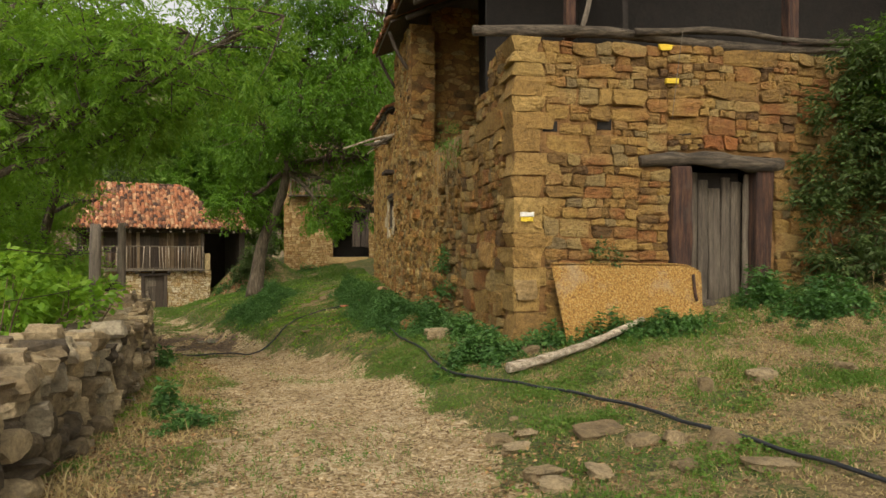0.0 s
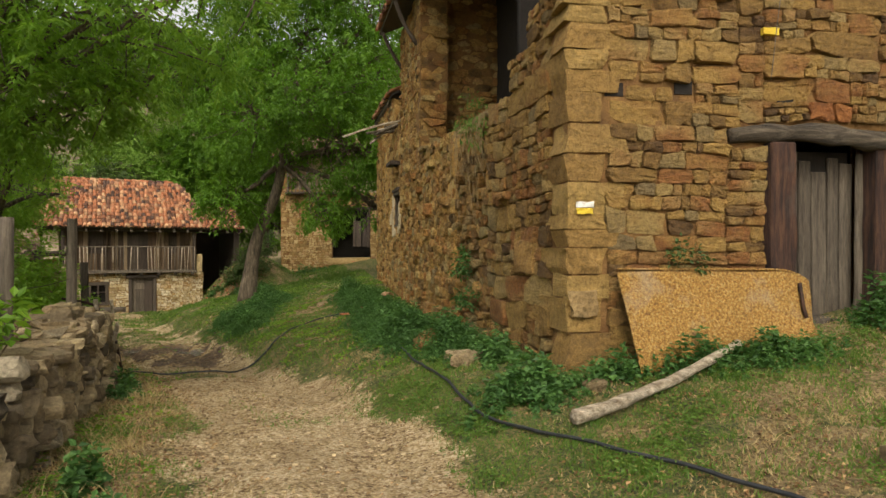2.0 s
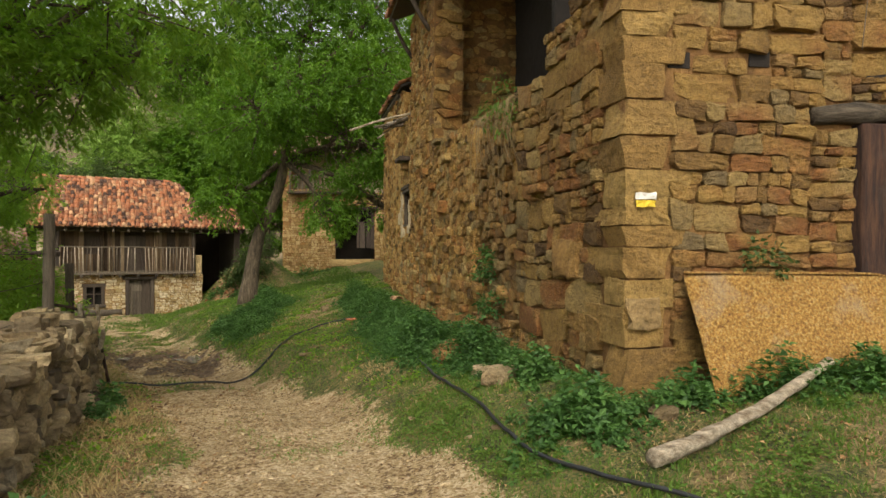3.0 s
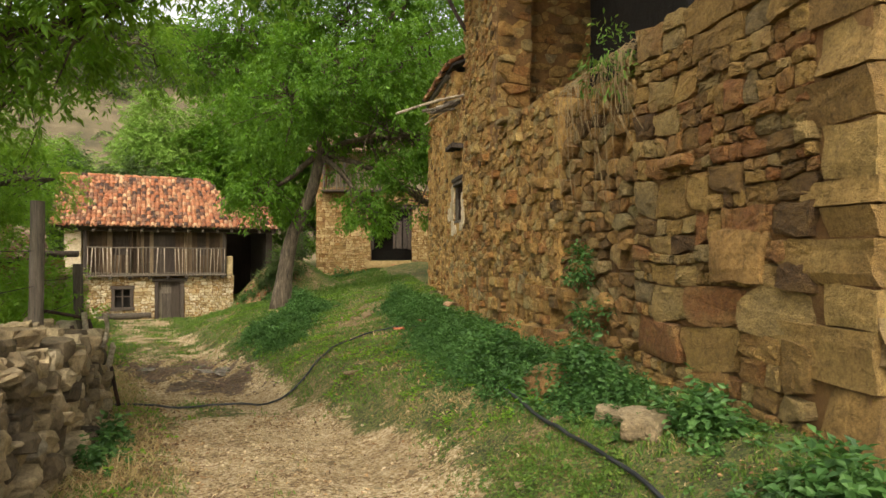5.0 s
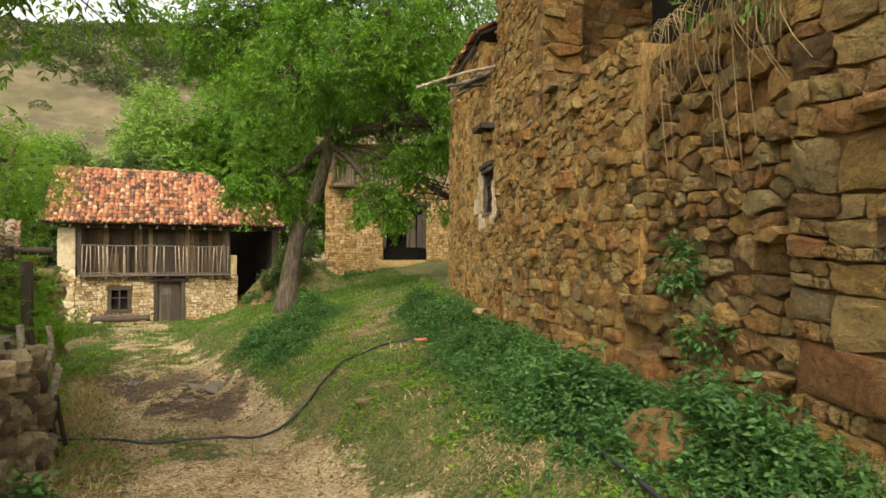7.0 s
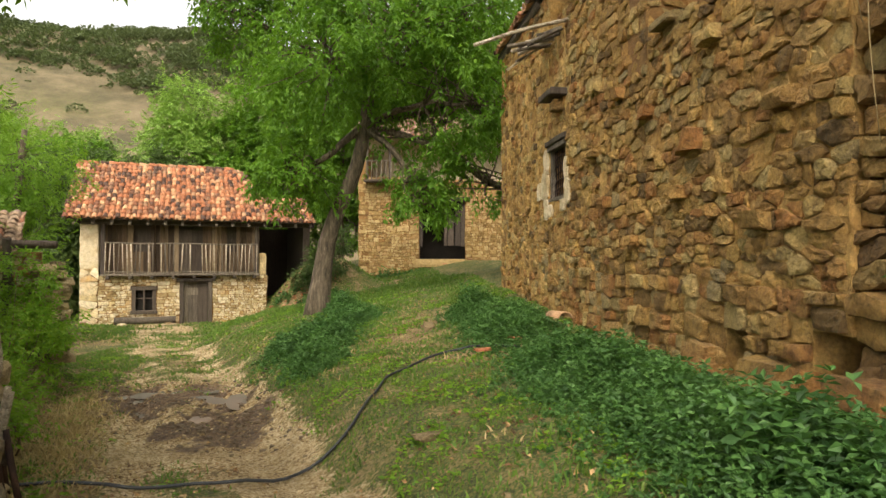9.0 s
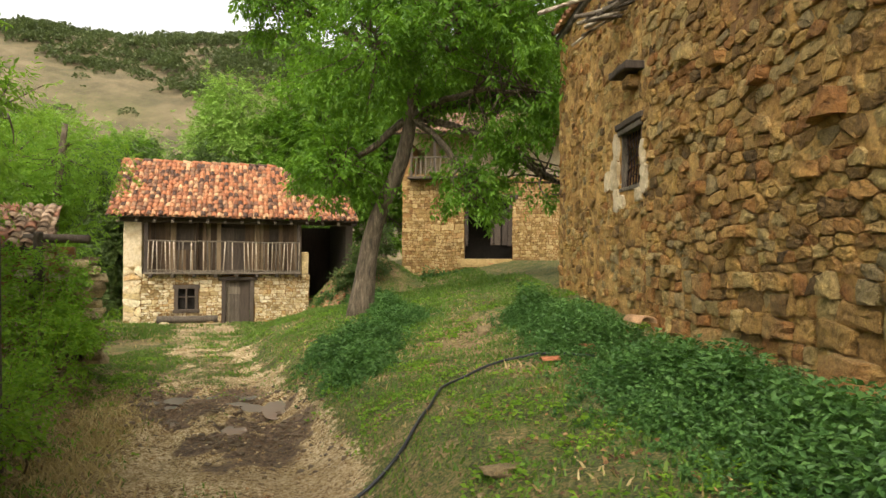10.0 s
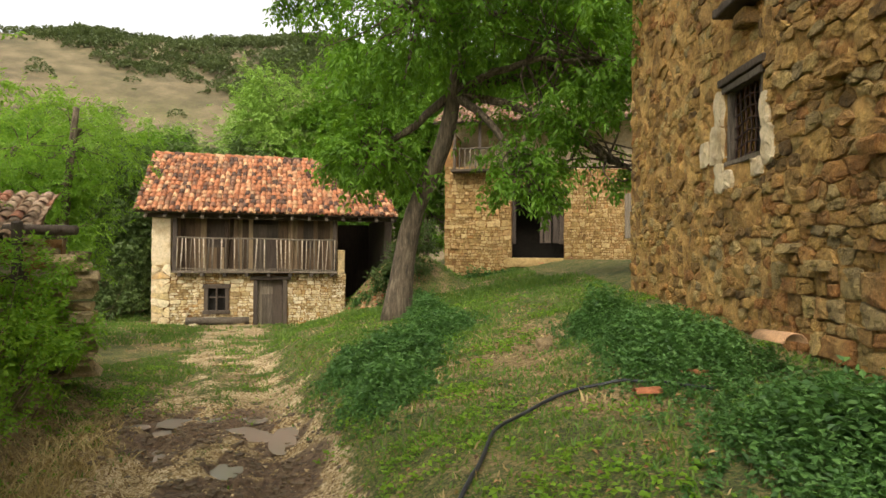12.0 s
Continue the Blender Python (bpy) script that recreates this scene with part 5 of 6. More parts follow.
for u in (0.5, 1.6, 3.5):
    part("post", box_data("post", p3(u, 5.9, -0.5), (0.12, 0.12, 2.1), DARKWOOD, 0.01, 0.005), house3)
step_at = H3 + EX * 4.0 + SY * 0.15
step_z = float(ground_z(step_at[0], step_at[1]))
part("step", stone_data("step", step_at + UP * (step_z + 0.1), (2.1, 0.5, 0.4), HONEY, rng), house3, "worn stone threshold")
part("side_door", box_data("side_door", p3(8.1, 2.9, -0.06), (0.8, 0.06, 1.9), GREYWOOD, 0.01, 0.005), house3, "grey wooden side door")
tiled_roof(house3, H3 + SY * 0.9 - EX * 0.4 + UP * 6.9, EX, -SY * math.cos(0.4) + UP * math.sin(0.4), 9.6, 4.5, rng, 0, clay=TILE_OLD)

# ---- low tiled ruin beside the lane ----
ruin = thing("ruined_shed", (-11.2, 19.9, -0.8), "collapsed stone shed with a low broken tile roof", "shed")
RA, RO = np.array([0.80, 0.60, 0]), np.array([0.60, -0.80, 0])
for k in range(26):
    h = -0.75 + 0.15 * (k // 2)
    part("stone", stone_data("stone", np.array([-10.95, 19.8, h + 0.05]) + RA * (0.14 * (-1) ** k) + rng.normal(0, 0.03, 3), (rng.uniform(0.25, 0.4), 0.5, 0.15), DRYSTONE, rng, 0.64, n=3), ruin)
slab("wall", np.array([-13.6, 17.9, 0]), RA, RO, 0.0, 3.1, -1.0, 1.35, 0.4, MORTAR, ruin, "", 0.0)
rects = [(0.0, 3.1, -1.0, 1.35)]
wall_stones(ruin, rects, np.array([-13.6, 17.9, 0]), RA, RO, DRYSTONE, rng, 0, proud=0.03, uneven=0.03)
tiled_roof(ruin, np.array([-13.8, 17.6, 1.35]), RA, -RO * math.cos(0.35) + UP * math.sin(0.35), 3.0, 2.4, rng, 0, clay=TILE_OLD)
part("post", box_data("post", Matrix.Translation((-11.35, 19.2, 0.6)), (0.12, 0.12, 2.0), DARKWOOD, 0.02, 0.015), ruin, "grey timber post")
part("beam", tubes("beam", [(np.array([[-11.8, 19.4, 1.5], [-11.2, 19.5, 1.5], [-10.7, 19.6, 1.48]]), 0.075)], DARKWOOD, 7, 0.15), ruin)

# ---- dry-stone wall along the lane ----
FACE_Y, FACE_X = [0.5, 3.8, 6.4, 8.0, 10.5, 13.2], [-1.55, -2.42, -3.15, -3.8, -4.75, -6.1]
lane_wall = thing("dry_stone_wall", (-3.15, 6.4, 0.0), "low mossy dry-stone field wall with tumbled capping stones", "stone wall")
n_st = 0
rest_V = []
for back_row in (0, 1):
    y = 0.5
    while y < 13.3:
        f = np.interp(y, FACE_Y, FACE_X)
        a = math.atan2(np.interp(y + 0.3, FACE_Y, FACE_X) - f, 0.3)
        base_z = float(ground_z(f + 0.12, y)) - 0.08
        top = np.interp(y, [0.5, 4, 7.9, 10, 12, 13.2], [0.9, 0.78, 0.62, 0.74, 0.47, 0.28]) + 0.09 * math.sin(3 * y) + 0.06 * math.sin(7.3 * y)
        step_y = rng.uniform(0.13, 0.3)
        z = base_z
        while z < top:
            h = rng.uniform(0.07, 0.2)
            w = step_y * rng.uniform(0.7, 1.05)
            deep = rng.uniform(0.3, 0.5)
            c = (f - 0.24 - 0.36 * back_row - 0.10 * (z - base_z) + rng.normal(0, 0.04), y + step_y / 2 + rng.normal(0, 0.04), z + h / 2)
            if not back_row or z > top - 0.4:
                v = block_verts((w * 0.98, deep * rng.uniform(0.6, 0.9), h * 1.02), rng, 3, 0.3, 0.15)
                tip = rng.normal(0, 0.24)
                v = np.stack([v[:, 0] * math.cos(tip) - v[:, 2] * math.sin(tip), v[:, 1], v[:, 0] * math.sin(tip) + v[:, 2] * math.cos(tip)], -1)
                v = turn_z(v, math.pi / 2 - a + rng.normal(0, 0.15)) + np.array(c)
                if y < 9.0 and n_st < 290:
                    part("stone", mesh("stone", v, BLOCK[3][1], DRYSTONE, False), lane_wall)
                    n_st += 1
                else:
                    rest_V.append(v)
            z += h
        y += step_y
part("stonework", mesh("stonework", *joined(np.array(rest_V), BLOCK[3][1]), DRYSTONE, False), lane_wall, kind="stuff")
for k in range(95):
    y = rng.uniform(2.0, 12.5)
    f = np.interp(y, FACE_Y, FACE_X)
    top = np.interp(y, [0.5, 4, 7.9, 10, 12, 13.2], [0.9, 0.78, 0.62, 0.74, 0.47, 0.28])
    part("capping_stone", stone_data("capping_stone", (f - rng.uniform(0.12, 0.7), y, top + rng.uniform(0.02, 0.1)), (rng.uniform(0.18, 0.42), rng.uniform(0.16, 0.3), rng.uniform(0.07, 0.15)), ROCK if rng.random() < 0.45 else DRYSTONE, rng, rng.uniform(0, 3), rng.normal(0, 0.2)), lane_wall)

# ---- trees ----
rng = np.random.default_rng(5)
tree("walnut_tree", "leaning old walnut tree with grey trunk and drooping leaves", (-7.6, 25.5, -0.3),
     [(-7.6, 25.5, -0.5), (-7.45, 25.5, 1.0), (-7.2, 25.5, 2.2), (-6.5, 25.5, 3.6), (-6.25, 25.5, 5.0), (-6.0, 25.6, 7.0)],
     [(-8.1, 24.9, 3.4, 1.1), (-10.0, 25.6, 8.0, 1.3), (-6.9, 24.6, 6.4, 1.9), (-5.2, 25.2, 7.2, 2.4), (-3.9, 25.2, 5.3, 1.9), (-3.2, 25.6, 3.5, 1.25), (-4.6, 24.9, 2.9, 0.9), (-6.0, 26.6, 9.4, 2.8), (-8.5, 26.2, 8.9, 2.2), (-3.4, 26.4, 8.2, 2.4), (-6.8, 25.6, 12.0, 2.8), (-2.4, 26.0, 5.2, 1.5), (-3.0, 26.2, 11.2, 2.4)],
     11000, 0.165, (BARK, LEAF_WALNUT), rng, 3, 0.32, 0.42, 34, 0.8, 0.27, low=10)
tree("ash_tree", "ash tree with feathery pinnate leaves overhanging the lane", (-7.4, 9.6, 0.4),
     [(-7.4, 9.6, 0.1), (-7.2, 9.6, 1.6), (-7.0, 9.5, 3.2), (-6.8, 9.4, 5.0)],
     [(-6.3, 9.6, 3.6, 1.4), (-5.2, 9.2, 4.6, 1.4), (-7.6, 10.4, 3.2, 1.5), (-6.4, 10.8, 5.4, 1.7), (-7.6, 8.6, 5.0, 1.8), (-4.4, 9.6, 4.4, 1.0), (-8.8, 10.2, 5.6, 1.8), (-3.3, 9.7, 4.7, 1.0), (-4.9, 10.2, 3.6, 0.9)],
     4000, 0.108, (BARK, LEAF_ASH), rng, 5, 0.3, 0.34, 18, 0.35, 0.16)
tree("ash_tree", "young ash tree leaning over the end of the wall", (-8.8, 13.4, 0.2),
     [(-8.8, 13.4, -0.5), (-8.6, 13.4, 1.4), (-8.2, 13.5, 3.0), (-7.8, 13.6, 4.6)],
     [(-6.3, 13.6, 4.5, 1.1), (-7.6, 14.0, 4.3, 1.3), (-5.5, 12.9, 4.9, 0.9), (-8.6, 12.8, 3.6, 1.4), (-9.4, 13.8, 4.8, 1.6), (-7.4, 12.6, 6.0, 1.6), (-8.6, 15.2, 2.7, 0.7)],
     900, 0.11, (BARK, LEAF_ASH), rng, 5, 0.3, 0.34, 12, 0.4, 0.12)
tree("ash_tree", "slender ash tree behind the hedge by the lane", (-11.9, 15.4, 0.0),
     [(-11.9, 15.4, -0.6), (-11.8, 15.4, 1.5), (-11.6, 15.5, 3.0), (-11.5, 15.6, 4.4)],
     [(-10.6, 15.6, 2.7, 1.2), (-12.2, 16.2, 3.6, 1.7), (-11.6, 14.6, 4.4, 1.5), (-12.9, 15.2, 4.8, 1.8), (-10.5, 17.0, 3.0, 0.9), (-12.4, 17.4, 2.2, 1.4)],
     4200, 0.1, (BARK, LEAF_ASH), rng, 5, 0.3, 0.34, 26, 0.35, 0.13)
tree("hedgerow_tree", "dense young tree behind the low ruin", (-15.5, 24.0, -1.0),
     [(-15.5, 24, -1.4), (-15.4, 24, 1), (-15.3, 24.1, 3), (-15.2, 24.2, 4.6)],
     [(-15.5, 23.8, 1.4, 1.3), (-16.4, 23.8, 2.6, 1.7), (-15.6, 24.6, 3.8, 1.5), (-17.2, 24.6, 3.8, 1.9), (-17.5, 24.2, 1.2, 1.8)],
     3600, 0.12, (BARK, LEAF_ASH), rng, 4, 0.3, 0.36, 20, 0.4, 0.14)
dark_at = [(-23.5, 36.5, 7.5), (-27.0, 33.5, 8.0), (-21.0, 41.0, 8.0), (-30.5, 36.5, 9.0), (-25.0, 41.0, 8.5), (-33.5, 33.0, 9.0)]
for q, (x, y, h) in enumerate(dark_at):
    z = float(ground_z(x, y))
    tree("thicket_tree", "dark dense thicket tree behind the cottage", (x, y, z), [(x, y, z - 0.3), (x + 0.1, y, z + 1.2), (x, y, z + 2.6), (x + 0.2, y, z + h * 0.7)],
         [(x + rng.normal(0, 1.0), y + rng.normal(0, 0.8), z + f * h, 2.2 - 0.6 * abs(f - 0.5)) for f in (0.15, 0.3, 0.45, 0.6, 0.75, 0.88)],
         5200, 0.2, (BARK, LEAF_DARK if q in (0, 2) else LEAF_WALNUT), rng, 3, 0.3, 0.45, 14, 0.3, 0.14)
light_at = [(-21.4, 44.5, 13.2, 3.2), (-17.0, 45.0, 12.6, 3.0), (-31.5, 49.0, 11.5, 2.4), (-12.8, 46.5, 14.0, 3.4), (-36.0, 48.0, 12.0, 3.2), (-8.4, 49.0, 15.5, 3.8), (-2.5, 50.0, 16.0, 4.0), (-25.6, 47.5, 7.0, 2.4)]
for q, (x, y, h, r) in enumerate(light_at):
    z = float(ground_z(x, y))
    pale = q in (0, 2, 4)
    tree("willow_tree" if pale else "poplar_tree", "light green rounded willow behind the houses" if pale else "bright green tall tree behind the houses", (x, y, z), [(x, y, z - 0.3), (x + 0.1, y, z + 2), (x, y, z + 4), (x + 0.2, y, z + h * 0.7)],
         [(x + rng.normal(0, r * (0.14 if pale else 0.35)), y + rng.normal(0, r * 0.3), z + f * h, r * (1.0 - (1.1 if pale else 0.6) * abs(f - 0.6))) for f in (0.22, 0.36, 0.48, 0.6, 0.72, 0.86)],
         9000 if pale else 6500, 0.19 if pale else 0.26, (BARK, LEAF_LIGHT if pale else LEAF_WALNUT), rng, 3, 0.34, 0.4, 14, 0.2, 0.2, 1.0)

# scrub on the hill
n = 9500
ra, rr_ = rng.uniform(-1.05, -0.1, n), np.sqrt(rng.uniform(90**2, 262**2, n))
sx, sy = -3 + rr_ * np.sin(ra), 12 + rr_ * np.cos(ra)
sr = np.hypot(sx + 3, sy - 12)
zz = ground_z(sx, sy)
el = (zz - 1.2) / sr
az = np.arctan2(sx + 3, sy - 12)
edge_el = 0.272 + 0.018 * np.sin(14 * az + 1) - 0.05 * smooth(-0.66, -0.5, az)
keep = (sr < 262) & (sr > 75) & ((el > edge_el + rng.normal(0, 0.006, n)) | (rng.random(n) < 0.035)) & (rng.random(n) < 0.5 + 0.5 * (patchy(sx * 0.07, sy * 0.07) > -0.15)) & (rng.random(n) < 0.62)
sx, sy, zz, sr = sx[keep], sy[keep], zz[keep], sr[keep]
per = 150
size = 1.3 + 2.4 * rng.random(len(sx)) ** 1.6
d = sphere_dirs(len(sx) * per, rng)
d[:, 2] = np.abs(d[:, 2]) * 0.85 - 0.1
c = np.repeat(np.stack([sx, sy, zz], -1), per, 0)
sz = np.repeat(size, per)
P = c + d * (sz * (0.8 + 0.2 * rng.random(len(sz))))[:, None]
scrub = new("scrub_bushes", leaf_mesh("scrub_bushes", P, d + rng.normal(0, 0.6, d.shape), sz * 0.24, SCRUB, rng, 0.8))
tagged(scrub, "dark evergreen scrub covering the dry hillside", "bushes", kind="stuff")

# ---- shrubs and climbers ----
shrub("bramble_bush", "bright green bramble bush with red tips on the wall", "bush", [(-4.1, 5.9, 1.0, 0.5), (-4.6, 6.4, 1.15, 0.55), (-3.9, 6.6, 0.9, 0.4), (-5.1, 5.8, 1.0, 0.5), (-4.5, 7.2, 0.95, 0.4)], 900, 0.1, (TWIG, LEAF_BRIGHT), rng, 40, 0.62)
shrub("hedge", "dark green hedge of brambles and saplings behind the wall", "hedge", [(-6.7, 10.6, 0.9, 0.75), (-7.6, 12.0, 1.1, 0.9), (-7.1, 8.6, 1.1, 0.8), (-8.2, 11.0, 1.6, 1.2), (-8.0, 9.0, 1.4, 1.2), (-8.4, 13.6, 1.1, 1.1), (-9.4, 12.6, 1.9, 1.2)], 4200, 0.085, (TWIG, LEAF_ASH), rng, 70, 0.5, 2, 0.2)
shrub("hedge", "leafy bramble hedge along the lane", "hedge", [(-8.7, 14.5, -0.2, 0.65), (-9.4, 15.5, -0.1, 0.75), (-10.0, 16.8, -0.1, 0.8), (-10.8, 18.1, -0.1, 0.8), (-9.8, 14.5, 0.5, 0.7), (-11.0, 16.4, 0.7, 0.8), (-7.7, 13.6, -0.1, 0.4), (-11.4, 18.2, 0.5, 0.8), (-10.8, 19.3, 0.0, 0.5), (-10.9, 18.9, 0.9, 0.6), (-10.1, 18.3, 0.0, 0.6)], 4200, 0.08, (TWIG, LEAF_BRIGHT), rng, 80, 0.5, 2, 0.18)
shrub("bramble_bush", "fresh green brambles and weeds at the lane edge", "bush", [(-7.1, 13.9, -0.3, 0.4), (-7.8, 14.7, -0.3, 0.5), (-8.5, 15.6, -0.45, 0.5), (-9.2, 16.6, -0.6, 0.5), (-9.8, 17.5, -0.7, 0.5)], 1000, 0.065, (TWIG, LEAF_BRIGHT), rng, 40, 0.5, 2, 0.16)
shrub("thicket", "dark thicket of scrub under the trees", "bush", [(-21.5, 33.5, -0.3, 1.4), (-23.5, 33.0, 0.0, 1.7), (-26.5, 33.0, 0.2, 1.9), (-22.8, 36.5, 0.5, 1.7), (-24.8, 30.2, -0.2, 1.3)], 3000, 0.16, (TWIG, LEAF_DARK), rng, 60, 0.5, 2, 0.25)
# Dark leaf colour and added clumps by the door imitate shade under the climber.
climber = shrub("climbing_shrub", "leafy climbing shrub by the door, darkened and filled out to stand for shade", "shrub", [tuple(on_front(4.4, 2.1, 0.12)) + (0.42,), tuple(on_front(4.45, 1.3, 0.2)) + (0.45,), tuple(on_front(4.75, 2.6, 0.2)) + (0.55,), tuple(on_front(4.8, 1.6, 0.25)) + (0.5,), tuple(on_front(4.6, 3.6, 0.12)) + (0.4,), tuple(on_front(5.5, 4.3, 0.5)) + (0.75,), tuple(on_front(5.0, 3.3, 0.4)) + (0.6,), tuple(on_front(5.9, 3.0, 0.7)) + (0.9,), tuple(on_front(5.4, 2.2, 0.35)) + (0.6,), tuple(on_front(6.6, 2.2, 0.7)) + (0.9,), tuple(on_front(4.9, 4.2, 0.25)) + (0.45,), tuple(on_front(5.3, 1.1, 0.4)) + (0.6,), tuple(on_front(6.2, 1.3, 0.8)) + (0.8,), tuple(on_front(7.0, 3.6, 0.6)) + (1.0,)], 4600, 0.095, (TWIG, LEAF_DARK), rng, 8, 0.42, 3, 0.22)
shrub("elder_sapling", "fresh green leafy shrub hanging beside the barn wall", "shrub", [tuple(on_front(5.7, 4.5, 0.7)) + (0.55,), tuple(on_front(5.3, 3.7, 0.6)) + (0.45,), tuple(on_front(5.9, 3.2, 0.9)) + (0.5,)], 700, 0.1, (TWIG, LEAF_WALNUT), rng, 5, 0.45, 3, 0.24)
shrub("dead_bramble", "brown dry bramble tangle beside the barn door", "bush", [tuple(on_front(5.1, 1.5, 0.3)) + (0.6,), tuple(on_front(5.8, 1.6, 0.6)) + (0.6,), tuple(on_front(4.6, 1.2, 0.2)) + (0.4,)], 420, 0.06, (TWIG, STRAW), rng, 120, 0.4)
shrub("elder_bush", "dark elder bush beside the farmhouse corner", "bush", [(-10.3, 35.0, 1.0, 0.8), (-10.8, 34.6, 0.5, 0.6), (-10.0, 35.4, 1.9, 0.7)], 900, 0.13, (TWIG, LEAF_DARK), rng, 16, 0.5, 2, 0.2)
shrub("wall_fern", "small leafy plant rooted in the wall joints", "plant", [tuple(on_west(4.0, 1.4, 0.06)) + (0.2,), tuple(on_west(3.6, 0.85, 0.03)) + (0.12,)], 260, 0.06, (TWIG, LEAF_NETTLE), rng, 0, 0.6)
shrub("wall_plant", "small ivy-leaved plant rooted between wall stones", "plant", [tuple(on_front(1.25, 1.52, 0.06)) + (0.15,)], 60, 0.05, (TWIG, LEAF_DARK), rng, 0, 0.7)
# dead creeper hanging over the broken sill
creeper = thing("dead_creeper", tuple(on_west(3.4, 3.5)), "withered creeper and weeds hanging from the broken wall top", "plant")
runs = []
for k in range(70):
    u = 2.7 + abs(rng.normal(0, 0.7)) if k % 2 else rng.uniform(2.6, 4.6)
    L = rng.uniform(0.2, 0.9) if k % 9 else 1.5
    runs.append((curve([on_west(u, 3.5 + rng.uniform(0, 0.1), -0.1), on_west(u + rng.normal(0, 0.1), 3.62, 0.1), on_west(u + rng.normal(0, 0.15), 3.5 - L * 0.5, 0.14), on_west(u + rng.normal(0, 0.2), 3.5 - L, 0.06)], 8), rng.uniform(0.002, 0.004)))
part("withered_growth", tubes("withered_growth", runs, MOSS_TWIG, 4), creeper, kind="stuff")
P, d, _ = lobe_points([tuple(on_west(3.1, 3.6, 0.05)) + (0.35,), tuple(on_west(2.9, 3.3, 0.1)) + (0.3,), tuple(on_west(3.6, 3.5, 0.05)) + (0.25,)], 420, rng)
part("green_growth", leaf_mesh("green_growth", P, d + np.array([0, 0, -0.4]), 0.08, GRASS, rng, 0.3), creeper, kind="stuff")

# ---- nettle beds ----


def nettles(label, spots, plants, rng, tall=0.38, leaf=0.085):
    """Beds of upright plants with leaves in opposite pairs; a spot is x, y, radius along and across, turn."""
    S = np.array(spots)
    area = S[:, 2] * S[:, 3]
    pick = rng.choice(len(S), plants, p=area / area.sum())
    q = rng.normal(0, 0.45, (plants, 2))
    a = S[pick, 4]
    x = S[pick, 0] + q[:, 0] * S[pick, 2] * np.cos(a) - q[:, 1] * S[pick, 3] * np.sin(a)
    y = S[pick, 1] + q[:, 0] * S[pick, 2] * np.sin(a) + q[:, 1] * S[pick, 3] * np.cos(a)
    h = tall * np.exp(-0.35 * (q**2).sum(1) / 0.2) * rng.uniform(0.45, 1.35, plants) * (1 + 0.45 * patchy(x * 1.6, y * 1.6))
    # keep out of the barn
    inside = ((x - CORNER[0]) * WEST_OUT[0] + (y - CORNER[1]) * WEST_OUT[1] < 0.08) & ((x - CORNER[0]) * FRONT_OUT[0] + (y - CORNER[1]) * FRONT_OUT[1] < 0.08)
    x, y, h = x[~inside], y[~inside], h[~inside]
    b = np.stack([x, y, ground_z(x, y)], -1)
    lean = rng.normal(0, 0.16, (len(x), 3))
    lean[:, 2] = 1
    Ps, Ds, Ls = [], [], []
    for k in range(6):
        f = (k + 1) / 6
        turn = rng.uniform(0, 6.28, len(x))
        for s in (0, math.pi, math.pi / 2):
            if s == math.pi / 2 and k < 4:
                continue
            dv = np.stack([np.cos(turn + s), np.sin(turn + s), rng.normal(0.0, 0.4, len(x)) + 0.35 * (f > 0.9) - 0.25 * (f < 0.6)], -1)
            Ps.append(b + lean * (h * f)[:, None]), Ds.append(dv), Ls.append(leaf * (1.25 - 0.5 * f) * (0.6 + h / tall * 0.5))
    t = thing("nettle_bed", tuple(b[0]), label, "nettles")
    t["kind"] = "stuff"
    part("leaves", leaf_mesh("leaves", np.concatenate(Ps), np.concatenate(Ds), np.concatenate(Ls), LEAF_NETTLE, rng, 0.6, 0.3), t, kind="stuff")
    return t


WA = math.atan2(WEST[1], WEST[0])
nettles("dense bed of dark green nettles along the barn wall", [(-1.0, 12.6, 2.6, 0.75, WA), (-1.55, 15.2, 2.2, 0.85, WA), (-0.2, 10.6, 1.2, 0.5, WA), (-2.4, 18.6, 1.9, 0.75, WA), (-3.0, 20.6, 1.3, 0.7, WA)], 6500, rng, 0.36, 0.062)
nettles("clump of nettles on the earth bank by the lane", [(-6.0, 20.3, 1.6, 0.9, 1.9), (-5.5, 18.8, 1.0, 0.6, 1.9), (-5.9, 22.6, 1.5, 0.8, 1.7), (-6.7, 20.6, 0.9, 0.5, 1.9), (-6.7, 24.6, 1.0, 0.6, 1.7)], 3200, rng, 0.34, 0.075)
nettles("nettles growing round the rusty sheet and door", [(2.9, 8.1, 0.7, 0.35, 0.17), (2.2, 8.15, 0.7, 0.22, 0.17), (4.4, 8.6, 0.6, 0.35, 0.17), (1.3, 8.05, 0.6, 0.25, 0.3), (0.45, 7.9, 0.7, 0.5, 0.5), (4.9, 8.0, 0.9, 0.5, 0.17), (0.3, 9.2, 0.6, 0.35, WA)], 900, rng, 0.3, 0.075)
nettles("weeds at the foot of the dry-stone wall", [(-4.5, 10.3, 0.4, 0.25, 1.9), (-2.75, 6.3, 0.5, 0.15, 1.9), (-2.3, 5.6, 0.4, 0.25, 1.2), (-4.9, 11.2, 0.5, 0.2, 1.9)], 160, rng, 0.2, 0.075)
nettles("weeds on the rubble bank beside the cottage", [(-11.2, 35.2, 1.0, 0.6, 0.5), (-12.3, 34.9, 0.5, 0.4, 0.5), (-8.0, 38.2, 1.6, 0.35, 0.05), (-3.2, 38.3, 1.4, 0.4, 0.05), (-9.9, 33.5, 1.2, 0.8, 0.4)], 380, rng, 0.4, 0.13)

# ---- loose things ----
rng = np.random.default_rng(11)


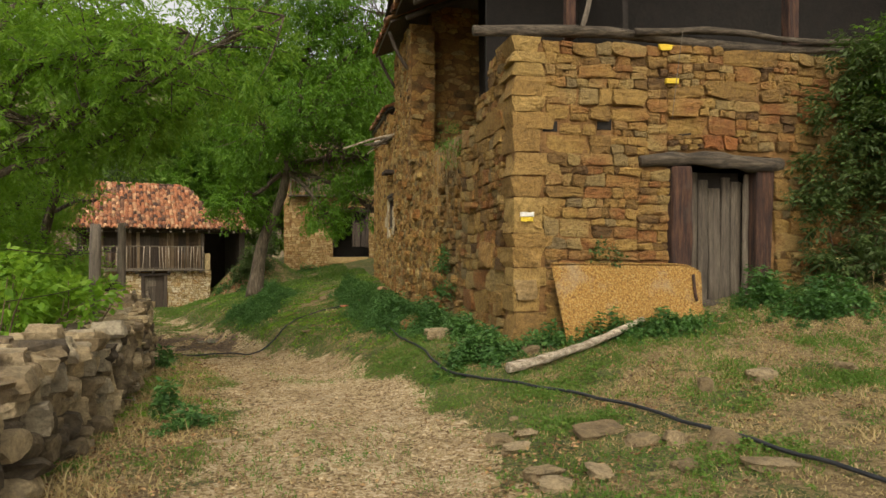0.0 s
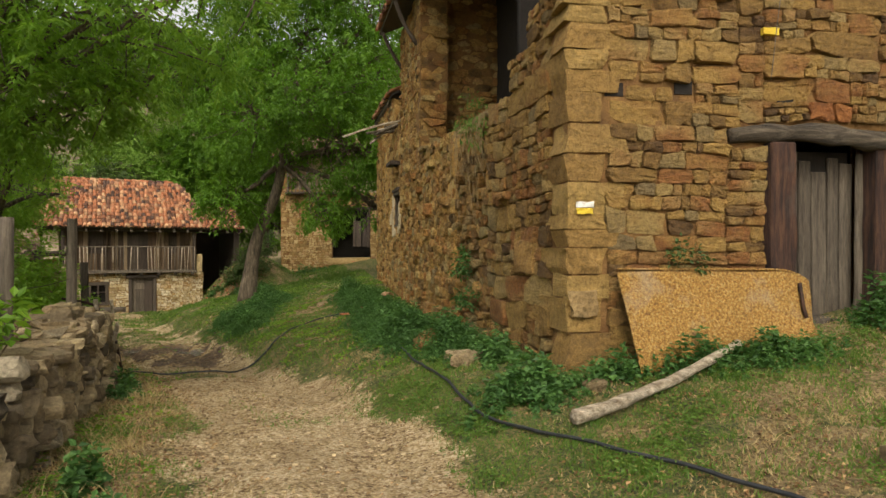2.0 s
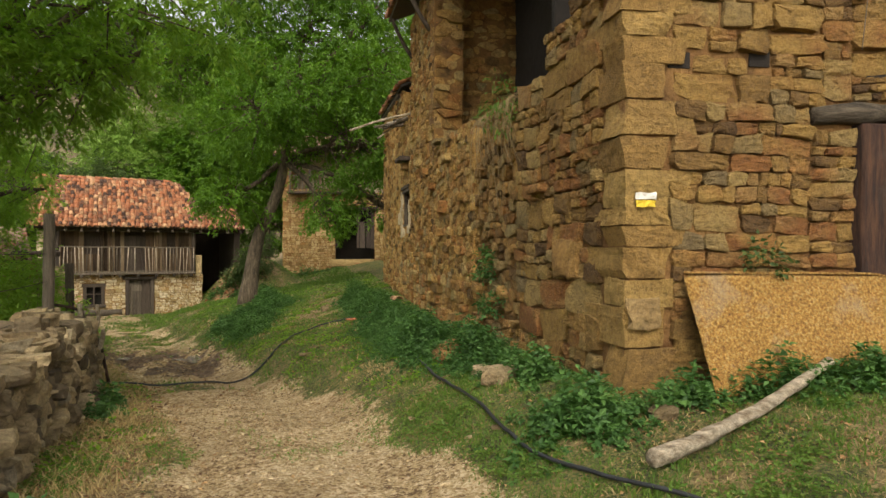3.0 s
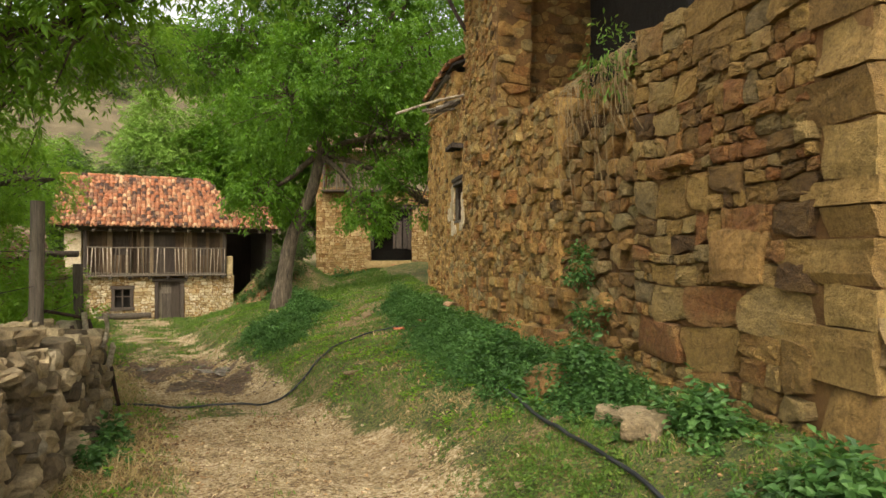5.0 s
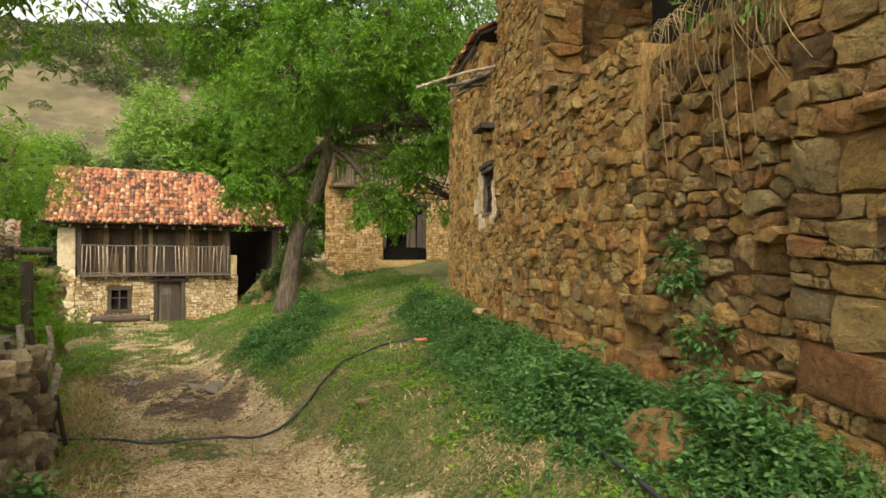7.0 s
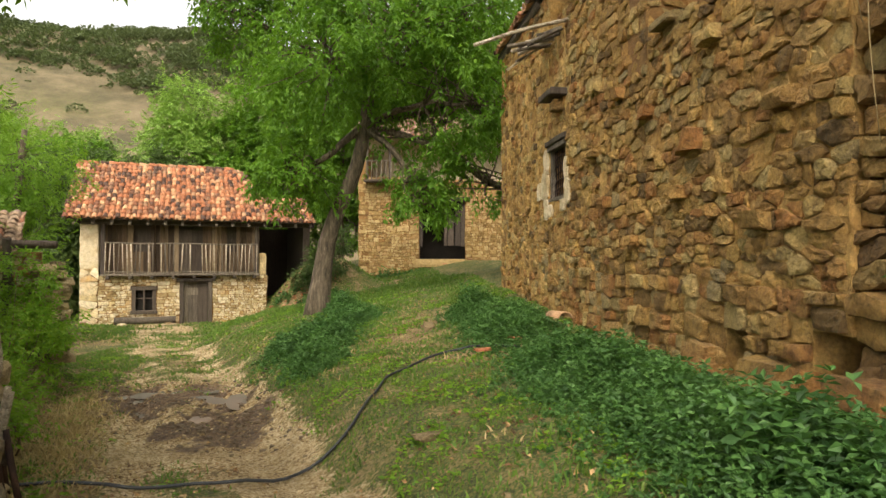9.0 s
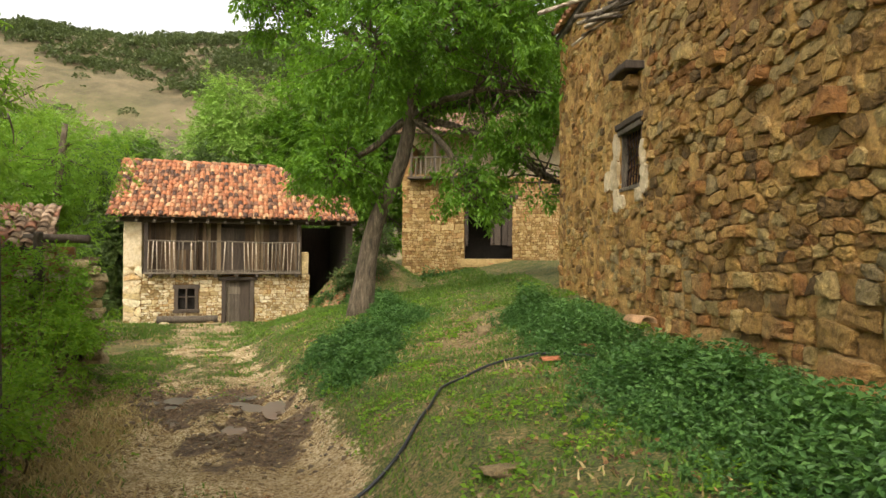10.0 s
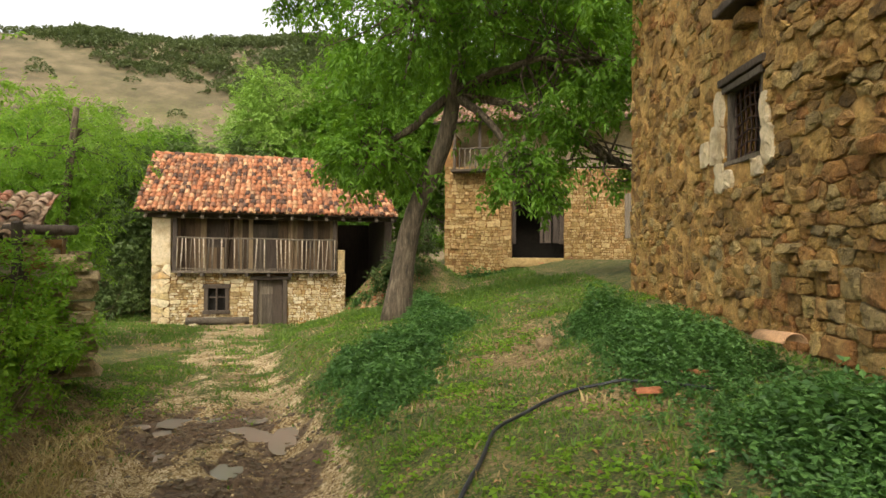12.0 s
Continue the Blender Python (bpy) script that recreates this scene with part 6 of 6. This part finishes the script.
def on_ground(pts, lift=0.02):
    P = np.array([(x, y, 0.0) for x, y in pts])
    L = curve(P, 60)
    L[:, 2] = np.maximum(ground_z(L[:, 0], L[:, 1]), (ground_z(L[:, 0] + 0.08, L[:, 1]) + ground_z(L[:, 0] - 0.08, L[:, 1])) / 2) + lift
    return L


tagged(new("garden_hose", tubes("garden_hose", [(on_ground([(2.9, 2.2), (2.46, 3.55), (2.23, 4.06), (1.77, 5.19), (1.27, 6.03), (0.8, 6.6), (0.2, 7.35), (-0.1, 8.0), (-0.25, 8.7), (-0.5, 9.5), (-0.75, 10.3), (-1.0, 11.4)], 0.042), 0.0155)], RUBBER, 7)), "black plastic water hose lying across the grass", "hose")
tagged(new("garden_hose", tubes("garden_hose", [(on_ground([(-6.9, 13.6), (-6.28, 13.95), (-5.65, 14.1), (-4.86, 14.25), (-4.4, 14.7), (-3.95, 15.2), (-3.9, 16.2), (-3.95, 16.95), (-3.7, 17.45), (-3.4, 17.85), (-2.95, 18.05), (-2.5, 17.6), (-2.2, 17.3)], 0.045), 0.0165)], RUBBER, 7)), "black plastic water hose curving over the lane", "hose")

sheet = thing("rusty_sheet", tuple(on_front(1.5, 0.4, 0.3)), "large rusty bent metal sheet leaning on the barn wall", "metal sheet")
bm = bmesh.new()
bmesh.ops.create_grid(bm, x_segments=40, y_segments=18, size=0.5)
for v in list(bm.verts):
    s, t = v.co.x, v.co.y + 0.5
    cut = 0.0
    if s > 0.34:
        cut = max(0.0, (s - 0.34) / 0.16) ** 2 * 0.10
    bottom = 0.42 + 0.26 * (s + 0.5) + 0.06 * max(0, s) * 2
    top = 1.40 - 0.02 * (s + 0.5) - cut
    z = bottom + (top - bottom) * t
    u = 0.47 + (s + 0.5) * 2.13 + (0.09 * (1 - t) if s < 0 else -0.07 * (1 - t)) * abs(s) * 2
    d = 0.12 + 0.34 * (1.4 - z) + 0.012 * math.sin(9 * s + 3 * t) + 0.01 * noise.noise((7 * s, 5 * t, 0))
    if s > 0.3 and t < 0.2:
        d += 0.05 * (0.2 - t) / 0.2
    v.co = Vector(on_front(u, z, d))
bmesh.ops.solidify(bm, geom=list(bm.faces), thickness=0.012)
part("plate", bm_mesh("plate", bm, RUST, True), sheet)
part("flange", tubes("flange", [(np.stack([on_front(u, 1.41 - 0.02 * (u - 0.47) / 2.1 - (0.1 * max(0, (u - 2.26) / 0.34) ** 2), 0.125) for u in np.linspace(0.47, 2.6, 24)]), 0.012)], RUST, 6), sheet)
part("slot", tubes("slot", [(np.stack([on_front(2.47 + 0.02 * math.sin(5 * z), z, 0.145 + 0.34 * (1.4 - z)) for z in np.linspace(0.9, 1.25, 6)]), 0.02)], IRON, 6, 0.2), sheet, "dark corroded slot")

log = np.stack([np.array([0.72, 7.02, 0.27]), np.array([1.3, 7.4, 0.35]), np.array([1.9, 7.8, 0.46]), np.array([2.62, 8.3, 0.68])])
tagged(new("fallen_log", tubes("fallen_log", [(curve(log, 12), np.linspace(0.062, 0.04, 12))], PALELOG, 7, 0.25)), "bleached split log lying in the nettles", "log")

for x, y, a, b, h in ((1.2, 4.9, 0.36, 0.24, 0.07), (1.45, 4.63, 0.22, 0.2, 0.08), (1.68, 4.55, 0.16, 0.13, 0.1), (1.95, 4.4, 0.24, 0.2, 0.13), (0.45, 5.05, 0.2, 0.18, 0.08), (0.55, 4.78, 0.22, 0.15, 0.08), (0.66, 5.1, 0.18, 0.13, 0.07), (0.66, 4.15, 0.22, 0.16, 0.1), (3.12, 6.2, 0.34, 0.2, 0.12), (2.43, 5.85, 0.14, 0.12, 0.17), (1.55, 4.05, 0.16, 0.14, 0.08), (-1.78, 5.1, 0.14, 0.09, 0.05), (2.05, 3.95, 0.28, 0.2, 0.07), (3.95, 6.2, 0.2, 0.15, 0.1), (-0.03, 9.3, 0.34, 0.26, 0.15), (-0.14, 9.8, 0.3, 0.24, 0.13), (0.05, 9.5, 0.36, 0.3, 0.15), (-3.8, 20.0, 0.26, 0.2, 0.16), (-3.0, 14.15, 0.26, 0.2, 0.06), (0.7, 3.9, 0.18, 0.15, 0.07), (1.0, 4.05, 0.2, 0.12, 0.08), (-10.4, 18.6, 0.35, 0.28, 0.2), (-10.0, 18.2, 0.28, 0.25, 0.18), (0.42, 8.0, 0.24, 0.2, 0.14), (1.1, 7.9, 0.2, 0.16, 0.12)):
    me = stone_data("field_stone", (x, y, float(ground_z(x, y)) + h * 0.25), (a, b, h), ROCK, rng, rng.uniform(0, 3), rng.normal(0, 0.1), 4, 0.45, 0.2)
    tagged(new("field_stone", me), "rough tan field stone half sunk in the turf", "stone", "loose stones by the lane")
# clods of red earth and fallen tiles
for x, y, s in ((-0.48, 10.98, 0.46),):
    tagged(new("earth_mound", stone_data("earth_mound", (x, y, float(ground_z(x, y)) - 0.06), (s * 1.7, s * 1.3, 0.56), MORTAR, rng, rng.uniform(0, 3), 0, 4, 0.9, 0.15, True)), "small bare mound of reddish earth", "mound")
tv, tf = tile_verts(0.42, 0.11, 0.09)
for x, y, dz, a in ((-1.6, 17.25, 0.31, 0.4), (-2.2, 17.6, 0.05, 1.0), (-2.6, 17.4, 0.03, 2.0), (-1.9, 17.9, 0.03, 0.2), (-12.0, 34.9, 0.05, 0.5), (-11.6, 35.2, 0.05, 1.7), (-11.9, 35.5, 0.05, 2.4), (-11.2, 35.0, 0.05, 0.9), (-12.3, 35.2, 0.05, 1.2), (-6.2, 38.4, 0.05, 0.4), (-5.4, 38.5, 0.05, 1.4), (-4.2, 38.3, 0.05, 2.2)):
    tagged(new("fallen_tile", mesh("fallen_tile", turn_z(tv * (1.0 if dz > 0.3 else 0.55), a) + np.array([x, y, float(ground_z(x, y)) + dz]), tf, TILE)), "broken terracotta roof tile on the ground", "roof tile", "fallen tiles")
# fence posts, rails and wire
for x, y, z0, z1, r, lean in ((-4.2, 7.6, 0.4, 1.9, 0.07, 0.02), (-5.6, 11.0, 0.2, 2.05, 0.075, 0.01), (-7.25, 14.3, -0.6, 1.36, 0.08, -0.02), (-8.6, 13.0, 0.0, 1.9, 0.07, 0.03)):
    pts = np.stack([np.array([x + lean * (z - z0), y, z]) for z in np.linspace(z0, z1, 7)])
    tagged(new("fence_post", tubes("fence_post", [(pts, np.linspace(r, r * 0.85, 7))], GREYWOOD, 9, 0.08)), "weathered grey round fence post by the wall", "fence post", "fence posts")
gate = thing("iron_gate_remains", (-6.1, 13.15, -0.45), "bent rusty iron bars at the end of the wall", "iron bars")
part("bar", tubes("bar", [(np.array([[-6.1, 13.15, -0.5], [-6.3, 13.25, 0.1], [-6.5, 13.3, 0.62]]), 0.03)], IRON, 6), gate)
part("bar", tubes("bar", [(np.array([[-6.25, 13.0, -0.5], [-6.45, 13.05, 0.1], [-6.6, 13.1, 0.55]]), 0.025)], IRON, 6), gate)
part("bar", tubes("bar", [(curve([[-7.0, 13.1, 0.75], [-6.65, 13.2, 0.68], [-6.5, 13.3, 0.62], [-6.42, 13.28, 0.4]], 8), 0.025)], IRON, 6), gate)
part("stick", tubes("stick", [(curve([[-6.0, 12.6, -0.5], [-6.15, 12.75, 0.1], [-6.3, 12.9, 0.75]], 6), 0.035)], PALELOG, 6, 0.12), gate, "pale wooden stick")
for line, r in (([(-6.11, 13.05, 0.73), (-6.07, 13.05, 0.51), (-6.14, 13.05, 0.27)], 0.028), ([(-6.01, 13.06, 0.34), (-6.05, 13.05, 0.12), (-6.12, 13.05, -0.1)], 0.024), ([(-5.99, 13.07, 0.3), (-6.03, 13.06, 0.08), (-6.08, 13.05, -0.14)], 0.018)):
    part("stick", tubes("stick", [(curve(line, 7), r)], PALELOG, 6, 0.12), gate, "pale wooden stick")
for line in ([(-6.13, 13.05, 0.0), (-6.08, 13.06, -0.32), (-6.03, 13.07, -0.62)], [(-6.03, 13.06, 0.02), (-5.99, 13.06, -0.21), (-5.93, 13.07, -0.5)]):
    part("bar", tubes("bar", [(curve(line, 6), 0.024)], IRON, 6), gate)
wire = []
for z in (0.9, 1.25, 1.6):
    for a, b in (((-4.2, 7.6), (-5.6, 11.0)), ((-5.6, 11.0), (-7.25, 14.3)), ((-2.9, 4.2), (-4.2, 7.6))):
        wire.append((curve([(a[0], a[1], z), ((a[0] + b[0]) / 2, (a[1] + b[1]) / 2, z - 0.06), (b[0], b[1], z - 0.05)], 8), 0.004))
tagged(new("wire_fence", tubes("wire_fence", wire, IRON, 4)), "sagging rusty fence wire between the posts", "fence")
for a, b, c in (((-12.0, 31.0, 0), (-11.3, 31.6, 0), 1), ((-19.9, 30.4, 0), (-20.8, 31.4, 0), 2)):
    P = np.array([a, b], float)
    P[:, 2] = ground_z(P[:, 0], P[:, 1]) + 0.04
    tagged(new("branch", tubes("branch", [(curve([P[0], P.mean(0) + np.array([0.1, 0, 0.05]), P[1]], 6), 0.025)], TWIG, 5, 0.1)), "dry fallen branch on the turf", "branch")

# puddles
water = bpy.data.materials.new("puddle_water")
water.use_nodes = True
wb = water.node_tree.nodes["Principled BSDF"]
wb.inputs["Base Color"].default_value = (0.21, 0.19, 0.155, 1)
wb.inputs["Roughness"].default_value = 0.12
wnz = tex(water.node_tree, position(water.node_tree), 9.0)
wbp = node(water.node_tree, "ShaderNodeBump", Strength=0.05, Distance=0.01)
water.node_tree.links.new(wnz, wbp.inputs["Height"])
water.node_tree.links.new(wbp.outputs["Normal"], wb.inputs["Normal"])
for x, y, a, b, t in PUDDLES:
    ang = np.linspace(0, 2 * np.pi, 28, endpoint=False)
    px, py = 1.35 * a * np.cos(ang), 1.35 * b * np.sin(ang)
    qx, qy = x + px * math.cos(t) - py * math.sin(t), y + px * math.sin(t) + py * math.cos(t)
    level = float(ground_z(x, y)) + 0.03
    bm = bmesh.new()
    bm.faces.new([bm.verts.new((u, v, level)) for u, v in zip(qx, qy)])
    tagged(new("puddle", bm_mesh("puddle", bm, water)), "shallow muddy puddle in the lane", "puddle", kind="structure")

# ---- ground litter ----


def pebbles(name, label, n, box, keep, sizes, mat, rng):
    x, y = rng.uniform(box[0], box[1], n), rng.uniform(box[2], box[3], n)
    ok = keep(x, y) > rng.random(n)
    x, y = x[ok], y[ok]
    v0, f0 = BLOCK[1]
    v0 = v0 / np.linalg.norm(v0, axis=1)[:, None] ** 0.8
    sz = sizes[0] * (sizes[1] / sizes[0]) ** (rng.random(len(x)) ** 2.2)
    V = v0[None] * (1 + rng.normal(0, 0.22, (len(x), *v0.shape))) * sz[:, None, None] * rng.uniform(0.6, 1.2, (len(x), 1, 3)) * np.array([1, 1, 0.55])
    V[..., 0] += x[:, None]
    V[..., 1] += y[:, None]
    V[..., 2] += (ground_z(x, y) + 0.1 * sz)[:, None]
    return tagged(new(name, mesh(name, *joined(V, f0), mat, False)), label, name.replace("_", " "), kind="stuff")


GRAVEL = surface("pale_gravel", [(0.27, 0.185, 0.085), (0.4, 0.29, 0.15), (0.55, 0.43, 0.26)], 3, 0.95, 0.3, 40, 0.7)
pebbles("gravel", "loose pale gravel strewn over the dirt lane", 60000, (-10, 2.5, 2.5, 21), lambda x, y: cover(x, y)[0] * np.interp(y, [3, 20], [0.9, 0.45]), (0.005, 0.03), GRAVEL, rng)
pebbles("mud_clods", "dark wet clods churned up by wheels", 9000, (-11, -4.5, 15.5, 20.8), lambda x, y: cover(x, y)[1] * (0.25 + 0.75 * (patchy(x * 2, y * 2) > 0)), (0.012, 0.06), MUD, rng)
pebbles("lane_stones", "small rough stones bedded in the dirt lane", 5000, (-11, 2.5, 2.5, 20), lambda x, y: 0.9 * cover(x, y)[0], (0.012, 0.05), ROCK, rng)
pebbles("tile_rubble", "broken red tiles and rubble on the earth bank", 500, (-13.2, -9.6, 33.6, 36.4), lambda x, y: np.exp(-((x + 11.6) / 1.3) ** 2 - ((y - 35.0) / 0.9) ** 2), (0.04, 0.16), TILE, rng)
pebbles("rubble_bits", "small stones scattered through the turf", 1500, (-6, 5.5, 2.5, 22), lambda x, y: 0.4 * (1 - cover(x, y)[0]), (0.015, 0.06), ROCK, rng)


def blades(name, label, n, box, keep, tall, mat, rng, wide=0.007, lean=0.5):
    x, y = rng.uniform(box[0], box[1], n), rng.uniform(box[2], box[3], n)
    ok = keep(x, y) > rng.random(n)
    in_barn = ((x - CORNER[0]) * WEST_OUT[0] + (y - CORNER[1]) * WEST_OUT[1] < 0.03) & ((x - CORNER[0]) * FRONT_OUT[0] + (y - CORNER[1]) * FRONT_OUT[1] < 0.03)
    x, y = x[ok & ~in_barn], y[ok & ~in_barn]
    k = len(x)
    b = np.stack([x, y, ground_z(x, y) - 0.004], -1)
    a = rng.uniform(0, 6.28, k)
    side = np.stack([np.cos(a), np.sin(a), 0 * a], -1)
    h = tall * rng.uniform(0.4, 1.3, k) * (1 + 0.5 * np.clip(patchy(x * 2.3, y * 2.3), -1, 1))
    w = wide * rng.uniform(0.7, 1.5, k) * np.interp(np.hypot(x + 1.5, y - 4), [4, 25], [1, 2.6])
    ln = rng.normal(0, lean, (k, 3))
    ln[:, 2] = 1
    tip = b + ln * h[:, None]
    mid = b + ln * (h * 0.55)[:, None] * np.array([0.7, 0.7, 1.1])
    V = np.stack([b - side * w[:, None], b + side * w[:, None], mid + side * (w * 0.7)[:, None], mid - side * (w * 0.7)[:, None], tip], 1)
    o = (np.arange(k) * 5)[:, None]
    F = np.concatenate([o + np.array([[0, 1, 2]]), o + np.array([[0, 2, 3]]), o + np.array([[3, 2, 4]])])
    return tagged(new(name, mesh(name, V, F, mat, False)), label, "grass", kind="stuff")


def green(x, y):
    r, m_, dry, s = cover(x, y)
    patch = 0.42 + 0.75 * patchy(x * 1.7 + 3, y * 1.7, 4)
    return np.clip((1 - 1.15 * r) * (1 - m_) * np.clip(patch + 0.25 - 0.75 * (dry - 0.35), 0.03, 1), 0, 1)


def strawy(x, y):
    r, m_, dry, s = cover(x, y)
    return np.clip((1 - 1.0 * r) * (1 - m_) * np.clip(dry * 0.9 - 0.12 - 0.45 * patchy(x * 1.7 + 3, y * 1.7, 4), 0.02, 1), 0, 1)


blades("turf_grass", "short green turf with bare patches", 260000, (-4.5, 6, 2.4, 11), green, 0.036, GRASS, rng, 0.004)
blades("turf_grass", "green turf on the bank and below the barn", 130000, (-13, 0, 12, 28), green, 0.05, GRASS, rng, 0.005)
blades("turf_grass", "rough green turf round the cottage", 60000, (-24, 0, 26, 40), green, 0.09, GRASS, rng, 0.007)
blades("dry_grass", "dry straw-coloured grass at the lane edges", 170000, (-5.5, 6, 2.4, 12), strawy, 0.03, STRAW, rng, 0.004, 0.9)
blades("dry_grass", "tufts of tall dry grass beside the wall", 70000, (-9.8, -1.5, 2.5, 20), lambda x, y: strawy(x, y) * np.exp(-((x - lane_x(y) + 1.7) / 0.42) ** 2), 0.1, STRAW, rng, 0.004, 0.8)
blades("dry_grass", "dry straw lying along the hedge side", 45000, (-10.5, -3, 7, 20), lambda x, y: np.exp(-((x - lane_x(y) + 1.75) / 0.5) ** 2) * np.clip(0.75 - 0.5 * patchy(x * 1.6 + 20, y * 1.6), 0.05, 1), 0.06, STRAW, rng, 0.005, 1.0)
blades("dry_grass", "dry grass among the far turf", 60000, (-20, 0, 12, 36), lambda x, y: 0.5 * strawy(x, y), 0.06, STRAW, rng, 0.006, 0.8)


def weeds(name, label, n, box, keep, leaf, mat, rng):
    """Low rosettes of broad leaves."""
    x, y = rng.uniform(box[0], box[1], n), rng.uniform(box[2], box[3], n)
    ok = keep(x, y) > rng.random(n)
    in_barn = ((x - CORNER[0]) * WEST_OUT[0] + (y - CORNER[1]) * WEST_OUT[1] < 0.05) & ((x - CORNER[0]) * FRONT_OUT[0] + (y - CORNER[1]) * FRONT_OUT[1] < 0.05)
    x, y = np.repeat(x[ok & ~in_barn], 7), np.repeat(y[ok & ~in_barn], 7)
    x, y = x + rng.normal(0, leaf * 0.8, len(x)), y + rng.normal(0, leaf * 0.8, len(x))
    a = rng.uniform(0, 6.28, len(x))
    P = np.stack([x, y, ground_z(x, y) + rng.uniform(0.005, 0.05, len(x))], -1)
    D = np.stack([np.cos(a), np.sin(a), rng.uniform(0, 0.6, len(x))], -1)
    return tagged(new(name, leaf_mesh(name, P, D, leaf, mat, rng, 0.65)), label, "weeds", kind="stuff")


weeds("clover_weeds", "low broad-leaved weeds and clover in the turf", 30000, (-4, 6, 2.5, 10), lambda x, y: green(x, y) * smooth(0.0, 0.6, patchy(x * 2.3 + 60, y * 2.3)), 0.028, GRASS, rng)
weeds("clover_weeds", "low broad-leaved weeds on the grassy bank", 15000, (-12, -0.5, 10, 27), lambda x, y: green(x, y) * smooth(0.0, 0.7, patchy(x * 1.8 + 60, y * 1.8)), 0.05, LEAF_BRIGHT, rng)
LITTER = surface("brown_leaf_litter", [(0.09, 0.045, 0.018), (0.26, 0.14, 0.055), (0.42, 0.27, 0.12)], 6.0, 0.9, 0.3, 60, 0.7)


def litter(label, n, box, keep, size, rng):
    """Dead curled leaves lying on the ground."""
    x, y = rng.uniform(box[0], box[1], n), rng.uniform(box[2], box[3], n)
    ok = keep(x, y) > rng.random(n)
    x, y = x[ok], y[ok]
    a = rng.uniform(0, 6.28, len(x))
    P = np.stack([x, y, ground_z(x, y) + rng.uniform(0.004, 0.025, len(x))], -1)
    D = np.stack([np.cos(a), np.sin(a), rng.normal(0.1, 0.35, len(x))], -1)
    return tagged(new("leaf_litter", leaf_mesh("leaf_litter", P, D, size, LITTER, rng, 0.6, 0.6)), label, "leaf litter", kind="stuff")


litter("dead brown leaves scattered along the wall and lane", 26000, (-6.5, 0.5, 2.4, 13), lambda x, y: np.exp(-((x - lane_x(y) + 1.7) / 0.7) ** 2) * 0.8 + 0.12, 0.035, rng)
litter("dead brown leaves in the turf before the barn", 14000, (0.3, 6, 2.4, 8.6), lambda x, y: np.clip(0.35 + 0.6 * patchy(x * 1.3 + 8, y * 1.3), 0, 1), 0.035, rng)
litter("dead leaves and chips on the bank and the muddy lane", 12000, (-11, 0, 11, 24), lambda x, y: np.clip(0.2 + 0.6 * patchy(x * 1.1 + 8, y * 1.1), 0, 1), 0.05, rng)
weeds("edge_weeds", "bright low weeds along the hedge side of the lane", 9000, (-11, -2, 4, 21), lambda x, y: np.exp(-((x - lane_x(y) + 1.9) / 0.45) ** 2) * smooth(-0.1, 0.5, patchy(x * 1.6 + 20, y * 1.6)), 0.05, LEAF_BRIGHT, rng)
